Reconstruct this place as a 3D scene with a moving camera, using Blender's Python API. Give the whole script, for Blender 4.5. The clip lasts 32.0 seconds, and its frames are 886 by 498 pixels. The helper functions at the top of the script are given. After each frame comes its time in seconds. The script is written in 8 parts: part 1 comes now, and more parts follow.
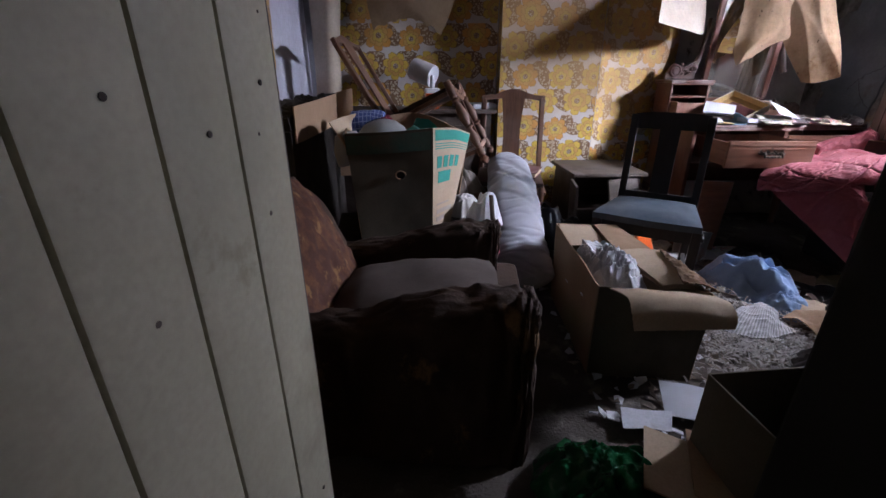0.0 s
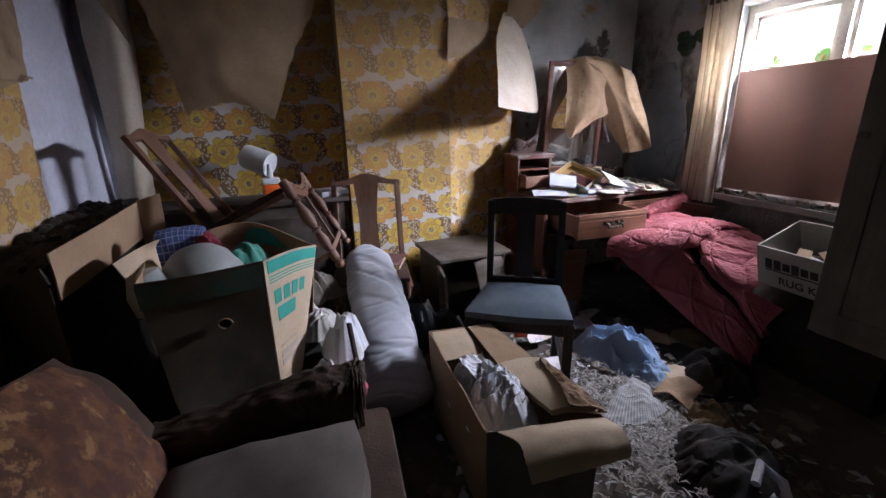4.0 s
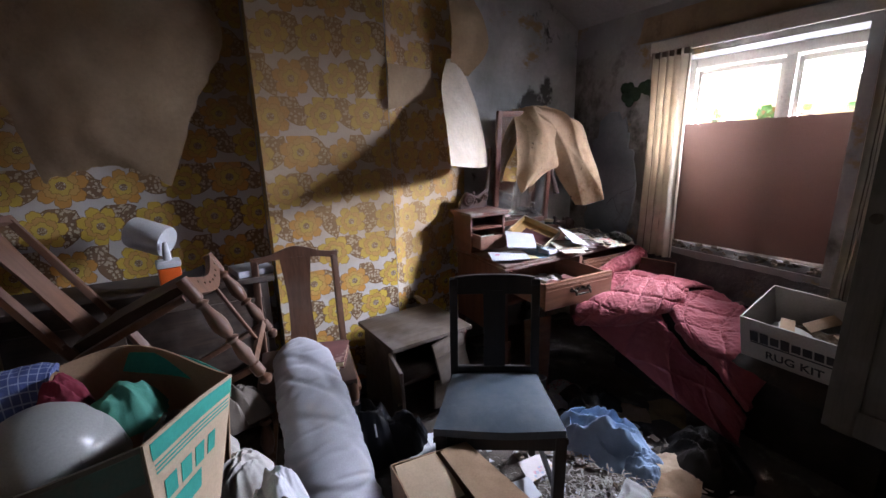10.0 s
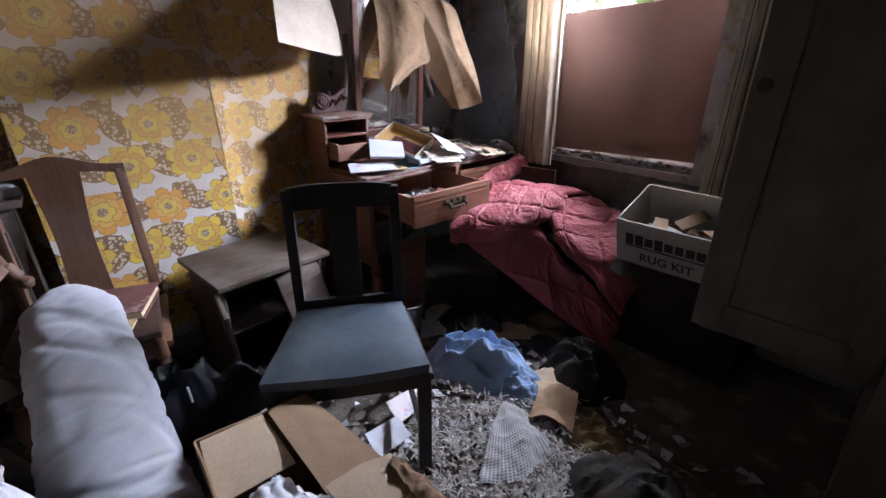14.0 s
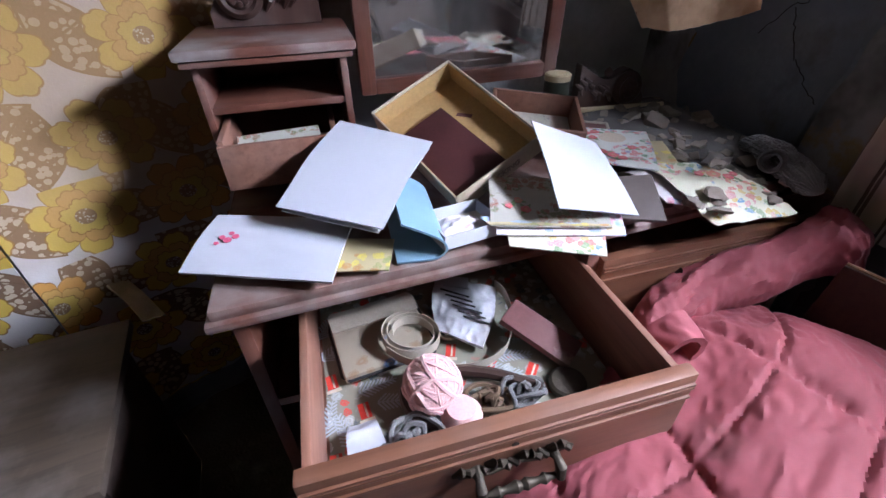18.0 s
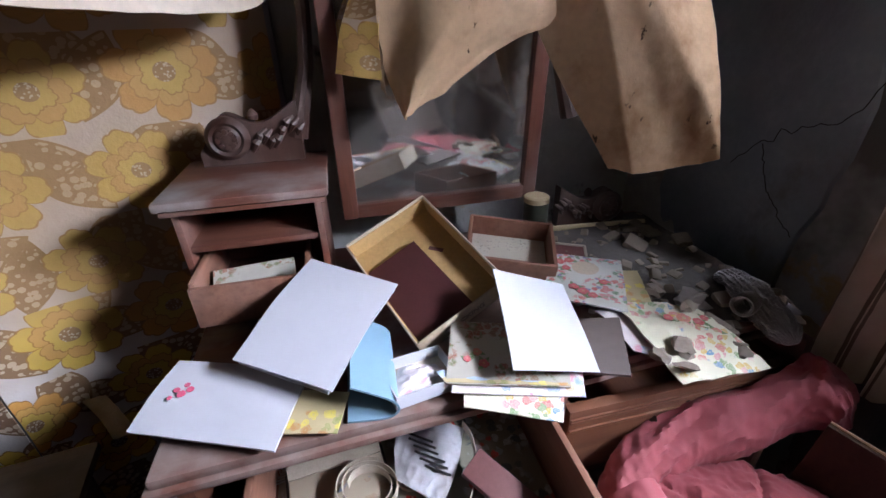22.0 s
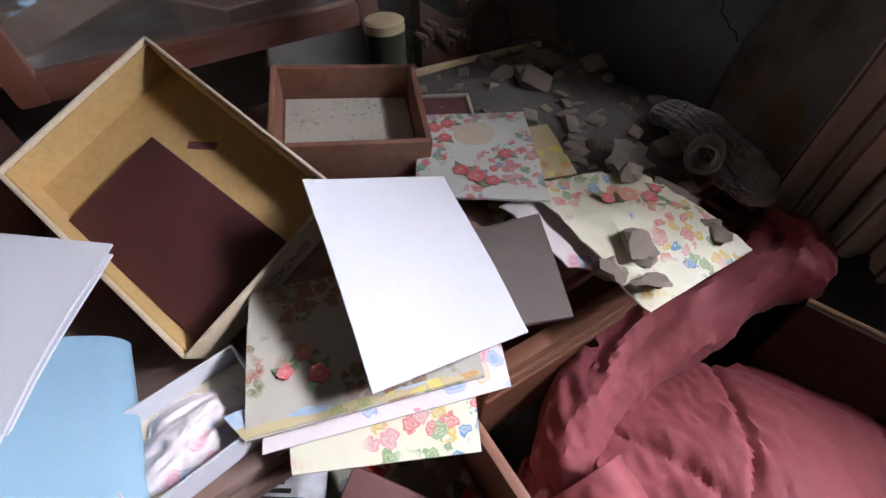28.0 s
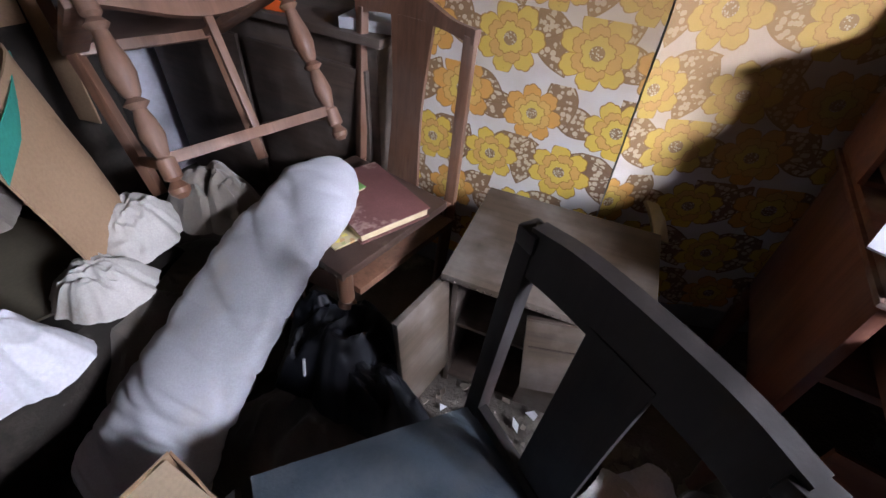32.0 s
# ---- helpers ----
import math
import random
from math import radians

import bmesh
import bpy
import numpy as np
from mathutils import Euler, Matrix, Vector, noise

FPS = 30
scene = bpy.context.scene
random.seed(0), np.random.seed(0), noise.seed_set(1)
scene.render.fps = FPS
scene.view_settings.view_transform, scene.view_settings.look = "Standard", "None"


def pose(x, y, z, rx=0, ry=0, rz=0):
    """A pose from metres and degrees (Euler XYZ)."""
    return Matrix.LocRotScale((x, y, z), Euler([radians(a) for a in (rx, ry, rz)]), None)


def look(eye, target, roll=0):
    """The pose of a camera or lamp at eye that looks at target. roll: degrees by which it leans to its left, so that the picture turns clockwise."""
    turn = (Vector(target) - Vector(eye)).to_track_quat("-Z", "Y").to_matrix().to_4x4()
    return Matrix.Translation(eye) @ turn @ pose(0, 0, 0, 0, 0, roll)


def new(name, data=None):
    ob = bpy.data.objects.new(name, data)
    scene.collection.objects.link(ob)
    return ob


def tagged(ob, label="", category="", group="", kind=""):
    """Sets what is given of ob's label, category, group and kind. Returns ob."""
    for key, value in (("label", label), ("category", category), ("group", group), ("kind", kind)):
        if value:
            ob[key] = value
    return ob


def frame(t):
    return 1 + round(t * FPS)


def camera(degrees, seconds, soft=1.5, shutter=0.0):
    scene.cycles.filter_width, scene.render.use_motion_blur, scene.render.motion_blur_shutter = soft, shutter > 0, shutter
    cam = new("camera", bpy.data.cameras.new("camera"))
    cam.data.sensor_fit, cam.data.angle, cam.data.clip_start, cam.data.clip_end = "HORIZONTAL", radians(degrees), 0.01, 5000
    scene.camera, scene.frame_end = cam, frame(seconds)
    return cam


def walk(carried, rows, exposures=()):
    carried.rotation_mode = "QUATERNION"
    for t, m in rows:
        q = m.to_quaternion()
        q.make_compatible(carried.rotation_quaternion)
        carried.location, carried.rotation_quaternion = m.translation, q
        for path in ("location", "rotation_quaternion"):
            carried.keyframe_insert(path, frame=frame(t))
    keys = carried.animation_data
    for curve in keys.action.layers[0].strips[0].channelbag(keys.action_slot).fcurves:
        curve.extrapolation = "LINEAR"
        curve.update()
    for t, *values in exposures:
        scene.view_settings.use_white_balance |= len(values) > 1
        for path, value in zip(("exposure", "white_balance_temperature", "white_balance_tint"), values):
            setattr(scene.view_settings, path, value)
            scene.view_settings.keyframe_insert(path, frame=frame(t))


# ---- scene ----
cam = camera(91.7, 32.0)
METRES, EYE, TILT, LEAN, TURN = 5.6, 1.06, -22.6, 0.0, 0.0
ROWS = [
    (0.0, 0.0, 0.0, 0.0, -0.0, 0.0, -0.0),
    (0.5, 0.0007, -0.0025, 0.0088, -1.74, 2.44, 1.2),
    (1.0, -0.0106, -0.0141, 0.0192, -5.71, 5.73, 3.92),
    (1.5, -0.0121, -0.018, 0.0246, -9.79, 6.14, 4.94),
    (2.0, -0.0116, -0.0198, 0.0273, -12.61, 6.22, 7.36),
    (2.5, -0.013, -0.0212, 0.0261, -14.13, 6.18, 7.89),
    (4.5, 0.0261, 0.0735, 0.0725, -18.37, 2.98, 8.38),
    (5.0, 0.0258, 0.0968, 0.0839, -22.84, 1.46, 8.93),
    (5.5, 0.0302, 0.1102, 0.0933, -25.12, 0.84, 9.77),
    (6.0, 0.0338, 0.1169, 0.1001, -21.29, 1.32, 8.05),
    (6.5, 0.0293, 0.117, 0.1034, -14.27, 2.29, 4.92),
    (7.0, 0.0222, 0.1134, 0.1067, -9.38, 5.5, 1.89),
    (7.5, 0.0155, 0.1101, 0.1129, -7.61, 7.38, 0.85),
    (8.0, 0.0109, 0.1084, 0.1164, -7.22, 8.16, 1.4),
    (8.5, 0.0088, 0.1082, 0.1165, -10.94, 8.28, 4.36),
    (9.0, 0.0137, 0.1075, 0.116, -16.53, 7.72, 7.18),
    (9.5, 0.021, 0.1059, 0.1146, -21.76, 6.84, 9.38),
    (10.0, 0.0279, 0.1042, 0.1121, -25.45, 6.18, 11.65),
    (10.5, 0.0332, 0.1048, 0.1098, -27.14, 5.8, 13.58),
    (11.0, 0.0379, 0.1041, 0.1081, -30.25, 4.95, 15.86),
    (11.5, 0.0415, 0.1052, 0.1016, -33.97, 3.69, 17.23),
    (12.0, 0.0428, 0.1062, 0.0957, -36.53, 1.71, 17.15),
    (12.5, 0.0478, 0.1088, 0.086, -39.48, -4.1, 16.8),
    (13.0, 0.058, 0.1221, 0.0849, -40.16, -5.85, 16.42),
    (13.5, 0.0695, 0.1296, 0.0872, -39.48, -5.71, 15.95),
    (15.5, 0.1768, 0.213, 0.1084, -37.08, -6.94, 11.84),
    (16.0, 0.2122, 0.2211, 0.1192, -35.23, -7.31, 11.73),
    (16.5, 0.232, 0.245, 0.1251, -33.39, -7.74, 11.82),
    (17.0, 0.2474, 0.2674, 0.1347, -32.06, -10.56, 10.83),
    (17.5, 0.2651, 0.3012, 0.1449, -24.02, -11.17, 8.17),
    (18.0, 0.2918, 0.3438, 0.1571, -14.28, -14.29, 6.99),
    (18.5, 0.2954, 0.3542, 0.1576, -12.08, -16.42, 6.12),
    (19.0, 0.293, 0.3524, 0.1536, -10.88, -18.14, 5.43),
    (19.5, 0.2928, 0.3521, 0.1537, -10.03, -18.93, 4.77),
    (20.0, 0.2972, 0.3524, 0.1572, -9.99, -18.34, 4.69),
    (20.5, 0.3018, 0.3508, 0.1631, -10.34, -14.74, 5.06),
    (21.0, 0.3044, 0.3469, 0.1691, -10.81, -10.67, 5.15),
    (21.5, 0.3067, 0.3447, 0.1737, -11.44, -8.03, 5.65),
    (22.0, 0.3099, 0.3434, 0.1786, -12.06, -5.91, 6.47),
    (22.5, 0.3119, 0.3415, 0.1817, -12.66, -4.3, 7.28),
    (23.0, 0.3115, 0.3375, 0.1837, -13.22, -2.87, 7.32),
    (23.5, 0.304, 0.3326, 0.183, -14.48, -2.28, 7.58),
    (24.0, 0.2956, 0.3294, 0.18, -18.65, -3.12, 9.39),
    (24.5, 0.2965, 0.3307, 0.1769, -22.9, -5.81, 11.07),
    (25.0, 0.3097, 0.3527, 0.1801, -25.4, -11.13, 12.25),
    (25.5, 0.3199, 0.3657, 0.1831, -27.44, -14.28, 12.99),
    (26.0, 0.3299, 0.3802, 0.1793, -28.52, -19.67, 13.29),
    (26.5, 0.3407, 0.3988, 0.1736, -29.06, -23.5, 13.8),
    (28.5, 0.3363, 0.3962, 0.1729, -29.07, -27.77, 12.33),
    (29.0, 0.3128, 0.3718, 0.1738, -26.9, -23.27, 10.06),
    (29.5, 0.2821, 0.3501, 0.1666, -19.41, -21.26, 5.52),
    (30.0, 0.2558, 0.3317, 0.1605, -11.09, -19.88, 0.7),
    (30.5, 0.2298, 0.3176, 0.1527, -0.47, -19.76, -6.15),
    (31.0, 0.2109, 0.3019, 0.1494, 10.54, -20.25, -11.64),
    (31.5, 0.2052, 0.2984, 0.1489, 17.51, -20.43, -12.01),
    (32.0, 0.1929, 0.2985, 0.1476, 27.03, -21.51, -14.18),
]
walk(cam, [(t, pose(0, 0, EYE, TILT, LEAN, TURN) @ pose(METRES * x, METRES * y, METRES * z, 90 + pitch, roll, yaw)) for t, x, y, z, yaw, pitch, roll in ROWS], exposures=[(0.0, 0.0, 6200, 24), (1.0, 0.15, 6200, 23), (2.5, -0.1, 6400, 21), (4.5, -0.05, 6300, 20), (7.0, 0.15, 6300, 20), (8.0, 0.15, 6300, 20), (9.5, 0.0, 6300, 20), (13.0, 0.1, 6200, 20), (15.0, -0.05, 6200, 20), (16.0, 0.1, 6100, 20), (17.0, 0.15, 5500, 20), (18.5, -0.8, 6200, 20), (20.0, -0.95, 6300, 20), (23.0, -0.5, 6300, 20), (25.0, -0.6, 6300, 18), (26.0, -0.55, 6300, 19), (28.5, -0.95, 6900, 20), (29.0, -0.95, 6900, 20), (30.0, -0.65, 6600, 20), (31.0, -0.12, 6500, 20), (32.0, 0.0, 6500, 20)])
# ---- light ----
world = bpy.data.worlds.new("world")
scene.world = world
world.use_nodes = True
wn = world.node_tree.nodes
sky = wn.new("ShaderNodeTexSky")
sky.sky_type, sky.sun_disc = "NISHITA", False
sky.sun_elevation, sky.sun_rotation = radians(38), radians(60)
world.node_tree.links.new(sky.outputs[0], wn["Background"].inputs[0])
wn["Background"].inputs[1].default_value = 0.12


def area_lamp(name, m, sx, sy, watts, colour):
    lamp = bpy.data.lights.new(name, "AREA")
    lamp.shape, lamp.size, lamp.size_y, lamp.energy, lamp.color = "RECTANGLE", sx, sy, watts, colour
    ob = new(name, lamp)
    ob.matrix_world = m
    return ob


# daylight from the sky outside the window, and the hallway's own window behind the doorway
area_lamp("window_daylight", look((3.30, 1.80, 2.06), (1.2, 2.50, 1.20)), 1.05, 0.70, 1000, (0.80, 0.88, 1.0))
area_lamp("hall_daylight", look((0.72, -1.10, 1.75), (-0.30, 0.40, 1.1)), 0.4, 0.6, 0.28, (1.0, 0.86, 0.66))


# ---- materials ----
def nodes_of(name):
    mat = bpy.data.materials.new(name)
    mat.use_nodes = True
    nt = mat.node_tree
    return mat, nt, nt.nodes["Principled BSDF"]


def math_node(nt, op, a, b=None, c=None):
    n = nt.nodes.new("ShaderNodeMath")
    n.operation = op
    for i, v in enumerate((a, b, c)):
        if v is None:
            continue
        if isinstance(v, (int, float)):
            n.inputs[i].default_value = v
        else:
            nt.links.new(v, n.inputs[i])
    return n.outputs[0]


def mix_col(nt, f, a, b, mode="MIX"):
    n = nt.nodes.new("ShaderNodeMix")
    n.data_type, n.blend_type = "RGBA", mode
    for s, v in ((n.inputs[0], f), (n.inputs[6], a), (n.inputs[7], b)):
        if isinstance(v, (int, float)):
            s.default_value = v
        elif isinstance(v, tuple):
            s.default_value = (*v[:3], 1)
        else:
            nt.links.new(v, s)
    return n.outputs[2]


def noise_tex(nt, scale, detail=4.0, vec=None, rough=0.55):
    n = nt.nodes.new("ShaderNodeTexNoise")
    n.inputs["Scale"].default_value, n.inputs["Detail"].default_value, n.inputs["Roughness"].default_value = scale, detail, rough
    if vec is not None:
        nt.links.new(vec, n.inputs["Vector"])
    return n.outputs[0]


def ramp(nt, f, lo, hi):
    n = nt.nodes.new("ShaderNodeMapRange")
    n.inputs[1].default_value, n.inputs[2].default_value = lo, hi
    nt.links.new(f, n.inputs[0])
    return n.outputs[0]


def coords(nt, which="Object", scale=(1, 1, 1)):
    t = nt.nodes.new("ShaderNodeTexCoord")
    m = nt.nodes.new("ShaderNodeMapping")
    m.inputs["Scale"].default_value = scale
    nt.links.new(t.outputs[which], m.inputs["Vector"])
    return m.outputs[0]


def bump(nt, bsdf, h, strength=0.3, dist=0.004):
    b = nt.nodes.new("ShaderNodeBump")
    b.inputs["Strength"].default_value, b.inputs["Distance"].default_value = strength, dist
    nt.links.new(h, b.inputs["Height"])
    nt.links.new(b.outputs[0], bsdf.inputs["Normal"])


def surface(name, c1, c2, rough=0.8, big=6.0, fine=90.0, stain=None, bumps=0.25, dist=0.003, metal=0.0, stretch=(1, 1, 1), spread=(0.3, 0.7), stain_at=(0.55, 0.7), sheen=0.0, translucent=0.0, grit=0.45, patch=None, speck=None):
    """Two colours mixed by broad patches, fine grain on top, and stains with edges of their own."""
    mat, nt, bs = nodes_of(name)
    v = coords(nt, "Object", stretch)
    broad, grain = noise_tex(nt, big, 5, v), noise_tex(nt, fine, 3, v)
    col = mix_col(nt, ramp(nt, broad, *spread), c1, c2)
    col = mix_col(nt, math_node(nt, "MULTIPLY", ramp(nt, grain, 0.35, 0.75), grit), col, tuple(x * 0.62 for x in c1))
    if stain:
        s = ramp(nt, noise_tex(nt, big * 0.6, 6, coords(nt, "Object", (1.1, 0.9, 0.8)), 0.65), *stain_at)
        col = mix_col(nt, s, col, stain)
    if patch:
        s = ramp(nt, noise_tex(nt, big * 0.9, 6, coords(nt, "Object", (0.7, 1.2, 1.3)), 0.7), 0.60, 0.66)
        col = mix_col(nt, s, col, patch)
    if speck:
        near = ramp(nt, noise_tex(nt, big * 1.3, 3, coords(nt, "Object", (1.3, 0.8, 1.0))), 0.48, 0.60)
        s = ramp(nt, noise_tex(nt, 60.0, 3, coords(nt, "Object", (1.0, 1.0, 0.55)), 0.6), 0.66, 0.70)
        col = mix_col(nt, math_node(nt, "MULTIPLY", s, near), col, speck)
    nt.links.new(col, bs.inputs["Base Color"])
    nt.links.new(math_node(nt, "ADD", rough - 0.1, math_node(nt, "MULTIPLY", broad, 0.2)), bs.inputs["Roughness"])
    bs.inputs["Metallic"].default_value = metal
    bs.inputs["Specular IOR Level"].default_value = 0.3
    if sheen:
        bs.inputs["Sheen Weight"].default_value = sheen
    h = math_node(nt, "ADD", math_node(nt, "MULTIPLY", grain, 0.4), broad)
    bump(nt, bs, h, bumps, dist)
    if translucent:
        tr, mx = nt.nodes.new("ShaderNodeBsdfTranslucent"), nt.nodes.new("ShaderNodeMixShader")
        nt.links.new(col, tr.inputs[0])
        mx.inputs[0].default_value = translucent
        nt.links.new(bs.outputs[0], mx.inputs[1])
        nt.links.new(tr.outputs[0], mx.inputs[2])
        nt.links.new(mx.outputs[0], nt.nodes["Material Output"].inputs[0])
    return mat


def wood(name, dark, light, rough=0.5, axis=0, scale=1.0, dust=0.25):
    """Long grain along one local axis, with dust in patches."""
    mat, nt, bs = nodes_of(name)
    st = [22.0 * scale] * 3
    st[axis] = 1.6 * scale
    v = coords(nt, "Object", tuple(st))
    g1, g2 = noise_tex(nt, 1.0, 6, v, 0.6), noise_tex(nt, 5.0, 4, v)
    col = mix_col(nt, ramp(nt, g1, 0.3, 0.7), dark, light)
    col = mix_col(nt, math_node(nt, "MULTIPLY", ramp(nt, g2, 0.5, 0.8), 0.5), col, tuple(x * 0.5 for x in dark))
    d = ramp(nt, noise_tex(nt, 7.0, 6, coords(nt, "Object")), 0.45, 0.75)
    col = mix_col(nt, math_node(nt, "MULTIPLY", d, dust), col, (0.30, 0.27, 0.25))
    nt.links.new(col, bs.inputs["Base Color"])
    nt.links.new(math_node(nt, "ADD", rough, math_node(nt, "MULTIPLY", d, 0.3)), bs.inputs["Roughness"])
    bs.inputs["Specular IOR Level"].default_value = 0.35
    bump(nt, bs, math_node(nt, "ADD", g1, g2), 0.18, 0.0015)
    return mat


def floral_paper(name):
    """Large seventies flowers in yellow and orange with speckled leaves on pale ground, by the sheet's own metres."""
    mat, nt, bs = nodes_of(name)
    M = lambda op, a, b=None: math_node(nt, op, a, b)
    uv = nt.nodes.new("ShaderNodeUVMap")
    sp = nt.nodes.new("ShaderNodeSeparateXYZ")
    nt.links.new(uv.outputs[0], sp.inputs[0])
    u, v = M("DIVIDE", sp.outputs[0], 0.94), M("DIVIDE", sp.outputs[1], 0.94)
    A, B = 0.228, 0.180

    def lattice(du, dv):
        vv = M("ADD", M("DIVIDE", v, B), dv)
        row = M("FLOOR", vv)
        uu = M("ADD", M("ADD", M("DIVIDE", u, A), du), M("MULTIPLY", M("MODULO", M("ADD", row, 100.0), 2.0), 0.5))
        col_ = M("FLOOR", uu)
        cx = nt.nodes.new("ShaderNodeCombineXYZ")
        nt.links.new(M("MODULO", M("ADD", col_, 60.0), 3.0), cx.inputs[0])
        nt.links.new(M("MODULO", M("ADD", row, 60.0), 4.0), cx.inputs[1])
        wn_ = nt.nodes.new("ShaderNodeTexWhiteNoise")
        wn_.noise_dimensions = "2D"
        nt.links.new(cx.outputs[0], wn_.inputs[0])
        rs = nt.nodes.new("ShaderNodeSeparateColor")
        nt.links.new(wn_.outputs[1], rs.inputs[0])
        r1, r2, r3 = rs.outputs[0], rs.outputs[1], rs.outputs[2]
        x = M("MULTIPLY", M("SUBTRACT", M("SUBTRACT", uu, col_), M("ADD", 0.42, M("MULTIPLY", r1, 0.16))), A)
        y = M("MULTIPLY", M("SUBTRACT", M("SUBTRACT", vv, row), M("ADD", 0.42, M("MULTIPLY", r2, 0.16))), B)
        return x, y, r1, r2, r3

    x, y, r1, r2, r3 = lattice(0.0, 0.0)
    r = M("SQRT", M("ADD", M("MULTIPLY", x, x), M("MULTIPLY", y, y)))
    th = M("ADD", M("ARCTAN2", y, x), M("MULTIPLY", r3, 6.28))
    size = M("ADD", 0.86, M("MULTIPLY", r2, 0.20))
    r = M("DIVIDE", r, size)

    def ruffle(base, lobe, petals, turn, fine):
        a = M("ABSOLUTE", M("COSINE", M("ADD", M("MULTIPLY", th, petals / 2), turn)))
        b = M("ABSOLUTE", M("COSINE", M("ADD", M("MULTIPLY", th, petals * 1.5), turn * 2 + 0.7)))
        return M("ADD", base, M("ADD", M("MULTIPLY", M("POWER", a, 0.55), lobe), M("MULTIPLY", b, fine)))

    R0, RM, R1 = ruffle(0.060, 0.036, 7, 0.0, 0.005), ruffle(0.046, 0.018, 6, 1.1, 0.005), ruffle(0.027, 0.014, 5, 2.0, 0.005)
    flower, middle, inner, heart = M("LESS_THAN", r, R0), M("LESS_THAN", r, RM), M("LESS_THAN", r, R1), M("LESS_THAN", r, 0.019)
    yellow, orange = (0.70, 0.50, 0.095), (0.70, 0.35, 0.085)
    pick = M("GREATER_THAN", r1, 0.45)
    outer_c = mix_col(nt, pick, orange, yellow)
    inner_c = mix_col(nt, pick, (0.70, 0.52, 0.11), (0.68, 0.50, 0.10))
    middle_c = mix_col(nt, pick, (0.70, 0.42, 0.12), (0.66, 0.38, 0.11))
    wash = noise_tex(nt, 26.0, 2, uv.outputs[0])
    outer_c = mix_col(nt, M("MULTIPLY", ramp(nt, wash, 0.35, 0.7), 0.55), outer_c, mix_col(nt, pick, (0.70, 0.36, 0.08), (0.72, 0.50, 0.07)))
    # leaves between the flowers
    lx, ly, l1, l2, l3 = lattice(0.5, 0.0)

    def leaf(x_, y_, ang):
        ca, sa = M("COSINE", ang), M("SINE", ang)
        a = M("ADD", M("MULTIPLY", x_, ca), M("MULTIPLY", y_, sa))
        b = M("SUBTRACT", M("MULTIPLY", y_, ca), M("MULTIPLY", x_, sa))
        w = M("MULTIPLY", M("SUBTRACT", 1.0, M("POWER", M("DIVIDE", M("ABSOLUTE", a), 0.088), 1.8)), 0.044)
        return M("LESS_THAN", M("ABSOLUTE", b), w), M("LESS_THAN", M("ABSOLUTE", M("SUBTRACT", M("ABSOLUTE", b), w)), 0.0028)

    leaf1, edge1 = leaf(lx, ly, M("MULTIPLY", l3, 6.28))
    leaf2, edge2 = leaf(M("ADD", lx, 0.05), M("SUBTRACT", ly, 0.052), M("MULTIPLY", l1, 6.28))
    leaf_m, edge_m = M("MAXIMUM", leaf1, leaf2), M("MAXIMUM", edge1, edge2)
    vo = nt.nodes.new("ShaderNodeTexVoronoi")
    vo.inputs["Scale"].default_value = 66.0
    nt.links.new(uv.outputs[0], vo.inputs["Vector"])
    vo.inputs["Randomness"].default_value = 0.7
    lobes = M("ADD", 0.41, M("MULTIPLY", noise_tex(nt, 260.0, 2, uv.outputs[0]), 0.14))
    dots = M("LESS_THAN", vo.outputs["Distance"], lobes)
    leaf_c = mix_col(nt, dots, (0.22, 0.13, 0.08), (0.60, 0.50, 0.37))
    col = mix_col(nt, leaf_m, (0.66, 0.63, 0.625), leaf_c)
    col = mix_col(nt, edge_m, col, (0.20, 0.12, 0.07))
    col = mix_col(nt, flower, col, outer_c)
    petal = M("LESS_THAN", M("ABSOLUTE", M("COSINE", M("MULTIPLY", th, 3.5))), 0.09)
    line0 = M("LESS_THAN", M("ABSOLUTE", M("SUBTRACT", r, R0)), 0.0020)
    line1 = M("LESS_THAN", M("ABSOLUTE", M("SUBTRACT", r, R1)), 0.0016)
    col = mix_col(nt, M("MULTIPLY", M("MULTIPLY", petal, flower), 0.7), col, (0.42, 0.20, 0.03))
    line_m = M("LESS_THAN", M("ABSOLUTE", M("SUBTRACT", r, RM)), 0.0016)
    petal_m = M("LESS_THAN", M("ABSOLUTE", M("COSINE", M("ADD", M("MULTIPLY", th, 3.0), 1.1))), 0.08)
    col = mix_col(nt, middle, col, middle_c)
    col = mix_col(nt, M("MULTIPLY", M("MULTIPLY", petal_m, middle), 0.6), col, (0.42, 0.20, 0.03))
    col = mix_col(nt, M("MULTIPLY", line_m, 0.75), col, (0.33, 0.15, 0.03))
    col = mix_col(nt, inner, col, inner_c)
    col = mix_col(nt, M("MULTIPLY", M("MAXIMUM", line0, line1), 0.85), col, (0.30, 0.14, 0.03))
    seeds = nt.nodes.new("ShaderNodeTexVoronoi")
    seeds.inputs["Scale"].default_value = 190.0
    nt.links.new(uv.outputs[0], seeds.inputs["Vector"])
    col = mix_col(nt, heart, col, mix_col(nt, M("LESS_THAN", seeds.outputs["Distance"], 0.36), (0.24, 0.15, 0.10), (0.75, 0.70, 0.60)))
    # age blotches and foxing; the shade higher up is browned into the colour
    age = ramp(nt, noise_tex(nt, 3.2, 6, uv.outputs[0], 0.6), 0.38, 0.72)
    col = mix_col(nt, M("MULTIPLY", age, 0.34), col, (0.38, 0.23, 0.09))
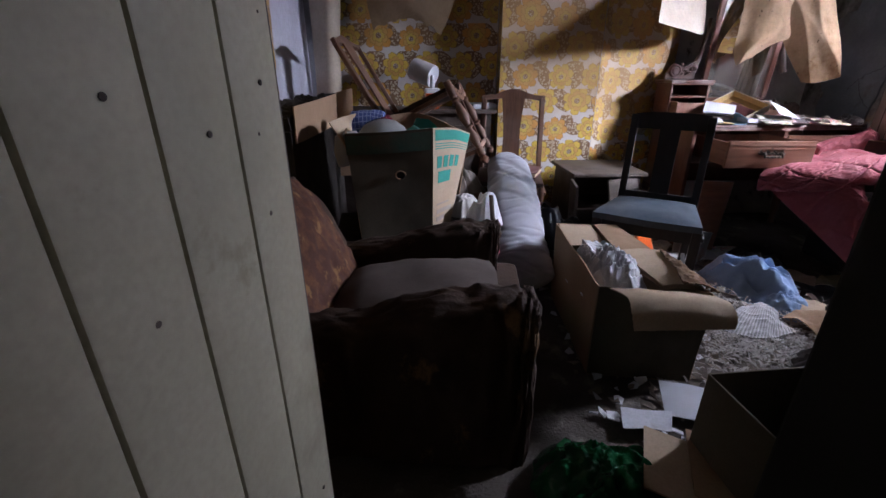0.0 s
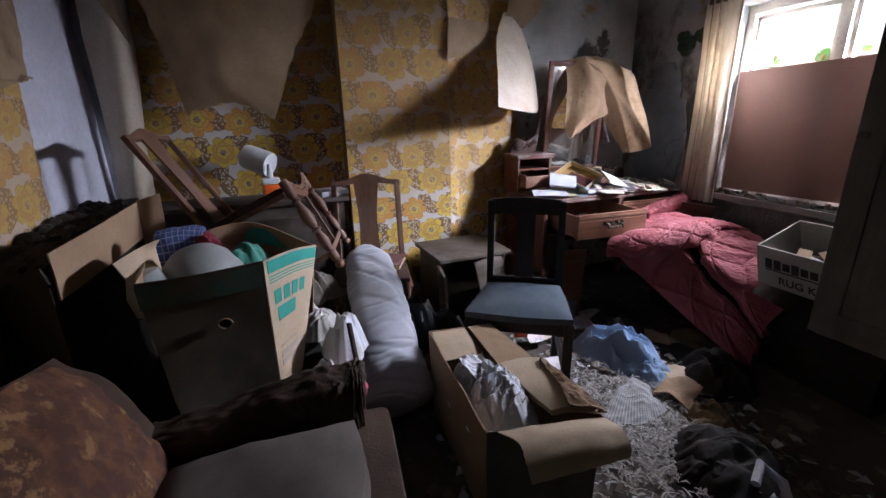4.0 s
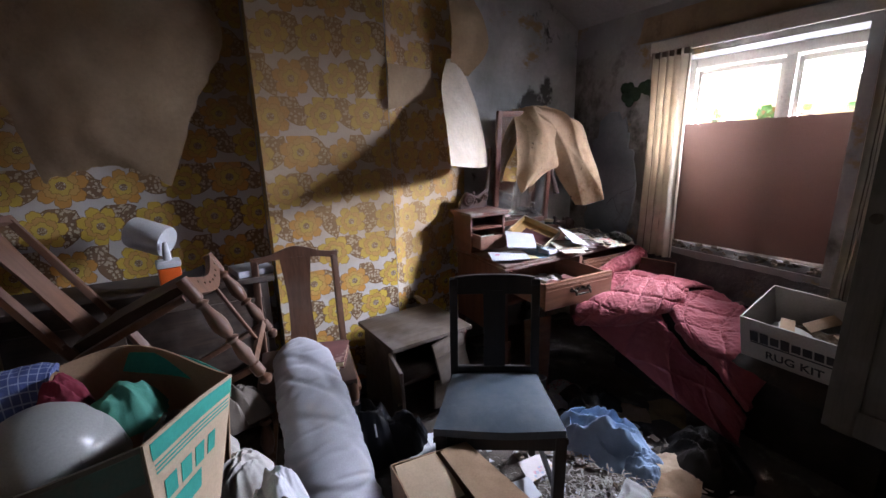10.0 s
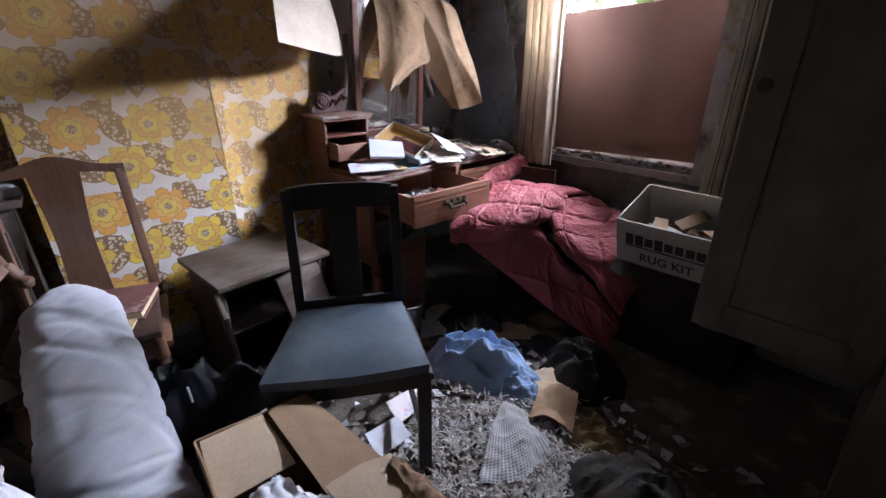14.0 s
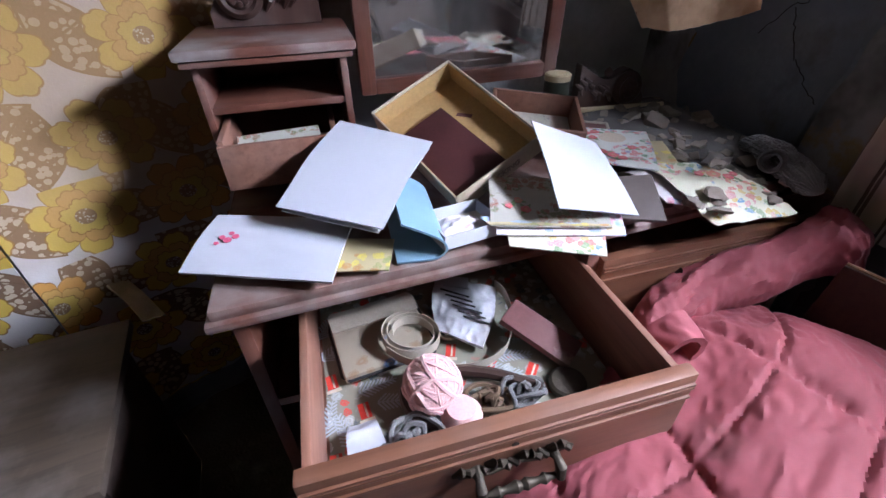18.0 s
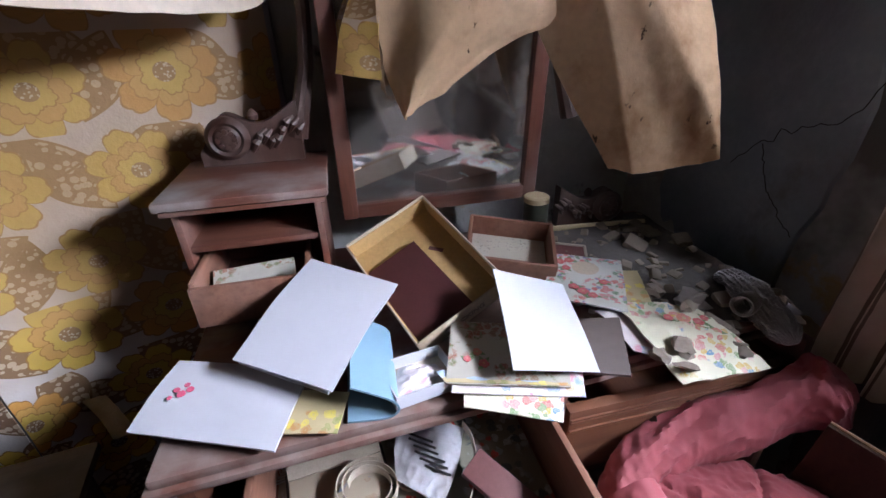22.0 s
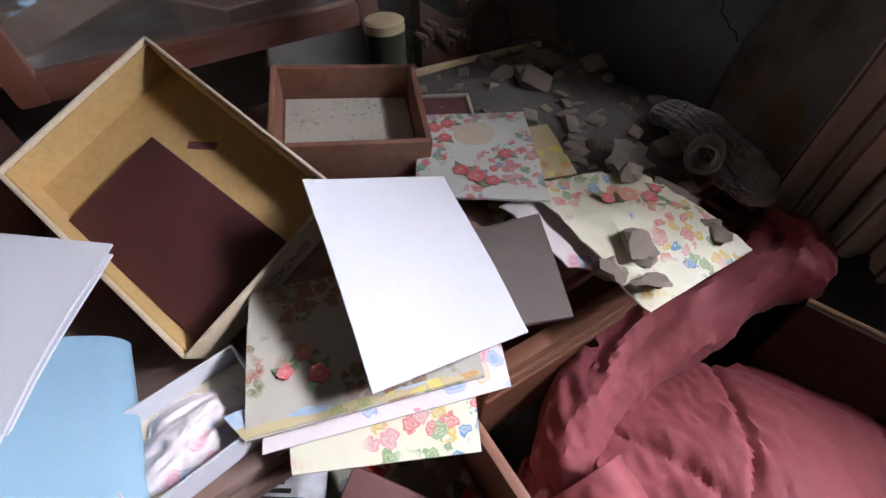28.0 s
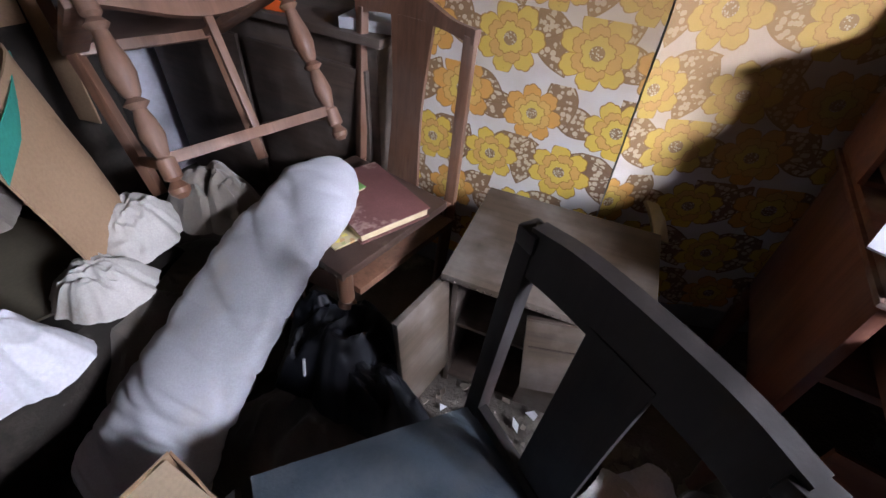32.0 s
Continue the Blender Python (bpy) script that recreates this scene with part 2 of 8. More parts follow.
    # browner with height: warm shade of the upper wall put into the paper
    upper_shade = ramp(nt, M("ADD", M("MULTIPLY", sp.outputs[1], 0.5), M("MULTIPLY", noise_tex(nt, 2.1, 5, uv.outputs[0], 0.6), 0.5)), 0.86, 1.08)
    col = mix_col(nt, M("MULTIPLY", upper_shade, 0.62), col, (0.36, 0.215, 0.09))
    fox = ramp(nt, noise_tex(nt, 34.0, 4, uv.outputs[0], 0.7), 0.68, 0.74)
    col = mix_col(nt, M("MULTIPLY", fox, 0.5), col, (0.22, 0.12, 0.05))
    nt.links.new(col, bs.inputs["Base Color"])
    bs.inputs["Roughness"].default_value = 0.62
    bs.inputs["Specular IOR Level"].default_value = 0.3
    bump(nt, bs, M("ADD", noise_tex(nt, 9.0, 5, uv.outputs[0]), M("MULTIPLY", noise_tex(nt, 130.0, 3, uv.outputs[0]), 0.15)), 0.35, 0.01)
    return mat


def printed(name, ground, inks, scale=38.0, thr=0.44, second=None):
    """A printed greeting card or lining: coloured sprigs scattered on a ground colour."""
    mat, nt, bs = nodes_of(name)
    v = coords(nt, "Object")
    vo = nt.nodes.new("ShaderNodeTexVoronoi")
    vo.inputs["Scale"].default_value = scale
    wob = nt.nodes.new("ShaderNodeMix")
    wob.data_type = "VECTOR"
    wob.inputs[0].default_value = 0.012
    nz = nt.nodes.new("ShaderNodeTexNoise")
    nz.inputs["Scale"].default_value = scale * 1.6
    nt.links.new(v, nz.inputs["Vector"])
    nt.links.new(v, wob.inputs[4])
    nt.links.new(nz.outputs[1], wob.inputs[5])
    nt.links.new(wob.outputs[1], vo.inputs["Vector"])
    rs = nt.nodes.new("ShaderNodeSeparateColor")
    nt.links.new(vo.outputs["Color"], rs.inputs[0])
    col = ground
    step = 1.0 / len(inks)
    ink = inks[0]
    for i, c in enumerate(inks[1:]):
        ink = mix_col(nt, math_node(nt, "GREATER_THAN", rs.outputs[0], step * (i + 1)), ink, c)
    rings = math_node(nt, "FRACT", math_node(nt, "MULTIPLY", vo.outputs["Distance"], 5.0))
    ink = mix_col(nt, math_node(nt, "MULTIPLY", ramp(nt, rings, 0.3, 0.8), 0.5), ink, ground)
    patchy = ramp(nt, noise_tex(nt, scale * 0.16, 3, v), 0.47, 0.52)
    m = math_node(nt, "MULTIPLY", math_node(nt, "LESS_THAN", vo.outputs["Distance"], thr), patchy)
    col = mix_col(nt, m, ground, ink)
    col = mix_col(nt, math_node(nt, "MULTIPLY", ramp(nt, noise_tex(nt, 14.0, 5, v), 0.5, 0.75), 0.35), col, second or tuple(x * 0.55 for x in ground))
    nt.links.new(col, bs.inputs["Base Color"])
    bs.inputs["Roughness"].default_value = 0.5
    bump(nt, bs, noise_tex(nt, 60.0, 3, v), 0.08, 0.001)
    return mat


def stripes(name, ground, shade, line, pitch, width, crossed=False, translucent=0.0):
    """Woven cloth with lines at an even pitch along u, and along v where crossed, by the sheet's own metres."""
    mat, nt, bs = nodes_of(name)
    M = lambda op, a, b=None: math_node(nt, op, a, b)
    uv = nt.nodes.new("ShaderNodeUVMap")
    sp = nt.nodes.new("ShaderNodeSeparateXYZ")
    nt.links.new(uv.outputs[0], sp.inputs[0])
    wob = M("MULTIPLY", noise_tex(nt, 9.0, 3, uv.outputs[0]), pitch * 0.25)
    on = M("LESS_THAN", M("FRACT", M("DIVIDE", M("ADD", sp.outputs[0], wob), pitch)), width)
    if crossed:
        on = M("MAXIMUM", on, M("LESS_THAN", M("FRACT", M("DIVIDE", M("ADD", sp.outputs[1], wob), pitch)), width))
    n = noise_tex(nt, 14.0, 5, uv.outputs[0])
    col = mix_col(nt, ramp(nt, n, 0.35, 0.7), ground, shade)
    col = mix_col(nt, M("MULTIPLY", on, 0.85), col, line)
    dirt = ramp(nt, noise_tex(nt, 5.0, 6, coords(nt, "Object", (1, 1, 0.5)), 0.65), 0.55, 0.75)
    col = mix_col(nt, M("MULTIPLY", dirt, 0.5), col, tuple(x * 0.4 for x in ground))
    nt.links.new(col, bs.inputs["Base Color"])
    bs.inputs["Roughness"].default_value = 0.9
    bump(nt, bs, M("ADD", n, noise_tex(nt, 160.0, 3, uv.outputs[0])), 0.25, 0.003)
    if translucent:
        tr, mx = nt.nodes.new("ShaderNodeBsdfTranslucent"), nt.nodes.new("ShaderNodeMixShader")
        nt.links.new(col, tr.inputs[0])
        mx.inputs[0].default_value = translucent
        nt.links.new(bs.outputs[0], mx.inputs[1])
        nt.links.new(tr.outputs[0], mx.inputs[2])
        nt.links.new(mx.outputs[0], nt.nodes["Material Output"].inputs[0])
    return mat


PAPER = floral_paper("floral_wallpaper")
PAPER_BACK = surface("wallpaper_back", (0.41, 0.295, 0.185), (0.31, 0.21, 0.125), 0.8, 5, 60, (0.12, 0.07, 0.04), 0.3, 0.006, stain_at=(0.60, 0.75), translucent=0.04)
PAPER_BACK_TAN = surface("wallpaper_back_tan", (0.58, 0.40, 0.25), (0.48, 0.32, 0.185), 0.8, 6, 60, (0.30, 0.17, 0.085), 0.35, 0.008, stain_at=(0.55, 0.66), translucent=0.10, speck=(0.07, 0.04, 0.022))
PAPER_BACK_PALE = surface("wallpaper_back_pale", (0.66, 0.58, 0.48), (0.56, 0.45, 0.33), 0.8, 5, 60, (0.36, 0.22, 0.12), 0.3, 0.006, stain_at=(0.64, 0.8), translucent=0.12)
PLASTER = surface("bare_plaster", (0.36, 0.36, 0.39), (0.28, 0.28, 0.30), 0.9, 3, 45, (0.20, 0.18, 0.17), 0.35, 0.006, stain_at=(0.56, 0.72))
PLASTER_PALE = surface("pale_distemper", (0.60, 0.60, 0.68), (0.50, 0.50, 0.58), 0.9, 3, 45, (0.40, 0.36, 0.34), 0.3, 0.004, stain_at=(0.62, 0.8))
PLASTER_DAMP = surface("damp_plaster", (0.42, 0.405, 0.39), (0.22, 0.213, 0.205), 0.85, 2.6, 40, (0.09, 0.085, 0.075), 0.5, 0.012, stain_at=(0.53, 0.61), patch=(0.30, 0.215, 0.115))
PLASTER_NORTH = surface("cracked_damp_plaster", (0.60, 0.60, 0.585), (0.30, 0.30, 0.285), 0.85, 3.4, 40, (0.07, 0.065, 0.06), 0.6, 0.014, stain_at=(0.56, 0.60), patch=(0.36, 0.26, 0.14))
CEIL = surface("ceiling_paint", (0.42, 0.41, 0.40), (0.33, 0.32, 0.31), 0.9, 3, 50, (0.28, 0.25, 0.22), 0.3, 0.004, stain_at=(0.6, 0.75))
DIRT = surface("littered_floor", (0.13, 0.11, 0.095), (0.07, 0.058, 0.048), 0.95, 9, 120, (0.24, 0.21, 0.18), 0.8, 0.012, stain_at=(0.55, 0.66))
DOORPAINT = surface("old_cream_paint", (0.42, 0.385, 0.285), (0.31, 0.285, 0.205), 0.6, 3, 80, (0.20, 0.165, 0.12), 0.2, 0.002, stain_at=(0.60, 0.72), patch=(0.26, 0.235, 0.165))
MAHOG = wood("red_mahogany", (0.105, 0.036, 0.024), (0.19, 0.075, 0.048), 0.42, 0, 1.0, 0.28)
MAHOG_Z = wood("red_mahogany_upright", (0.105, 0.036, 0.024), (0.19, 0.075, 0.048), 0.42, 2, 1.0, 0.25)
MAHOG_DUSTY = wood("dusty_mahogany_top", (0.105, 0.036, 0.024), (0.17, 0.068, 0.045), 0.5, 0, 1.0, 1.1)
CARVED = wood("dark_carved_mahogany", (0.040, 0.018, 0.013), (0.085, 0.042, 0.031), 0.45, 2, 1.0, 0.30)
DUSTLAYER = surface("grey_plaster_dust", (0.125, 0.115, 0.105), (0.065, 0.06, 0.055), 0.95, 9, 150, (0.24, 0.22, 0.20), 0.6, 0.005, stain_at=(0.58, 0.70))
DRAWERWOOD = wood("drawer_oak", (0.13, 0.050, 0.028), (0.22, 0.095, 0.052), 0.45, 0, 1.0, 0.18)
DRAWERSIDE = wood("drawer_side", (0.17, 0.072, 0.045), (0.27, 0.125, 0.08), 0.6, 1, 1.0, 0.2)
CHAIRWOOD = wood("brown_chair_wood", (0.10, 0.048, 0.03), (0.20, 0.10, 0.062), 0.42, 2, 1.0, 0.18)
EBONY = wood("black_chair_wood", (0.009, 0.008, 0.008), (0.022, 0.018, 0.018), 0.5, 2, 1.0, 0.03)
GREYWOOD = wood("dusty_grey_wood", (0.030, 0.019, 0.012), (0.085, 0.055, 0.035), 0.72, 0, 0.7, 0.22)
DUSTY_CABINET = wood("dusty_cabinet_wood", (0.045, 0.031, 0.021), (0.085, 0.060, 0.042), 0.6, 0, 1.0, 0.42)
DARKWOOD = wood("dark_dusty_wood", (0.035, 0.024, 0.018), (0.075, 0.05, 0.038), 0.6, 0, 1.0, 0.3)
WARDROBE = wood("wardrobe_brown", (0.066, 0.060, 0.046), (0.095, 0.088, 0.068), 0.6, 2, 0.8, 0.25)
BOXBROWN = wood("old_brown_box", (0.032, 0.018, 0.010), (0.060, 0.034, 0.018), 0.6, 0, 1.0, 0.02)
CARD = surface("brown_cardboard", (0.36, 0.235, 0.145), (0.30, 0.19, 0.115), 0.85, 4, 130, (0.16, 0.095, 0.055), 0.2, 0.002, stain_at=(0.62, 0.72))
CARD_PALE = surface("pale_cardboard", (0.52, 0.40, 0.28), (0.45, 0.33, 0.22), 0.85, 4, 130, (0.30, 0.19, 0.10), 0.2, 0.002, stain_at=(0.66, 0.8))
# darker cardboard; on the cartons' front panels shade is put into this colour
CARD_DARK = surface("dark_shade_cardboard", (0.125, 0.105, 0.072), (0.075, 0.066, 0.047), 0.9, 4, 130, (0.06, 0.045, 0.03), 0.3, 0.003)
CARD_WHITE = surface("white_cardboard", (0.40, 0.37, 0.33), (0.32, 0.29, 0.25), 0.8, 4, 110, (0.24, 0.17, 0.11), 0.2, 0.002, stain_at=(0.6, 0.75))
TRAYGOLD = surface("buff_boxboard", (0.55, 0.37, 0.16), (0.47, 0.30, 0.12), 0.75, 5, 150, None, 0.1, 0.001)
TRAYWHITE = surface("cream_boxboard", (0.66, 0.58, 0.46), (0.58, 0.48, 0.35), 0.75, 8, 150, (0.4, 0.28, 0.16), 0.1, 0.001)
WHITEPAPER = surface("white_card", (0.51, 0.52, 0.555), (0.465, 0.475, 0.515), 0.6, 5, 300, None, 0.03, 0.0005, grit=0.04)
PILLOWCLOTH = surface("white_ticking", (0.46, 0.465, 0.50), (0.38, 0.385, 0.42), 0.75, 5, 240, (0.42, 0.38, 0.34), 0.15, 0.002, sheen=0.2, stain_at=(0.62, 0.8))
QUILT = surface("pink_satin", (0.315, 0.074, 0.086), (0.255, 0.058, 0.068), 0.7, 7, 55, (0.17, 0.066, 0.06), 0.30, 0.004, sheen=0.04, stain_at=(0.60, 0.8), grit=0.3)
BLUECLOTH = surface("light_blue_cotton", (0.33, 0.46, 0.66), (0.25, 0.36, 0.54), 0.85, 8, 240, None, 0.25, 0.002, sheen=0.2)
BLACKCLOTH = surface("black_nylon", (0.016, 0.017, 0.022), (0.008, 0.009, 0.012), 0.5, 8, 240, None, 0.3, 0.002)
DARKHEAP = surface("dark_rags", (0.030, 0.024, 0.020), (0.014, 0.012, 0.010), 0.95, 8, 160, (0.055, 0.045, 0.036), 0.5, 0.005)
GREYHEAP = surface("grey_blanket", (0.18, 0.155, 0.13), (0.12, 0.10, 0.085), 0.95, 6, 160, None, 0.5, 0.005, sheen=0.2)
ARMFABRIC = surface("brown_velour", (0.055, 0.030, 0.018), (0.030, 0.017, 0.011), 0.8, 9, 130, (0.15, 0.085, 0.038), 0.5, 0.008, stain_at=(0.60, 0.66))
SEATFABRIC = surface("worn_seat_cloth", (0.145, 0.115, 0.10), (0.09, 0.070, 0.060), 0.9, 6, 180, None, 0.3, 0.004)
BLUEVINYL = surface("blue_grey_leathercloth", (0.055, 0.075, 0.095), (0.038, 0.052, 0.068), 0.55, 9, 150, (0.10, 0.11, 0.12), 0.35, 0.003, stain_at=(0.45, 0.75))
BROWNVINYL = surface("brown_leathercloth", (0.060, 0.034, 0.026), (0.040, 0.024, 0.018), 0.5, 6, 150, (0.12, 0.09, 0.075), 0.2, 0.001)
CURTAIN = stripes("striped_curtain", (0.74, 0.67, 0.57), (0.62, 0.55, 0.46), (0.13, 0.09, 0.07), 0.052, 0.16, False, 0.40)
BOARD = surface("hardboard", (0.20, 0.115, 0.09), (0.17, 0.098, 0.078), 0.75, 3, 200, (0.18, 0.11, 0.09), 0.1, 0.001, stain_at=(0.6, 0.8), translucent=0.10)
FRAMEPAINT = surface("window_paint", (0.68, 0.65, 0.58), (0.56, 0.52, 0.45), 0.6, 6, 90, (0.25, 0.19, 0.14), 0.3, 0.003, stain_at=(0.58, 0.68))
BRONZE = surface("tarnished_brass", (0.085, 0.068, 0.048), (0.042, 0.034, 0.025), 0.6, 30, 200, None, 0.5, 0.002, metal=0.6)
IRON = surface("rusty_iron", (0.050, 0.038, 0.030), (0.030, 0.024, 0.020), 0.6, 30, 200, None, 0.4, 0.002, metal=0.6)
ORANGE = surface("orange_plastic", (0.72, 0.13, 0.025), (0.64, 0.10, 0.02), 0.35, 10, 200, None, 0.05, 0.0005)
WHITEPLASTIC = surface("white_plastic", (0.70, 0.71, 0.73), (0.62, 0.63, 0.65), 0.4, 10, 200, None, 0.05, 0.0005)
OPAL = surface("opal_glass_shade", (0.46, 0.47, 0.45), (0.38, 0.39, 0.37), 0.3, 6, 200, None, 0.03, 0.0005, translucent=0.25)
GREENINK = surface("green_ink", (0.035, 0.33, 0.26), (0.03, 0.28, 0.22), 0.75, 10, 120, None, 0.05, 0.0005)
DARKINK = surface("black_ink", (0.035, 0.033, 0.033), (0.025, 0.024, 0.024), 0.8, 20, 150, None, 0.05, 0.0005)
GREYINK = surface("grey_ink", (0.40, 0.34, 0.28), (0.34, 0.29, 0.24), 0.8, 20, 150, None, 0.05, 0.0005)
MAROONCARD = surface("maroon_leatherette", (0.085, 0.026, 0.026), (0.060, 0.018, 0.018), 0.5, 9, 200, None, 0.25, 0.0015)
BLUECARD = surface("pale_blue_card", (0.20, 0.33, 0.41), (0.17, 0.29, 0.37), 0.5, 8, 300, None, 0.03, 0.0005, grit=0.08)
GREYCARD = surface("grey_brown_card", (0.15, 0.12, 0.11), (0.12, 0.098, 0.09), 0.6, 9, 250, None, 0.1, 0.001, grit=0.15)
GREENBOOK = surface("green_book_cover", (0.16, 0.33, 0.10), (0.13, 0.27, 0.08), 0.6, 9, 200, None, 0.1, 0.001)
PLUMBOOK = surface("plum_book_cover", (0.17, 0.07, 0.065), (0.12, 0.05, 0.048), 0.6, 9, 160, (0.36, 0.26, 0.22), 0.1, 0.001, stain_at=(0.58, 0.66))
PAGES = surface("yellowed_pages", (0.56, 0.46, 0.30), (0.47, 0.37, 0.22), 0.85, 30, 300, None, 0.3, 0.001)
YARN = surface("pink_wool", (0.76, 0.46, 0.44), (0.70, 0.39, 0.37), 0.95, 20, 260, None, 0.3, 0.001, sheen=0.5)
GREYYARN = surface("grey_wool", (0.19, 0.182, 0.175), (0.085, 0.080, 0.077), 0.95, 14, 420, None, 0.9, 0.004, sheen=0.4, stretch=(1, 1, 1.6), grit=0.8)
LACE = surface("ecru_lace", (0.46, 0.40, 0.32), (0.38, 0.325, 0.26), 0.9, 20, 300, None, 0.3, 0.001)
GREENCLOTH = surface("green_cloth", (0.075, 0.27, 0.20), (0.05, 0.19, 0.145), 0.9, 9, 220, None, 0.3, 0.003)
REDCLOTH = surface("wine_red_cloth", (0.20, 0.025, 0.045), (0.14, 0.018, 0.03), 0.9, 9, 220, None, 0.3, 0.003)
PINKCLOTH = surface("rose_pink_cloth", (0.60, 0.11, 0.19), (0.50, 0.08, 0.14), 0.9, 9, 220, None, 0.3, 0.003)
DARKPLASTER = surface("dark_mottled_plaster", (0.16, 0.15, 0.145), (0.070, 0.064, 0.060), 0.9, 7, 60, (0.17, 0.125, 0.08), 0.7, 0.02, stain_at=(0.60, 0.68))
BROWNSCRAP = surface("brown_wool_scraps", (0.13, 0.085, 0.05), (0.08, 0.052, 0.032), 0.95, 12, 150, None, 0.5, 0.004)
JAMB = surface("black_brown_paint", (0.014, 0.012, 0.010), (0.009, 0.008, 0.007), 0.7, 6, 120, None, 0.2, 0.002)
RUBBLE = surface("plaster_crumbs", (0.27, 0.225, 0.185), (0.17, 0.14, 0.115), 0.95, 14, 150, None, 0.5, 0.004)
RUBBLEPALE = surface("pale_shreds", (0.42, 0.39, 0.36), (0.26, 0.235, 0.21), 0.95, 30, 150, None, 0.4, 0.003)
FLOWERCARD = printed("flower_card", (0.62, 0.64, 0.60), [(0.58, 0.07, 0.07), (0.62, 0.20, 0.22), (0.12, 0.26, 0.14), (0.62, 0.10, 0.12), (0.20, 0.18, 0.40)], 84, 0.52)
POSYCARD = printed("posy_card", (0.66, 0.64, 0.50), [(0.60, 0.16, 0.16), (0.22, 0.34, 0.16), (0.12, 0.28, 0.48), (0.60, 0.42, 0.10), (0.62, 0.30, 0.32)], 76, 0.52)
COTTAGECARD = printed("cottage_card", (0.42, 0.40, 0.34), [(0.30, 0.09, 0.05), (0.24, 0.12, 0.06), (0.15, 0.17, 0.07)], 95, 0.56)
PASTELCARD = printed("pastel_card", (0.68, 0.62, 0.62), [(0.66, 0.30, 0.38), (0.30, 0.42, 0.60), (0.64, 0.48, 0.24)], 48)
GOLDCARD = printed("gold_card", (0.50, 0.42, 0.24), [(0.70, 0.60, 0.10), (0.50, 0.25, 0.08), (0.30, 0.34, 0.12)], 60)
LINER = printed("drawer_lining_paper", (0.235, 0.225, 0.17), [(0.40, 0.42, 0.42), (0.58, 0.58, 0.56), (0.07, 0.09, 0.11), (0.62, 0.045, 0.03), (0.50, 0.50, 0.48)], 58, 0.46, (0.13, 0.12, 0.09))
TRAYLINER = printed("lattice_lining", (0.46, 0.43, 0.36), [(0.25, 0.24, 0.22), (0.36, 0.34, 0.30)], 130, 0.3)
POUCHCLOTH = printed("floral_pouch", (0.30, 0.25, 0.185), [(0.08, 0.14, 0.26), (0.26, 0.17, 0.10)], 40, 0.42)
PLAID = stripes("blue_check", (0.055, 0.08, 0.22), (0.035, 0.05, 0.15), (0.26, 0.30, 0.44), 0.018, 0.14, True)
TINGREEN = surface("tarnished_tin", (0.055, 0.060, 0.042), (0.030, 0.032, 0.024), 0.5, 12, 120, (0.10, 0.075, 0.045), 0.3, 0.002)
NETCLOTH = stripes("grey_net", (0.16, 0.15, 0.145), (0.12, 0.115, 0.11), (0.46, 0.45, 0.45), 0.009, 0.45, True)
PLASTER_SKIN = surface("blue_grey_plaster_skin", (0.30, 0.34, 0.37), (0.17, 0.19, 0.205), 0.9, 4.5, 60, (0.16, 0.15, 0.14), 0.5, 0.010, stain_at=(0.58, 0.68))
PAPER_OCHRE = surface("ochre_lining_remnant", (0.30, 0.22, 0.11), (0.20, 0.14, 0.07), 0.85, 9, 90, (0.10, 0.07, 0.04), 0.4, 0.006)
LINEN = surface("grubby_white_linen", (0.52, 0.50, 0.47), (0.42, 0.40, 0.37), 0.85, 7, 240, (0.26, 0.21, 0.16), 0.3, 0.003, stain_at=(0.58, 0.72))
POTGREY = surface("dull_grey_enamel", (0.15, 0.14, 0.135), (0.09, 0.085, 0.08), 0.55, 14, 150, (0.10, 0.06, 0.035), 0.3, 0.002, stain_at=(0.56, 0.66))
REDINK = surface("red_ink", (0.66, 0.05, 0.03), (0.56, 0.04, 0.025), 0.6, 20, 200, None, 0.05, 0.0005)
SILVERINK = surface("silver_grey_ink", (0.42, 0.45, 0.47), (0.34, 0.37, 0.39), 0.5, 30, 200, None, 0.05, 0.0005)
LEAFMOULD = surface("green_mould", (0.035, 0.065, 0.035), (0.022, 0.04, 0.022), 0.95, 20, 120, None, 0.4, 0.003)


def glassy(name, colour, rough, transmission, metal=0.0, dust=0.0):
    mat, nt, bs = nodes_of(name)
    v = coords(nt, "Object")
    n = noise_tex(nt, 12.0, 6, v, 0.7)
    bs.inputs["Base Color"].default_value = (*colour, 1)
    bs.inputs["Metallic"].default_value = metal
    bs.inputs["Transmission Weight"].default_value = transmission
    nt.links.new(math_node(nt, "MULTIPLY", ramp(nt, n, 0.35, 0.8), rough), bs.inputs["Roughness"])
    bump(nt, bs, n, 0.05, 0.002)
    if dust:
        film_ = nt.nodes.new("ShaderNodeBsdfDiffuse")
        film_.inputs[0].default_value = (0.52, 0.49, 0.45, 1)
        mx = nt.nodes.new("ShaderNodeMixShader")
        patches = math_node(nt, "ADD", dust * 0.4, math_node(nt, "MULTIPLY", ramp(nt, noise_tex(nt, 4.5, 6, v, 0.7), 0.4, 0.75), dust))
        nt.links.new(patches, mx.inputs[0])
        nt.links.new(bs.outputs[0], mx.inputs[1])
        nt.links.new(film_.outputs[0], mx.inputs[2])
        nt.links.new(mx.outputs[0], nt.nodes["Material Output"].inputs[0])
    return mat


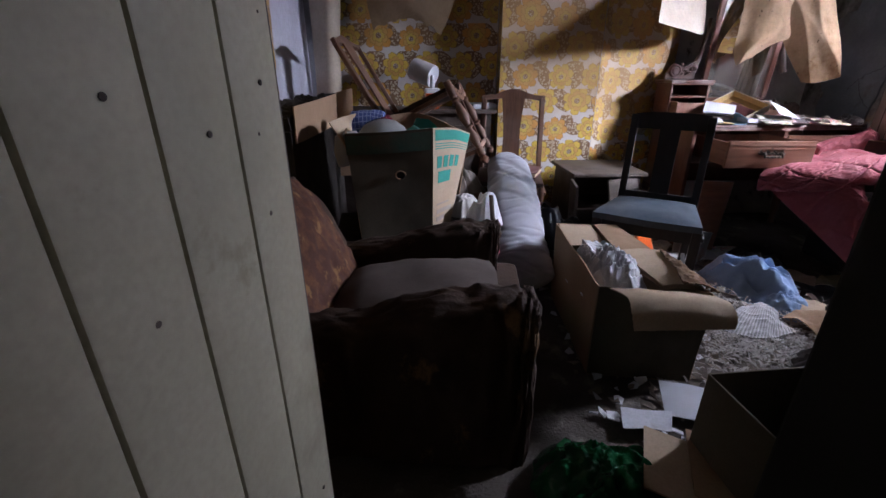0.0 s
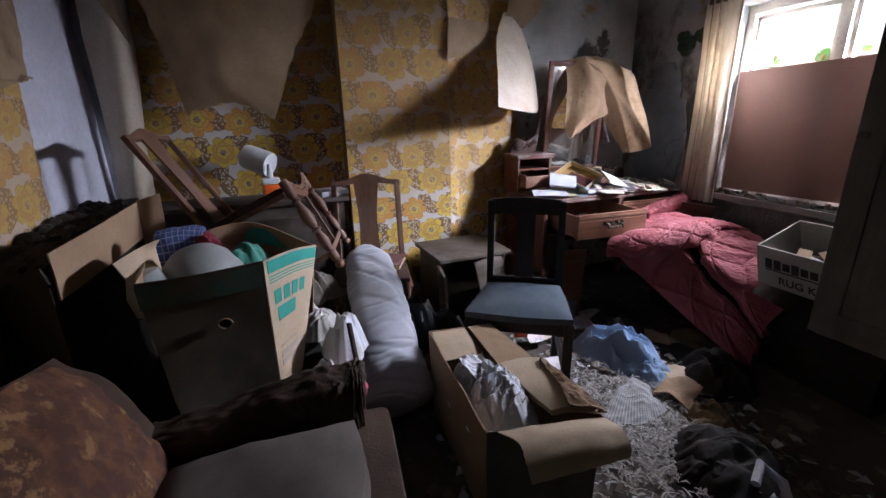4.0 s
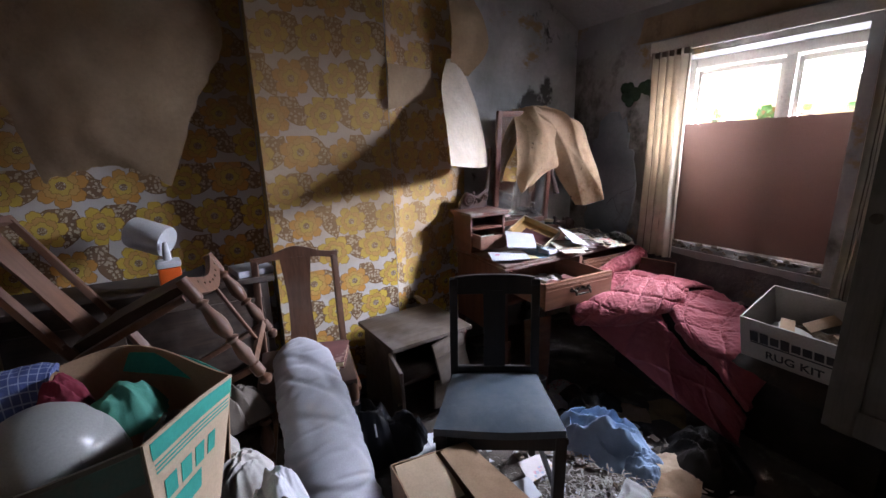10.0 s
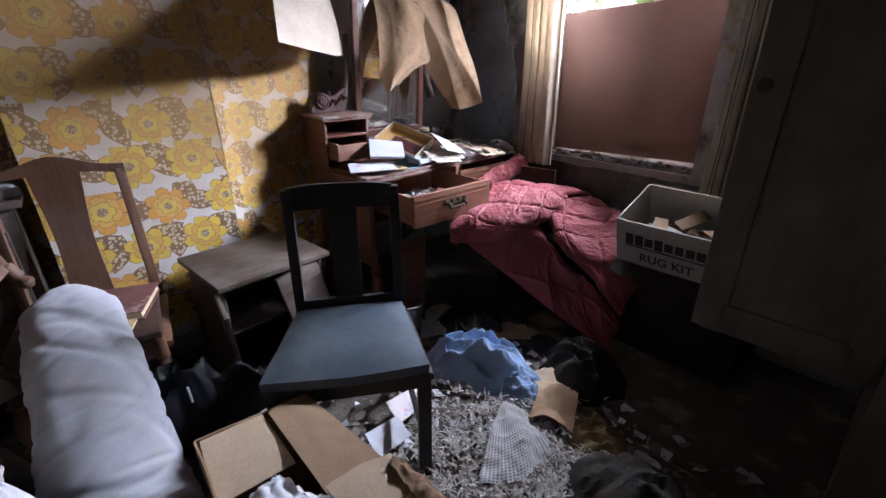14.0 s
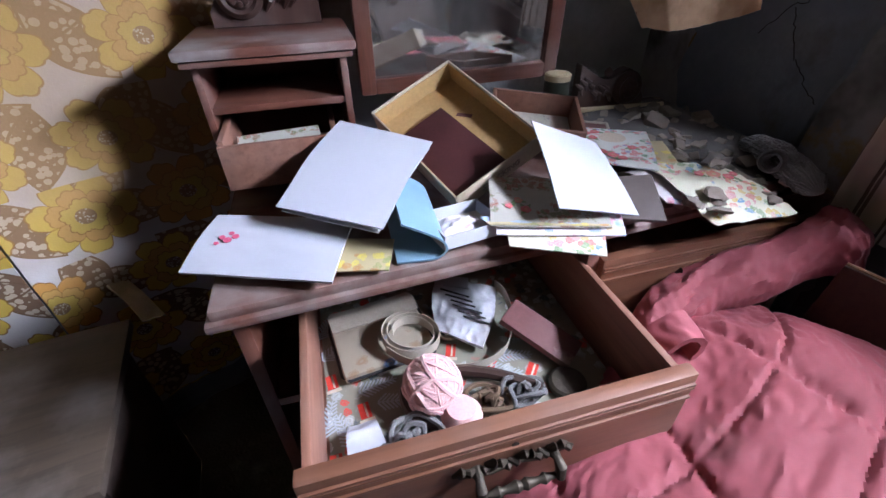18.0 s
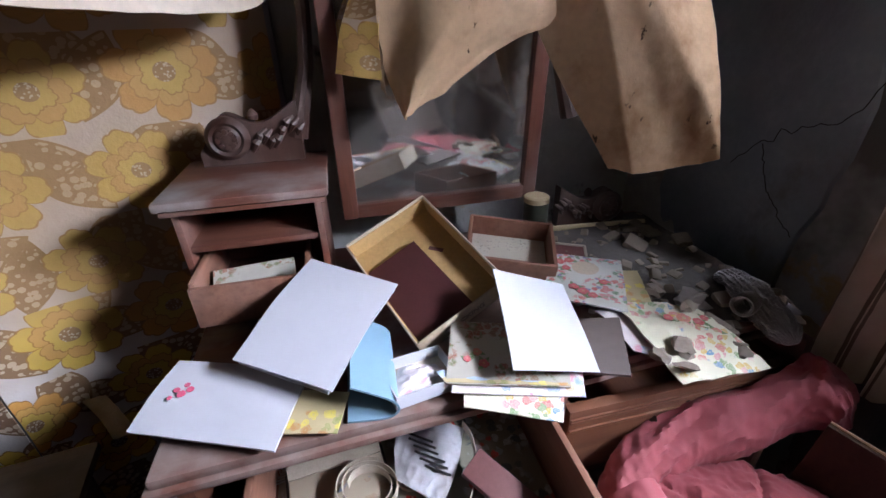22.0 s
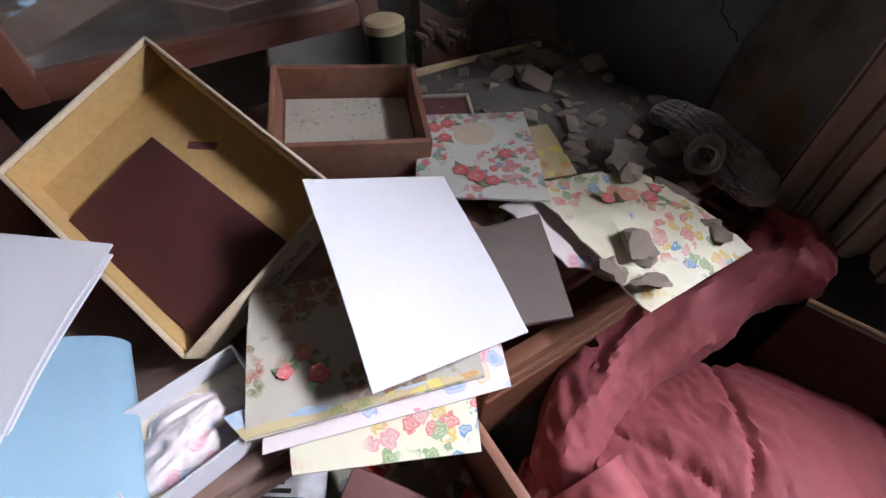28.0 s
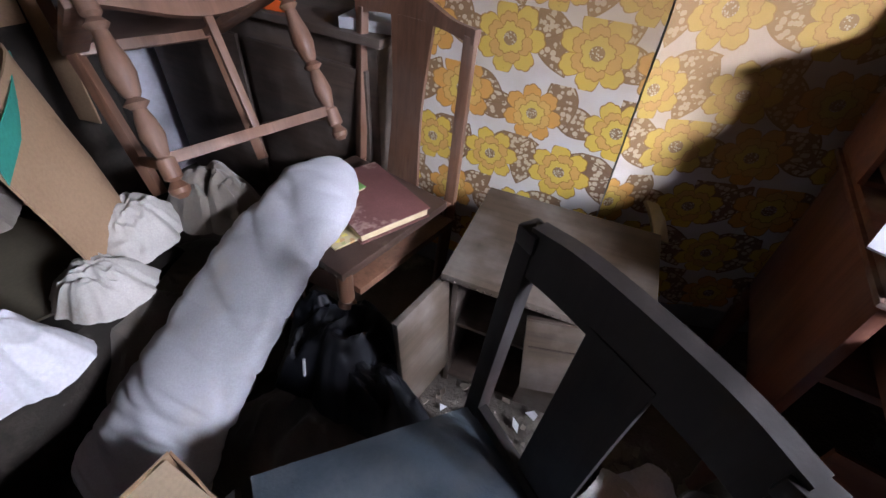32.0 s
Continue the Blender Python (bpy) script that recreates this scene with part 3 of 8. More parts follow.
MIRROR = glassy("old_mirror", (0.80, 0.80, 0.79), 0.16, 0.0, 1.0, 0.30)
CRINKLE = surface("crinkled_white_plastic", (0.66, 0.67, 0.71), (0.56, 0.56, 0.60), 0.55, 9, 120, (0.36, 0.31, 0.26), 0.3, 0.004, stain_at=(0.55, 0.75))
GREENBAG = surface("green_plastic", (0.008, 0.10, 0.035), (0.005, 0.06, 0.022), 0.22, 9, 60, None, 0.6, 0.01)
PANE = glassy("window_glass", (1, 1, 1), 0.05, 1.0)


# ---- mesh helpers ----
def mesh_of(bm, name, smooth=True, sharp=35):
    bmesh.ops.recalc_face_normals(bm, faces=bm.faces)
    for f in bm.faces:
        f.smooth = smooth
    me = bpy.data.meshes.new(name)
    bm.to_mesh(me)
    bm.free()
    if smooth:
        me.set_sharp_from_angle(angle=radians(sharp))
    return me


def part(name, bm, mat, parent, label="", at=None):
    ob = new(name, mesh_of(bm, name))
    ob.data.materials.append(mat)
    ob.parent = parent
    if at is not None:
        ob.matrix_local = at
    if label:
        tagged(ob, label)
    return ob


def thing(name, m, label, category, group=""):
    ob = new(name)
    ob.empty_display_size = 0.05
    ob.matrix_world = m
    return tagged(ob, label, category, group)


def solo(name, bm, mat, label="", category="", group="", kind=""):
    """A thing of one mesh, built in world metres; its origin goes to the middle of its base."""
    lo = [min(v.co[i] for v in bm.verts) for i in range(3)]
    hi = [max(v.co[i] for v in bm.verts) for i in range(3)]
    o = Vector(((lo[0] + hi[0]) / 2, (lo[1] + hi[1]) / 2, lo[2]))
    bmesh.ops.translate(bm, vec=-o, verts=bm.verts)
    ob = new(name, mesh_of(bm, name))
    ob.data.materials.append(mat)
    ob.location = o
    return tagged(ob, label, category, group, kind)


def box(size, at=(0, 0, 0), rot=(0, 0, 0), bev=0.003, bm=None):
    """A box of that size about its middle, with softened edges."""
    one = bmesh.new()
    bmesh.ops.create_cube(one, size=1.0)
    bmesh.ops.scale(one, vec=size, verts=one.verts)
    if bev:
        bmesh.ops.bevel(one, geom=one.edges[:], offset=min(bev, 0.45 * min(size)), segments=2, affect="EDGES", profile=0.6)
    bmesh.ops.transform(one, matrix=pose(*at, *rot), verts=one.verts)
    return joined(bm, one)


def joined(bm, one):
    if bm is None:
        return one
    me = bpy.data.meshes.new("tmp")
    one.to_mesh(me)
    one.free()
    bm.from_mesh(me)
    bpy.data.meshes.remove(me)
    return bm


def lathe(profile, n=20, bm=None, m=None):
    """A turned body from (radius, height) pairs."""
    one = bmesh.new()
    rings = []
    for r, z in profile:
        rings.append([one.verts.new((r * math.cos(6.28319 * i / n), r * math.sin(6.28319 * i / n), z)) for i in range(n)])
    for a, b in zip(rings, rings[1:]):
        for i in range(n):
            one.faces.new((a[i], a[(i + 1) % n], b[(i + 1) % n], b[i]))
    if profile[0][0] > 1e-4:
        one.faces.new(rings[0])
    if profile[-1][0] > 1e-4:
        one.faces.new(rings[-1])
    bmesh.ops.remove_doubles(one, verts=one.verts, dist=1e-5)
    if m is not None:
        bmesh.ops.transform(one, matrix=m, verts=one.verts)
    return joined(bm, one)


def tube(points, r, n=8, bm=None):
    """A round bar along the points; r is one radius or one for each point."""
    one = bmesh.new()
    pts = [Vector(p) for p in points]
    rr = r if isinstance(r, (list, tuple)) else [r] * len(pts)
    rings = []
    side = None
    for i, p in enumerate(pts):
        d = (pts[min(i + 1, len(pts) - 1)] - pts[max(i - 1, 0)]).normalized()
        if side is None:
            side = d.orthogonal().normalized()
        side = (side - d * side.dot(d)).normalized()
        up = d.cross(side)
        rings.append([one.verts.new(p + rr[i] * (math.cos(6.28319 * k / n) * side + math.sin(6.28319 * k / n) * up)) for k in range(n)])
    for a, b in zip(rings, rings[1:]):
        for i in range(n):
            one.faces.new((a[i], a[(i + 1) % n], b[(i + 1) % n], b[i]))
    one.faces.new(rings[0])
    one.faces.new(rings[-1])
    return joined(bm, one)


def spline(pts, t):
    """A smooth curve through the points, t from 0 to 1."""
    n = len(pts) - 1
    if n == 0:
        return Vector(pts[0])
    s = min(max(t, 0.0), 0.99999) * n
    i = int(s)
    f = s - i
    p = [Vector(pts[min(max(k, 0), n)]) for k in (i - 1, i, i + 1, i + 2)]
    if i == 0:
        p[0] = 2 * p[1] - p[2]
    if i == n - 1:
        p[3] = 2 * p[2] - p[1]
    return 0.5 * (2 * p[1] + f * (p[2] - p[0]) + f * f * (2 * p[0] - 5 * p[1] + 4 * p[2] - p[3]) + f ** 3 * (3 * p[1] - p[0] - 3 * p[2] + p[3]))


def sheet(rows, nu=16, nv=16, thick=0.002, wrinkle=0.0, freq=6.0, seed=0, ragged=0.0, wave=None):
    """A thin sheet with two faces and an edge, smooth through rows of points (each row runs along u, the rows along v)."""
    bm = bmesh.new()
    uvl = bm.loops.layers.uv.new("UVMap")
    P = []
    for j in range(nv + 1):
        col = []
        for i in range(nu + 1):
            u, v = i / nu, j / nv
            if ragged:
                if i in (0, nu):
                    u += (1 if i == 0 else -1) * ragged * abs(noise.noise((seed, v * 9, 3.1)))
                if j in (0, nv):
                    v += (1 if j == 0 else -1) * ragged * abs(noise.noise((u * 9, seed, 7.7)))
            col.append(spline([spline(r, u) for r in rows], v))
        P.append(col)
    N = [[None] * (nu + 1) for _ in range(nv + 1)]
    for j in range(nv + 1):
        for i in range(nu + 1):
            a = P[j][min(i + 1, nu)] - P[j][max(i - 1, 0)]
            b = P[min(j + 1, nv)][i] - P[max(j - 1, 0)][i]
            c = a.cross(b)
            N[j][i] = c.normalized() if c.length > 1e-9 else Vector((0, 0, 1))
    if wrinkle or wave:
        for j in range(nv + 1):
            for i in range(nu + 1):
                p = P[j][i]
                d = 0.0
                if wrinkle:
                    q = p * freq + Vector((seed * 3.7, seed * 1.3, 0))
                    d += wrinkle * (noise.noise(q) + 0.5 * (1 - 2 * abs(noise.noise(q * 2.1))))
                if wave:
                    d += wave(i / nu, j / nv)
                P[j][i] = p + N[j][i] * d
    lu = sum((P[nv // 2][i + 1] - P[nv // 2][i]).length for i in range(nu))
    lv = sum((P[j + 1][nu // 2] - P[j][nu // 2]).length for j in range(nv))
    top = [[bm.verts.new(P[j][i] + N[j][i] * thick / 2) for i in range(nu + 1)] for j in range(nv + 1)]
    bot = [[bm.verts.new(P[j][i] - N[j][i] * thick / 2) for i in range(nu + 1)] for j in range(nv + 1)]
    o = Vector(P[0][0])

    def face(vs, ij):
        f = bm.faces.new(vs)
        for lp, (i, j) in zip(f.loops, ij):
            lp[uvl].uv = (seed * 0.37 + i / nu * lu, seed * 0.21 + j / nv * lv)
        return f

    for j in range(nv):
        for i in range(nu):
            q = ((i, j), (i + 1, j), (i + 1, j + 1), (i, j + 1))
            face([top[b][a] for a, b in q], q)
            face([bot[b][a] for a, b in reversed(q)], tuple(reversed(q)))
    for i in range(nu):
        for j, fl in ((0, False), (nv, True)):
            q = ((i, j), (i + 1, j))
            vs = [top[j][i], bot[j][i], bot[j][i + 1], top[j][i + 1]]
            ij = [(i, j), (i, j), (i + 1, j), (i + 1, j)]
            face(vs, ij)
    for j in range(nv):
        for i in (0, nu):
            vs = [top[j][i], top[j + 1][i], bot[j + 1][i], bot[j][i]]
            face(vs, [(i, j), (i, j + 1), (i, j + 1), (i, j)])
    return bm


def heap(at, rx, ry, h, seed, turn=0.0, rough=0.5, n=72, lobes=3, peak=0.0, freq=1.0, long=1.9, soft=0.10):
    """A crumpled pile of cloth or plastic: closed underneath, long folds on top, uneven outline."""
    bm = bmesh.new()
    rings = []
    k, n = 30, max(n, 64)
    ca, sa = math.cos(seed * 2.1), math.sin(seed * 2.1)
    ridge = lambda q: 1 - 2.6 * math.sqrt(noise.noise(q) ** 2 + soft * soft)
    for j in range(k):
        f = j / k
        ring = []
        for i in range(n):
            a = 6.28319 * i / n
            out = 1 + 0.12 * math.sin(lobes * a + seed) + 0.20 * noise.noise((math.cos(a) * 1.7 + seed, math.sin(a) * 1.7, seed)) + 0.10 * noise.noise((math.cos(a) * 5 + seed, math.sin(a) * 5, seed))
            x, y = rx * out * math.cos(a) * (1 - f), ry * out * math.sin(a) * (1 - f)
            s = 1.5 * freq / max(rx, ry)
            q = Vector(((x * ca - y * sa) * s, (x * sa + y * ca) * s * long, seed * 1.7)) + Vector((seed * 5.1, seed * 2.3, 0))
            w = Vector((noise.noise(q * 0.7), noise.noise(q * 0.7 + Vector((5, 5, 5))), 0))
            fold = ridge(q + 0.9 * w)
            fine = ridge(Vector((q.y, q.x, 3.0)) * 1.9 + 0.8 * w)
            tiny = ridge(q * 4.7 + 0.6 * w)
            dome = 1 - (1 - f) ** 2.4
            rise = min(1.0, f * 2.2)
            rise = rise * rise * (3 - 2 * rise)
            z = h * (dome * (0.70 + rough * 0.10 * fold) + rough * rise * (0.30 * fold + 0.17 * fine + 0.06 * tiny)) + peak * h * f * f
            ring.append(bm.verts.new((x, y, max(z, 0.002) if j else 0.0)))
        rings.append(ring)
    for a, b in zip(rings, rings[1:]):
        for i in range(n):
            bm.faces.new((a[i], a[(i + 1) % n], b[(i + 1) % n], b[i]))
    tip = bm.verts.new((0, 0, sum(v.co.z for v in rings[-1]) / n))
    for i in range(n):
        bm.faces.new((rings[-1][i], rings[-1][(i + 1) % n], tip))
    bm.faces.new(rings[0])
    bmesh.ops.smooth_vert(bm, verts=[v for v in bm.verts if v.co.z > 0.003], factor=0.3, use_axis_x=True, use_axis_y=True, use_axis_z=True)
    bmesh.ops.transform(bm, matrix=pose(*at, 0, 0, turn), verts=bm.verts)
    return bm


def prism(outline, z0, z1, bm=None):
    one = bmesh.new()
    a = [one.verts.new((x, y, z0)) for x, y in outline]
    b = [one.verts.new((x, y, z1)) for x, y in outline]
    n = len(outline)
    for i in range(n):
        one.faces.new((a[i], a[(i + 1) % n], b[(i + 1) % n], b[i]))
    one.faces.new(list(reversed(a)))
    one.faces.new(b)
    return joined(bm, one)


def bar(a, b, w, d, bm=None, bev=0.003, twist=0.0):
    """A squared bar from a to b, w wide and d deep."""
    a, b = Vector(a), Vector(b)
    m = Matrix.Translation((a + b) / 2) @ (b - a).to_track_quat("Z", "Y").to_matrix().to_4x4() @ pose(0, 0, 0, 0, 0, twist)
    one = box((w, d, (b - a).length), bev=bev)
    bmesh.ops.transform(one, matrix=m, verts=one.verts)
    return joined(bm, one)


def lettering(text, size, mat, parent, at, label=""):
    cu = bpy.data.curves.new("lettering", "FONT")
    cu.body, cu.size, cu.extrude, cu.align_x, cu.offset = text, size, 0.0004, "CENTER", size * 0.02
    tmp = new("lettering_tmp", cu)
    me = bpy.data.meshes.new_from_object(tmp.evaluated_get(bpy.context.evaluated_depsgraph_get()))
    bpy.data.objects.remove(tmp)
    ob = new("lettering", me)
    me.materials.clear()
    me.materials.append(mat)
    ob.parent = parent
    ob.matrix_local = at
    return ob


# ---- structure ----
def setting(name, bm, mat, smooth=False):
    ob = new(name, mesh_of(bm, name, smooth))
    ob.data.materials.append(mat)
    return tagged(ob, kind="structure")


X0, X1, Y1, YN = -0.90, 2.60, 3.30, 3.16

# floor: one uneven sheet of trodden litter
fl = bmesh.new()
bmesh.ops.create_grid(fl, x_segments=90, y_segments=120, size=0.5)
for v in fl.verts:
    x, y = 0.9 + v.co.x * 4.0, 0.75 + v.co.y * 5.3
    q = Vector((x * 5, y * 5, 0))
    v.co = (x, y, 0.012 * noise.noise(q) + 0.010 * noise.noise(q * 3.1) + 0.006 * noise.noise(q * 7))
floor = tagged(setting("floor", fl, DIRT, True), "floor hidden under trodden plaster dust and litter", "floor")

west = setting("wall_west", box((0.15, 5.2, 2.7), (X0 - 0.075, 0.85, 1.35), bev=0), PLASTER_PALE)
tagged(west, "pale lilac distempered wall with torn floral wallpaper", "wall")
north_l = setting("wall_north_1", box((1.266 + 0.15, 0.5, 2.7), (-0.342, YN + 0.25, 1.35), bev=0), PLASTER)
tagged(north_l, "alcove wall with peeling floral wallpaper", "wall")
breast = setting("chimney_breast", prism([(0.366, 3.65), (0.366, 2.965), (1.0, 2.985), (1.10, 3.06), (1.50, 3.22), (1.62, 3.268), (1.62, 3.65)], 0, 2.7), PLASTER)
tagged(breast, "papered chimney breast with bright floral pattern", "wall")
north_r = setting("wall_north_2", box((1.3, 0.3, 2.7), (2.15, Y1 + 0.15, 1.35), bev=0), PLASTER_NORTH)
tagged(north_r, "dark damp bare plaster wall", "wall")
WY0, WY1, WZ0, WZ1 = 1.66, 2.54, 0.745, 1.845
ew = box((0.26, 4.2, WZ0), (X1 + 0.13, 1.4, WZ0 / 2), bev=0)
box((0.26, 4.2, 2.7 - WZ1), (X1 + 0.13, 1.4, (2.7 + WZ1) / 2), bev=0, bm=ew)
box((0.26, WY0 + 0.7, WZ1 - WZ0), (X1 + 0.13, (WY0 - 0.7) / 2, (WZ0 + WZ1) / 2), bev=0, bm=ew)
box((0.26, 3.5 - WY1, WZ1 - WZ0), (X1 + 0.13, (3.5 + WY1) / 2, (WZ0 + WZ1) / 2), bev=0, bm=ew)
east = tagged(setting("wall_east", ew, PLASTER_DAMP), "damp cracked bare outside wall with the window", "wall")
for line in ([(2.586, 2.935, 0.946), (2.586, 2.874, 1.004), (2.586, 2.814, 1.046), (2.586, 2.737, 1.074), (2.586, 2.693, 1.162)],
             [(2.586, 2.874, 1.004), (2.586, 2.830, 0.917), (2.586, 2.749, 0.836)]):
    part("crack", tube([spline(line, k / 30) + Vector((0, 0.010 * noise.noise((k * 0.45, 3.1, line[0][2])), 0.012 * noise.noise((k * 0.45, 7.7, line[0][2])))) for k in range(31)], 0.0010, 5), JAMB, east, "dark crack in the plaster")


def ragged_skin(x, yc, zc, ry, rz, seed, thick, mat, label):
    """A flake of plaster or paper with a torn outline, standing proud of the outside wall."""
    n, bm = 72, bmesh.new()
    ring = []
    for k in range(n):
        a = 6.28319 * k / n
        f = 1 + 0.30 * noise.noise((math.cos(a) * 1.5, math.sin(a) * 1.5, seed)) + 0.16 * noise.noise((math.cos(a) * 5, math.sin(a) * 5, seed)) + 0.07 * noise.noise((math.cos(a) * 14, math.sin(a) * 14, seed))
        ring.append((yc + ry * f * math.copysign(abs(math.cos(a)) ** 0.7, math.cos(a)), zc + rz * f * math.copysign(abs(math.sin(a)) ** 0.7, math.sin(a))))
    back = [bm.verts.new((x, y, z)) for y, z in ring]
    front = [bm.verts.new((x - thick, yc + (y - yc) * 0.985, zc + (z - zc) * 0.985)) for y, z in ring]
    mid = bm.verts.new((x - thick * 1.3, yc, zc))
    for k in range(n):
        bm.faces.new((back[k], back[(k + 1) % n], front[(k + 1) % n], front[k]))
        bm.faces.new((front[k], front[(k + 1) % n], mid))
    return part("plaster_flake", bm, mat, east, label)


ragged_skin(X1 + 0.001, 2.955, 1.10, 0.21, 0.42, 2.3, 0.010, PLASTER_SKIN, "blue-grey plaster skin with a torn edge")
ragged_skin(X1 + 0.001, 3.03, 0.92, 0.11, 0.10, 7.7, 0.004, PAPER_OCHRE, "ochre remnant of lining paper")
ragged_skin(X1 + 0.001, 2.70, 0.62, 0.13, 0.09, 3.7, 0.004, PAPER_OCHRE, "ochre remnant of lining paper")
sw = box((0.50, 0.15, 2.7), (-0.64, -0.125, 1.35), bev=0)
box((2.45, 0.46, 2.7), (1.555, 0.07, 1.35), bev=0, bm=sw)
box((0.73, 0.15, 0.68), (-0.03, -0.125, 2.36), bev=0, bm=sw)
south = tagged(setting("wall_south", sw, PLASTER), "plain wall with the doorway", "wall")
hall = box((0.15, 1.9, 2.7), (-1.05, -0.95, 1.35), bev=0)
box((0.15, 1.85, 2.7), (1.1, -0.925, 1.35), bev=0, bm=hall)
box((2.3, 0.15, 2.7), (0.05, -1.85, 1.35), bev=0, bm=hall)
tagged(setting("wall_hall", hall, PLASTER_PALE), "plain hallway wall", "wall")
# ceiling: level over the room, falling to the eaves on the window side
ce = prism([(-1.1, 2.52), (1.93, 2.52), (2.63, 2.14), (2.9, 2.0), (2.9, 2.75), (-1.1, 2.75)], -2.0, 3.7)
bmesh.ops.transform(ce, matrix=Matrix(((1, 0, 0, 0), (0, 0, 1, 0), (0, 1, 0, 0), (0, 0, 0, 1))), verts=ce.verts)
tagged(setting("ceiling", ce, CEIL), "grey stained ceiling sloping to the eaves", "ceiling")
# door frame in the doorway
fr = box((0.05, 0.17, 2.02), (-0.407, -0.125, 1.01), bev=0.004)
box((0.03, 0.49, 2.02), (0.337, 0.07, 1.01), bev=0.004, bm=fr)
box((0.73, 0.17, 0.05), (-0.03, -0.125, 2.03), bev=0.004, bm=fr)
tagged(setting("door_frame", fr, JAMB), "dark painted door frame", "door frame")

# wallpaper still on the walls
part("wallpaper", sheet([[(-0.715, YN - 0.006, 0.1), (0.36, YN - 0.006, 0.1)], [(-0.70, YN - 0.008, 1.2), (0.362, YN - 0.008, 1.2)], [(-0.60, YN - 0.012, 2.1), (0.362, YN - 0.010, 2.1)]], 50, 60, 0.002, 0.003, 5, 1, 0.01), PAPER, north_l, "yellow and orange floral wallpaper")
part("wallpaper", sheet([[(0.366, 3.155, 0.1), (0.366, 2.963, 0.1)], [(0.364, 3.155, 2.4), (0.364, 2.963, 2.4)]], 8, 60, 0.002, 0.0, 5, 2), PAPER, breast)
part("wallpaper", sheet([[(0.362, 2.959, 0.1), (1.0, 2.979, 0.1)], [(0.362, 2.957, 1.2), (0.998, 2.976, 1.2)], [(0.362, 2.955, 2.4), (0.995, 2.975, 2.4)]], 50, 90, 0.002, 0.002, 5, 3), PAPER, breast, "bright floral wallpaper, with shade browned into its upper part")
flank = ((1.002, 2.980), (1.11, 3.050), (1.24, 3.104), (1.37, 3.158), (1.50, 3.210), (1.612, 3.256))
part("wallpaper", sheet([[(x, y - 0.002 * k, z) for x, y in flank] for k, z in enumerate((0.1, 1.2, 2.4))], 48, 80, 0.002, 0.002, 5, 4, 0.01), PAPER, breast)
part("wallpaper", sheet([[(X0 + 0.006, 0.2, 0.1), (X0 + 0.006, 2.46, 0.1)], [(X0 + 0.008, 0.2, 0.9), (X0 + 0.008, 2.48, 0.88)], [(X0 + 0.012, 0.2, 1.30), (X0 + 0.010, 1.36, 1.36), (X0 + 0.012, 2.52, 1.46)]], 60, 40, 0.002, 0.004, 5, 5, 0.01), PAPER, west, "yellow and orange floral wallpaper")

part("wallpaper", sheet([[(X1 - 0.006, 2.78, 1.96), (X1 - 0.006, 1.4, 1.96)], [(X1 - 0.008, 2.74, 2.10), (X1 - 0.008, 1.4, 2.11)]], 30, 8, 0.002, 0.004, 5, 6, 0.02), PAPER_BACK, east, "torn ochre lining paper over the window")

# thin sheet of darker mottled plaster over the wall below the sill
part("dark_wall_sheet", sheet([[(X1 - 0.003, 2.60, 0.25), (X1 - 0.003, 1.30, 0.25)], [(X1 - 0.003, 2.60, 0.50), (X1 - 0.003, 1.30, 0.50)], [(X1 - 0.003, 2.58, 0.715), (X1 - 0.003, 1.34, 0.715)]], 60, 30, 0.003, 0.002, 12, 9, 0.05), DARKPLASTER, east, "dark mottled plaster under the sill")

# window
win = thing("window_1", pose(2.78, (WY0 + WY1) / 2, WZ0), "small painted casement window boarded over below", "window")
win["kind"] = "structure"
W, H = WY1 - WY0, WZ1 - WZ0
fb = box((0.06, 0.045, H), (0.03, -W / 2 + 0.022, H / 2))
box((0.06, 0.045, H), (0.03, W / 2 - 0.022, H / 2), bm=fb)
box((0.06, W - 0.09, 0.05), (0.03, 0, H - 0.026), bm=fb)
box((0.06, W - 0.09, 0.04), (0.03, 0, 0.021), bm=fb)
part("window_frame", fb, FRAMEPAINT, win, "flaking cream paint")
part("mullion", box((0.05, 0.05, H - 0.09), (0.03, -0.09, H / 2)), FRAMEPAINT, win)
for s in (-1, 1):
    yc, w2 = (-0.265, 0.30) if s < 0 else (0.17, 0.46)
    rail = box((0.03, w2, 0.026), (0.045, yc, H - 0.075))
    box((0.03, 0.024, H - 0.14), (0.045, yc - w2 / 2 + 0.012, H / 2), bm=rail)
    box((0.03, 0.024, H - 0.14), (0.045, yc + w2 / 2 - 0.012, H / 2), bm=rail)
    part("casement", rail, FRAMEPAINT, win)
    pane = part("pane", box((0.004, w2 - 0.05, H - 0.16), (0.046, yc, H / 2), bev=0), PANE, win)
    pane.visible_shadow = False
sb = box((0.20, W + 0.02, 0.03), (-0.06, 0, -0.012))
part("window_sill", sb, DARKPLASTER, win, "crumbling dusty sill")
solo("window_board", sheet([[(2.765, 2.515, 0.756), (2.768, 2.1, 0.764), (2.77, 1.66, 0.774)], [(2.775, 2.525, 1.475), (2.78, 1.65, 1.50)]], 24, 20, 0.006, 0.003, 3, 8), BOARD, "brown hardboard sheet wedged across the lower window", "board")
bd = box((0.02, 2.4, 1.7), (3.75, 2.1, 0.0), bev=0)
bdm, bdn, bds = nodes_of("bright_yard")
bds.inputs["Base Color"].default_value = (0.7, 0.66, 0.62, 1)
bds.inputs["Emission Color"].default_value = (1.0, 0.86, 0.84, 1)
bds.inputs["Emission Strength"].default_value = 4.0
tagged(setting("backdrop", bd, bdm), "pale sunlit yard beyond the window", "backdrop")
rub = bmesh.new()
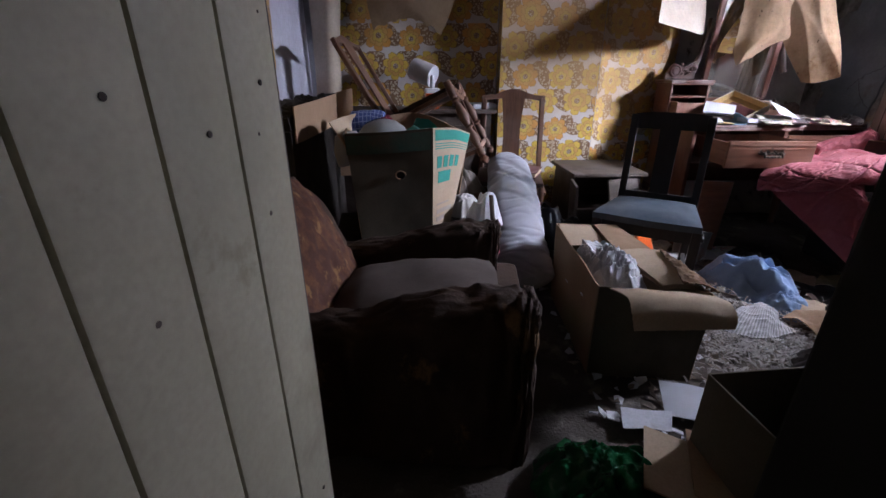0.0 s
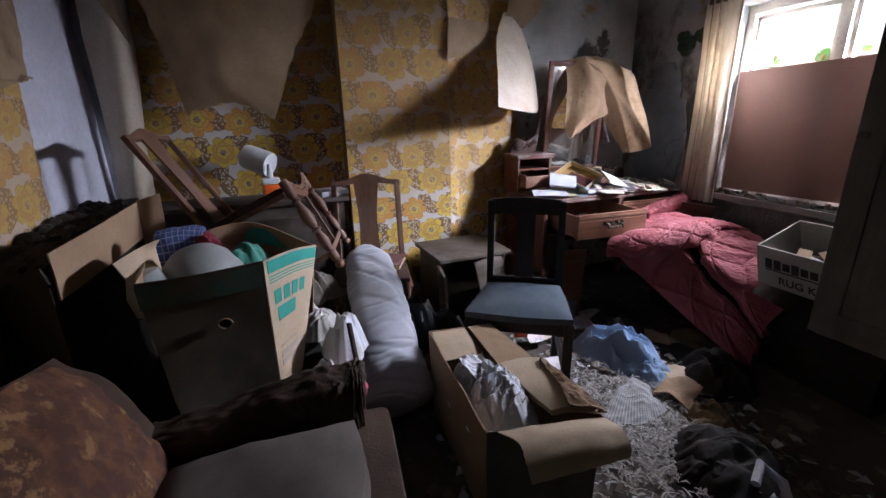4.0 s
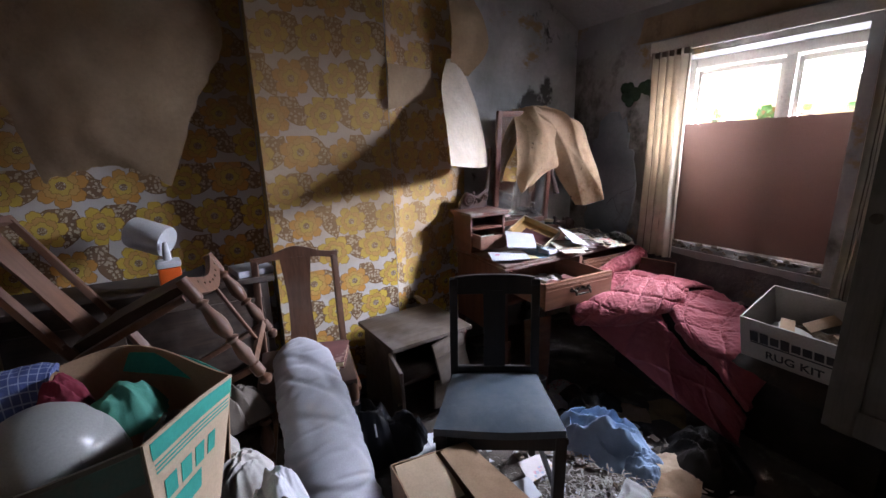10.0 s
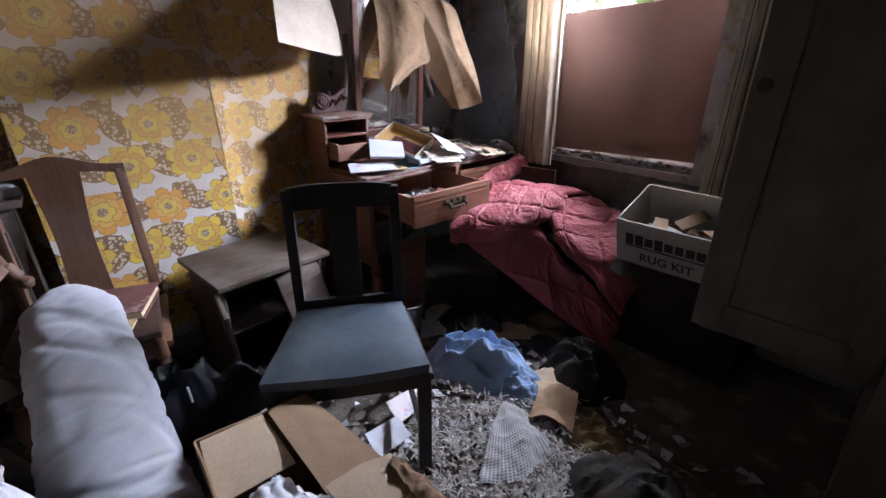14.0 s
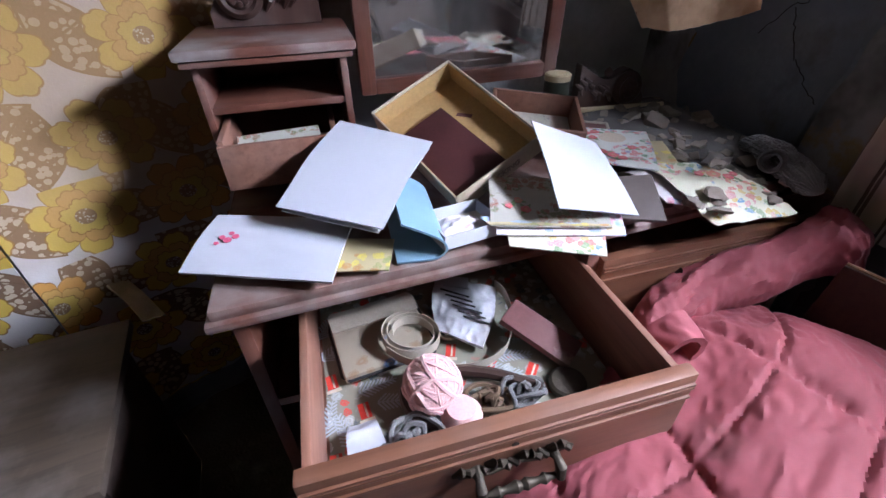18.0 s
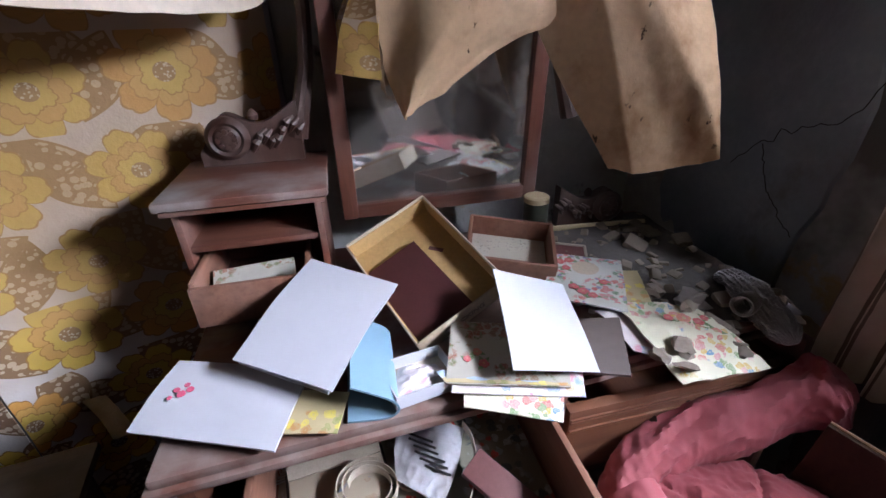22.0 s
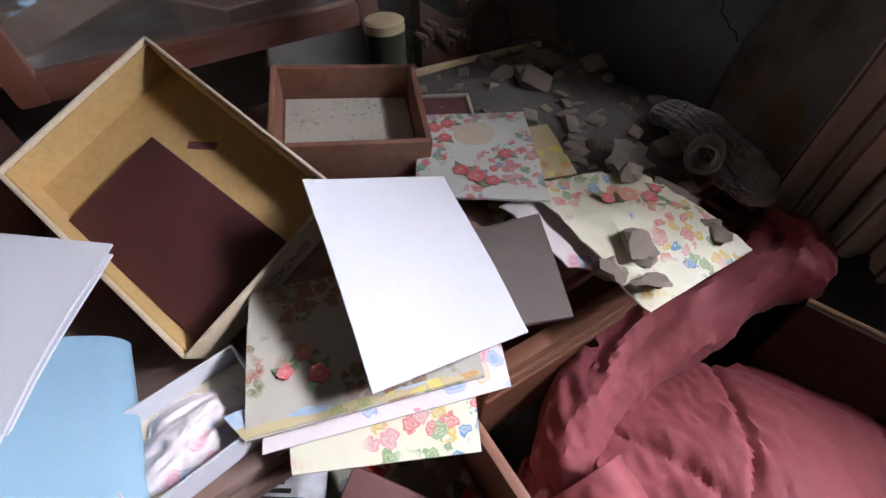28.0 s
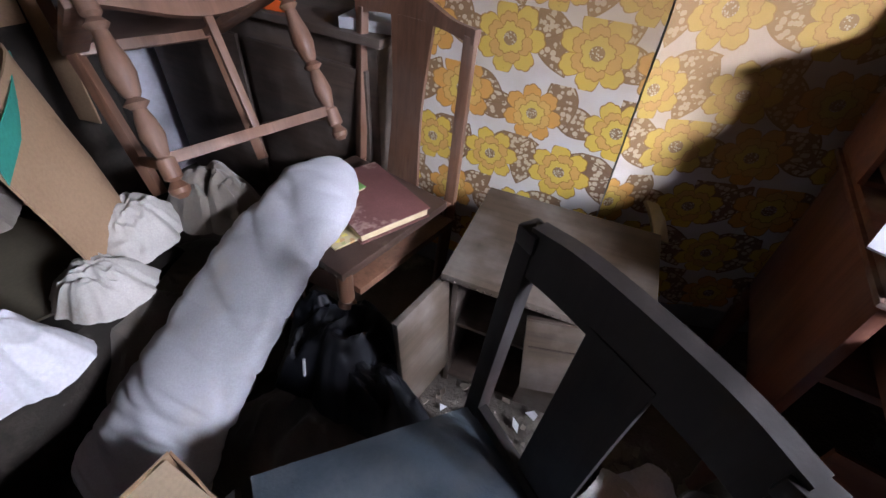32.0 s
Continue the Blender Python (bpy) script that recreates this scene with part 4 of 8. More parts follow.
rng = random.Random(4)
for i in range(60):
    s = rng.uniform(0.006, 0.022)
    box((s, s * 1.4, s * 0.7), (rng.uniform(2.61, 2.75), rng.uniform(WY0 + 0.02, WY1 - 0.02), 0.75 + s * 0.3), (rng.uniform(0, 40), rng.uniform(0, 40), rng.uniform(0, 180)), 0, rub)
tagged(solo("sill_rubble", rub, RUBBLE, "plaster crumbs and dirt along the window sill", "rubble"), kind="stuff")
pel = thing("pelmet", pose(2.50, 2.07, 1.86), "dusty wooden pelmet over the window", "pelmet")
part("front_board", box((0.018, 1.06, 0.07), (0, 0, 0.035)), FRAMEPAINT, pel)
part("top_board", box((0.10, 1.06, 0.014), (0.05, 0, 0.064)), FRAMEPAINT, pel)


def curtain(name, y0, y1, z0, z1, x, folds, label):
    def wv(u, v):
        return 0.024 * math.sin(u * folds * 6.283 + 0.4 * math.sin(v * 3)) * (0.75 + 0.25 * v) + 0.006 * math.sin(u * folds * 14 + 1)
    ob = thing(name, pose(x, (y0 + y1) / 2, z0), label, "curtain", "window curtains")
    dy = (y1 - y0) / 2
    bm = sheet([[(0.0, -dy, 0), (0, dy, 0)], [(0.01, -dy * 0.9, (z1 - z0) * 0.5), (0, dy * 0.9, (z1 - z0) * 0.5)], [(0, -dy * 0.95, z1 - z0), (0, dy * 0.95, z1 - z0)]], 64, 18, 0.003, 0.003, 5, 3, 0, wv)
    part("cloth", bm, CURTAIN, ob)
    part("header_tape", box((0.03, y1 - y0, 0.03), (0, 0, z1 - z0 - 0.015)), CURTAIN, ob)
    return ob


curtain("curtain", 2.355, 2.585, 0.70, 1.87, 2.50, 5, "grubby striped fawn curtain, hanging open beside the window")
curtain("curtain", 1.36, 1.585, 0.70, 1.87, 2.50, 5, "grubby striped fawn curtain, hanging open beside the window")


# ---- the plank door ----
dm = pose(-0.375, -0.03, 0.015, 0, 0, -10.0)
door = thing("door_1", dm, "cream painted plank door with iron latch, standing open inwards", "door")
DW, DH = 0.76, 1.96
EDGES = (0.0, 0.115, 0.232, 0.345, 0.474, 0.600, 0.714)
for a, b in zip(EDGES, EDGES[1:]):
    part("plank", box((0.022, b - a - 0.005, DH), (0, (a + b) / 2, DH / 2), bev=0.004), DOORPAINT, door)
part("tongue", box((0.008, 0.72, DH - 0.01), (-0.003, 0.37, DH / 2), bev=0), DARKWOOD, door)
for z in (0.25, 1.0, 1.72):
    part("ledge", box((0.024, 0.68, 0.12), (-0.024, 0.37, z)), DOORPAINT, door)
bow = [(0.012, 0.545, 1.45), (0.014, 0.541, 1.36), (0.020, 0.549, 1.300), (0.030, 0.563, 1.276), (0.042, 0.581, 1.290), (0.047, 0.593, 1.345), (0.040, 0.595, 1.42), (0.022, 0.591, 1.455), (0.012, 0.583, 1.465)]
latch = part("latch_handle", tube([spline(bow, k / 40) for k in range(41)], 0.0060, 12), IRON, door, "black iron ring handle")
part("latch_plate", box((0.004, 0.040, 0.055), (0.0135, 0.570, 1.250)), DOORPAINT, latch, "painted plate with two screws")
for y in (0.560, 0.582):
    part("screw", lathe([(0.0055, 0), (0.005, 0.002), (0, 0.0025)], 10, m=pose(0.0155, y, 1.248, 0, 90, 0)), IRON, latch)
part("latch_back", box((0.006, 0.03, 0.19), (0.014, 0.557, 1.44)), IRON, latch)
pw = 0.123
rng = random.Random(8)
for z in (0.25, 1.0, 1.72):
    for i in range(6):
        part("nail", lathe([(0.004, 0), (0.004, 0.0015), (0.0, 0.003)], 8, m=pose(0.0115, 0.06 + pw * i + rng.uniform(-0.02, 0.02), z + rng.uniform(-0.03, 0.03), 0, 90, 0)), IRON, door)

for i in range(9):
    y, z = rng.uniform(0.10, 0.72), rng.uniform(0.75, 1.5)
    part("paint_chip", lathe([(rng.uniform(0.002, 0.0045), 0), (0.0015, 0.0008), (0, 0.001)], 7, m=pose(0.0112, y, z, 0, 90, 0)), DARKWOOD, door)

# ---- wardrobe beside the doorway ----
wr = thing("wardrobe", pose(2.22, 0.60, 0), "tall dark brown wardrobe with its door hanging open", "wardrobe")
part("back_panel", box((0.70, 0.02, 1.9), (0, -0.27, 0.97)), WARDROBE, wr)
for x in (-0.36, 0.36):
    part("side_panel", box((0.022, 0.56, 1.9), (x, 0, 0.97)), WARDROBE, wr)
for z in (0.42, 1.905):
    part("shelf_board", box((0.70, 0.54, 0.025), (0, 0, z)), WARDROBE, wr)
part("plinth_drawer", box((0.70, 0.55, 0.36), (0, 0.0, 0.22)), WARDROBE, wr)
part("cornice", box((0.80, 0.62, 0.05), (0, 0.01, 1.945), bev=0.015), WARDROBE, wr)
wd = part("door", box((0.022, 0.42, 1.42), (0, 0.21, 0.71)), WARDROBE, wr, "panelled door standing open", at=pose(-0.362, 0.29, 0.47, 0, 0, 2))
for a in ((0.035, 0.055), (0.365, 0.055)):
    part("stile", box((0.034, 0.06, 1.42), (0, a[0], 0.71)), WARDROBE, wd)
for z in (0.05, 1.37):
    part("rail", box((0.034, 0.30, 0.09), (0, 0.20, z)), WARDROBE, wd)
part("knob", lathe([(0.006, 0), (0.006, 0.015), (0.016, 0.02), (0.016, 0.03), (0.0, 0.036)], 14, m=pose(-0.017, 0.385, 0.7, 0, -90, 0)), BRONZE, wd)

# ---- dressing table ----
dt = thing("dressing_table", pose(1.98, 2.84, 0), "red mahogany dressing table with cluttered top and open drawer", "dressing table")
TZ = 0.745
tp = box((1.06, 0.56, 0.018), (0, 0, TZ + 0.009), bev=0.006)
box((1.075, 0.575, 0.014), (0, 0, TZ - 0.006), bev=0.006, bm=tp)
for v in tp.verts:
    if v.co.y < 0:
        v.co.y += 0.062 * (v.co.x + 0.53)
part("tabletop", tp, MAHOG_DUSTY, dt, "dusty moulded top")
part("side_panel", box((0.022, 0.52, 0.42), (-0.505, 0, 0.527)), MAHOG_Z, dt)
part("side_panel", box((0.022, 0.52, 0.42), (0.505, 0, 0.527)), MAHOG_Z, dt)
part("back_panel", box((0.99, 0.012, 0.42), (0, 0.25, 0.527)), MAHOG, dt)
part("divider", box((0.022, 0.50, 0.19), (0.03, -0.01, 0.637)), MAHOG_Z, dt)
part("rail", box((0.99, 0.50, 0.018), (0, -0.01, 0.538)), MAHOG, dt)
for x in (-0.495, 0.495):
    for y in (-0.245, 0.245):
        part("leg", lathe([(0.028, 0.32), (0.028, 0.28), (0.02, 0.26), (0.03, 0.22), (0.024, 0.1), (0.017, 0.03), (0.022, 0.0)], 14, m=pose(x, y, 0)), MAHOG_Z, dt)


def brass_pull(parent, x, y, z):
    """Two cast posts, a pierced scrolling back plate and a turned bar hanging between them."""
    h = part("drawer_handle", lathe([(0.004, -0.050), (0.0075, -0.047), (0.0035, -0.042), (0.0045, -0.034), (0.007, -0.028), (0.004, -0.022), (0.0055, -0.012), (0.0075, -0.006), (0.005, 0.0), (0.0075, 0.006), (0.0055, 0.012), (0.004, 0.022), (0.007, 0.028), (0.0045, 0.034), (0.0035, 0.042), (0.0075, 0.047), (0.004, 0.050)], 12, m=pose(x, y - 0.026, z - 0.006, 0, 90, 0)), BRONZE, parent, "ornate tarnished brass handle")
    bp = part("back_plate", tube([(x - 0.068, y - 0.003, z + 0.008), (x - 0.03, y - 0.005, z + 0.002), (x, y - 0.005, z + 0.012), (x + 0.03, y - 0.005, z + 0.002), (x + 0.068, y - 0.003, z + 0.008)], 0.004, 7), BRONZE, h)
    for k in range(15):
        u = -0.066 + 0.0094 * k
        tube_ = tube([(x + u - 0.008, y - 0.003, z + 0.010 + 0.006 * math.sin(k * 1.9)), (x + u, y - 0.008, z + 0.016 + 0.009 * math.cos(k * 1.5)), (x + u + 0.009, y - 0.003, z + 0.008 + 0.006 * math.sin(k * 2.6))], [0.0025, 0.0052, 0.0025], 7)
        part("scroll", tube_, BRONZE, h)
    for s in (-1, 1):
        part("post", tube([(x + 0.046 * s, y, z + 0.006), (x + 0.047 * s, y - 0.016, z + 0.012), (x + 0.048 * s, y - 0.025, z + 0.006), (x + 0.048 * s, y - 0.028, z - 0.010)], [0.009, 0.005, 0.007, 0.006], 10), BRONZE, h)


def drawer(x, y, w, d, label, turn=0.0):
    """Front at y; the box runs back from it. Returns the drawer part."""
    dr = part("drawer", box((w, 0.02, 0.145), (0, 0.010, 0.0725), bev=0.004), DRAWERWOOD, dt, label, at=pose(x, y, 0.562, 0, 0, turn))
    part("drawer_side", box((0.011, d, 0.125), (-w / 2 + 0.012, d / 2 + 0.02, 0.072)), DRAWERSIDE, dr)
    part("drawer_side", box((0.011, d, 0.125), (w / 2 - 0.012, d / 2 + 0.02, 0.072)), DRAWERSIDE, dr)
    part("drawer_back", box((w - 0.04, 0.01, 0.115), (0, d + 0.012, 0.067)), DRAWERSIDE, dr)
    part("drawer_bottom", box((w - 0.036, d - 0.01, 0.006), (0, d / 2 + 0.02, 0.015), bev=0), DRAWERSIDE, dr)
    for z in (0.104, 0.122, 0.128):
        part("bead", box((w - 0.004, 0.005, 0.005), (0, -0.001, z), bev=0.002), DRAWERWOOD, dr)
    part("keyhole", lathe([(0.0045, 0), (0.0045, 0.0012), (0.0, 0.0013)], 10, m=pose(0, 0.0, 0.108, 90, 0, 0)), IRON, dr)
    brass_pull(dr, 0, 0, 0.072)
    return dr


open_drawer = drawer(-0.205, -0.494, 0.468, 0.42, "oak fronted drawer pulled far out")
drawer(0.262, -0.272, 0.44, 0.42, "oak fronted drawer, nearly shut")
part("lining_paper", box((0.424, 0.395, 0.0015), (0, 0.222, 0.0195), bev=0), LINER, open_drawer, "grey green lining paper printed with red candles")

# the little chest of drawers on the left of the top
jx, jy = -0.415, 0.165
chest = part("trinket_chest", box((0.23, 0.008, 0.22), (jx, jy + 0.10, TZ + 0.128)), MAHOG, dt, "small chest with one empty drawer slot")
for x in (-0.115, 0.115):
    part("chest_side", box((0.012, 0.21, 0.22), (jx + x, jy, TZ + 0.128)), MAHOG, chest)
part("chest_shelf", box((0.218, 0.21, 0.012), (jx, jy, TZ + 0.024)), MAHOG, chest)
part("chest_shelf", box((0.218, 0.20, 0.012), (jx, jy, TZ + 0.156)), MAHOG, chest)
part("chest_top", box((0.275, 0.25, 0.016), (jx, jy - 0.006, TZ + 0.248), bev=0.006), MAHOG_DUSTY, chest, "dusty moulded top")
part("chest_moulding", box((0.262, 0.238, 0.010), (jx, jy - 0.006, TZ + 0.234), bev=0.004), MAHOG, chest)
sd = part("trinket_drawer", box((0.186, 0.010, 0.076), (jx - 0.010, jy - 0.180, TZ + 0.088)), DRAWERSIDE, chest, "small drawer pulled out")
part("trinket_drawer_side", box((0.010, 0.18, 0.080), (jx - 0.098, jy - 0.085, TZ + 0.092)), DRAWERSIDE, chest)
part("trinket_drawer_side", box((0.010, 0.18, 0.062), (jx + 0.080, jy - 0.085, TZ + 0.084)), DRAWERSIDE, chest)
part("trinket_drawer_bottom", box((0.172, 0.18, 0.006), (jx - 0.008, jy - 0.085, TZ + 0.056)), DRAWERSIDE, chest)
part("trinket_card", box((0.14, 0.08, 0.003), (jx - 0.012, jy - 0.125, TZ + 0.092), (24, 0, 6), 0), COTTAGECARD, chest, "old brown picture card in the little drawer")
box_mirror = box((0.03, 0.028, 0.72), (0, 0, 0.36))
mr = part("mirror", box((0.40, 0.006, 0.66), (0.0, 0.004, 0.36), bev=0), MIRROR, dt, "spotted old looking glass", at=pose(-0.03, 0.245, TZ + 0.115, 3.5, 0, 2))
for x in (-0.215, 0.215):
    part("frame_stile", box((0.034, 0.024, 0.73), (x, 0, 0.36), bev=0.006), MAHOG_Z, mr)
for z in (0.012, 0.708):
    part("frame_rail", box((0.40, 0.024, 0.034), (0, 0, z), bev=0.006), MAHOG, mr)
part("backing", box((0.42, 0.006, 0.70), (0, 0.016, 0.36)), MAHOG_Z, mr)
for s in (-1, 1):
    post = part("mirror_post", tube([(-0.03 + s * 0.30, 0.235, TZ + 0.30), (-0.03 + s * 0.282, 0.24, TZ + 0.36), (-0.03 + s * 0.262, 0.245, TZ + 0.43), (-0.03 + s * 0.252, 0.245, TZ + 0.52), (-0.03 + s * 0.250, 0.245, TZ + 0.62)], [0.022, 0.018, 0.015, 0.013, 0.012], 10), CARVED, dt, "carved curved mirror support")
    xs = lambda d: -0.03 + s * d
    zb = TZ + 0.258 if s < 0 else TZ + 0.018
    lo = [(xs(0.48), 0.235, zb), (xs(0.42), 0.235, zb), (xs(0.36), 0.235, zb), (xs(0.29), 0.235, zb)]
    hi = [(xs(0.48), 0.235, zb + 0.025), (xs(0.43), 0.235, zb + 0.095), (xs(0.365), 0.235, zb + 0.075), (xs(0.29), 0.235, zb + 0.115)]
    plq = part("scroll_panel", sheet([lo, hi], 22, 8, 0.028, 0.002, 30, 2), CARVED, post, "carved wooden scroll")
    part("scroll", lathe([(0.0, -0.014), (0.036, -0.014), (0.041, 0), (0.037, 0.009), (0.031, 0.013), (0.025, 0.008), (0.02, 0.012), (0.012, 0.012), (0.0, 0.018)], 22, m=pose(xs(0.425), 0.218, zb + 0.052, 90, 0, 0)), CARVED, plq)
    lf = bmesh.new()
    for k in range(9):
        x, z = xs(0.385 - 0.0105 * k), zb + 0.022 + 0.012 * math.sin(k * 1.3) + 0.004 * k
        tube([(x, 0.222, z), (x - s * 0.010, 0.214, z + 0.018), (x - s * 0.022, 0.220, z + 0.028)], [0.003, 0.008, 0.003], 7, lf)
    part("leaf_carving", lf, CARVED, plq)
    for k in range(8):
        a = k * 0.785
        part("rosette_petal", lathe([(0, 0.004), (0.005, 0.003), (0.006, 0)], 7, m=pose(xs(0.425) + 0.015 * math.cos(a), 0.205, zb + 0.052 + 0.015 * math.sin(a), 90, 0, 0)), CARVED, plq)
    fin = lathe([(0.0, 0), (0.009, 0.003), (0.011, 0.012), (0.006, 0.02), (0, 0.024)], 12, m=pose(xs(0.375), 0.235, zb + 0.078))
    part("finial", fin, CARVED, plq)


# ---- papers and things on the dressing table ----
def card(name, corners, mat, label, thick=0.0025, bend=0.0, seed=1, group="cards on the dressing table", crumple=0.0012):
    """A card by its corners: far left, far right, near right, near left."""
    a, b, c, d = [Vector(p) for p in corners]
    n = (b - a).cross(d - a).normalized()
    n = n if n.z > 0 else -n
    mid = lambda p, q: (p + q) / 2 + n * bend
    rows = [[d, (d + c) / 2, c], [mid(a, d), (a + b + c + d) / 4 + n * bend, mid(b, c)], [a, (a + b) / 2, b]]
    return solo(name, sheet(rows, 22, 22, thick, crumple, 14 if crumple < 0.003 else 26, seed), mat, label, "card", group)


gc_ = card("greeting_card", [(1.455, 2.735, 0.80), (1.65, 2.67, 0.795), (1.606, 2.55, 0.782), (1.415, 2.629, 0.782)], WHITEPAPER, "plain white card with a tiny red flower lying open face down", 0.004, 0.004, 2)
rf = bmesh.new()
for k, (x, y) in enumerate(((0.0, 0.0), (0.010, 0.006), (-0.008, 0.009), (0.004, 0.016), (-0.014, -0.004))):
    lathe([(0.006 - 0.0006 * k, 0), (0.0055 - 0.0006 * k, 0.0006), (0, 0.0007)], 9, rf, pose(1.475 + x - gc_.location.x, 2.665 + y - gc_.location.y, 0.7985 - gc_.location.z, 6, 4, 0))
part("printed_flower", rf, PINKCLOTH, gc_, "tiny red printed flower")
fc = thing("greeting_card", pose(1.67, 2.72, 0.80), "blank white folded card propped on other papers", "card", "cards on the dressing table")
fo = Vector((1.67, 2.72, 0.80))
for nm_, cs, bend in (("front_leaf", [(1.657, 2.856, 0.880), (1.795, 2.764, 0.860), (1.681, 2.59, 0.822), (1.547, 2.677, 0.832)], 0.008), ("back_leaf", [(1.658, 2.85, 0.868), (1.790, 2.765, 0.850), (1.675, 2.595, 0.814), (1.552, 2.68, 0.822)], 0.006)):
    a, b, c, d = [Vector(p) - fo for p in cs]
    up = Vector((0, 0, bend))
    part(nm_, sheet([[d, c], [(a + d) / 2 + up, (b + c) / 2 + up], [a, b]], 10, 10, 0.002, 0.001, 14, 3), WHITEPAPER, fc)
card("greeting_card", [(1.94, 2.71, 0.897), (2.068, 2.715, 0.842), (2.051, 2.556, 0.795), (1.918, 2.559, 0.830)], WHITEPAPER, "blank bright white card leaning on the tray", 0.002, 0.002, 5)
card("greeting_card", [(1.60, 2.66, 0.777), (1.70, 2.63, 0.776), (1.68, 2.565, 0.773), (1.58, 2.59, 0.774)], GOLDCARD, "gold and yellow printed card", 0.002, 0.0, 6)
wl = thing("card_wallet", pose(1.695, 2.60, 0.768, 0, 0, -8), "pale blue folded card wallet standing half open", "wallet")
prof = [(0.0, 0.0), (0.035, 0.0), (0.058, 0.003), (0.070, 0.016), (0.062, 0.032), (0.040, 0.046), (0.010, 0.062)]
part("wallet", sheet([[(x - 0.10 * y, y, z + 0.08 * y) for y in (-0.015, 0.06, 0.13)] for x, z in prof], 8, 48, 0.003), BLUECARD, wl)
cottage_at = [(1.87, 2.70, 0.815), (2.04, 2.655, 0.805), (2.00, 2.545, 0.790), (1.832, 2.59, 0.797)]
cottage_card = card("picture_card", cottage_at, COTTAGECARD, "brown cottage picture card with a wavy blue edge", 0.003, 0.004, 9)
card("picture_card", [(1.88, 2.69, 0.803), (2.06, 2.64, 0.797), (2.015, 2.53, 0.783), (1.838, 2.58, 0.788)], PASTELCARD, "pastel card under the cottage card", 0.002, 0.003, 10)
card("picture_card", [(1.88, 2.67, 0.790), (2.03, 2.62, 0.788), (1.97, 2.505, 0.775), (1.85, 2.56, 0.779)], POSYCARD, "green posy card hanging over the table edge", 0.002, 0.002, 11)
rose_at = [(2.14, 2.895, 0.797), (2.262, 2.825, 0.797), (2.172, 2.668, 0.797), (2.055, 2.752, 0.797)]
rose_card = card("picture_card", rose_at, FLOWERCARD, "card with red roses and ribbon", 0.003, 0.003, 12, crumple=0.001)
card("picture_card", [(2.20, 2.83, 0.784), (2.285, 2.80, 0.784), (2.245, 2.70, 0.782), (2.16, 2.73, 0.782)], GOLDCARD, "yellow and red patterned card", 0.002, 0.002, 13)
posy_at = [(2.165, 2.705, 0.792), (2.30, 2.665, 0.788), (2.318, 2.520, 0.770), (2.165, 2.522, 0.774)]
posy_card = card("picture_card", posy_at, POSYCARD, "large crumpled posy card strewn with plaster", 0.002, 0.008, 14, crumple=0.006)
card("picture_card", [(2.13, 2.70, 0.786), (2.22, 2.68, 0.786), (2.215, 2.55, 0.772), (2.14, 2.60, 0.776)], PASTELCARD, "pale card with a curved printed frame", 0.002, 0.003, 15, crumple=0.004)
card("brown_folder", [(2.02, 2.70, 0.785), (2.15, 2.66, 0.795), (2.105, 2.555, 0.775), (1.99, 2.60, 0.775)], GREYCARD, "dull brown card folder", 0.005, 0.0, 16)
ROSEINK = surface("rose_ink", (0.60, 0.09, 0.10), (0.66, 0.26, 0.27), 0.6, 160, 500, None, 0.02, 0.0003)
BUDINK = surface("peach_ink", (0.66, 0.34, 0.20), (0.62, 0.22, 0.26), 0.6, 160, 500, None, 0.02, 0.0003)
LEAFINK = surface("leaf_ink", (0.15, 0.24, 0.10), (0.26, 0.33, 0.20), 0.6, 160, 500, None, 0.02, 0.0003)
SKYINK = surface("sky_blue_ink", (0.34, 0.46, 0.60), (0.46, 0.56, 0.66), 0.6, 40, 300, None, 0.02, 0.0003)


def painted(ob, corners, spots, seed, lift, bend):
    """Printed blooms with leaves, laid on a card that spans four corners."""
    far_l, far_r, near_r, near_l = [Vector(p) for p in corners]
    rr = random.Random(seed)
    turn = (far_r - far_l).normalized()
    nrm = turn.cross(far_l - near_l).normalized()
    frame_ = Matrix((turn, nrm.cross(turn), nrm)).transposed().to_4x4()
    for u, v, r, ink in spots:
        at = far_l.lerp(far_r, u).lerp(near_l.lerp(near_r, u), v) + nrm * (lift + 4 * bend * v * (1 - v)) - ob.location
        base = Matrix.Translation(at) @ frame_
        for k in range(3):
            a = rr.uniform(0, 6.28)
            lf = prism([(0, 0), (r * 0.9, r * 0.45), (r * 1.9, 0), (r * 0.9, -r * 0.45)], 0, 0.0003)
            bmesh.ops.transform(lf, matrix=base @ Matrix.Rotation(a, 4, "Z"), verts=lf.verts)
            part("printed_leaf", lf, LEAFINK, ob)
        for k in range(5):
            a = 1.2566 * k + rr.uniform(-0.3, 0.3)
            part("printed_petal", lathe([(r * 0.55, 0.0004), (r * 0.5, 0.0007 + 0.0001 * k), (0, 0.0007 + 0.0001 * k)], 9, m=base @ Matrix.Translation((r * 0.5 * math.cos(a), r * 0.5 * math.sin(a), 0))), ink, ob)
        part("printed_centre", lathe([(r * 0.3, 0.0012), (0, 0.0014)], 8, m=base), BUDINK if ink is ROSEINK else GOLDCARD, ob)


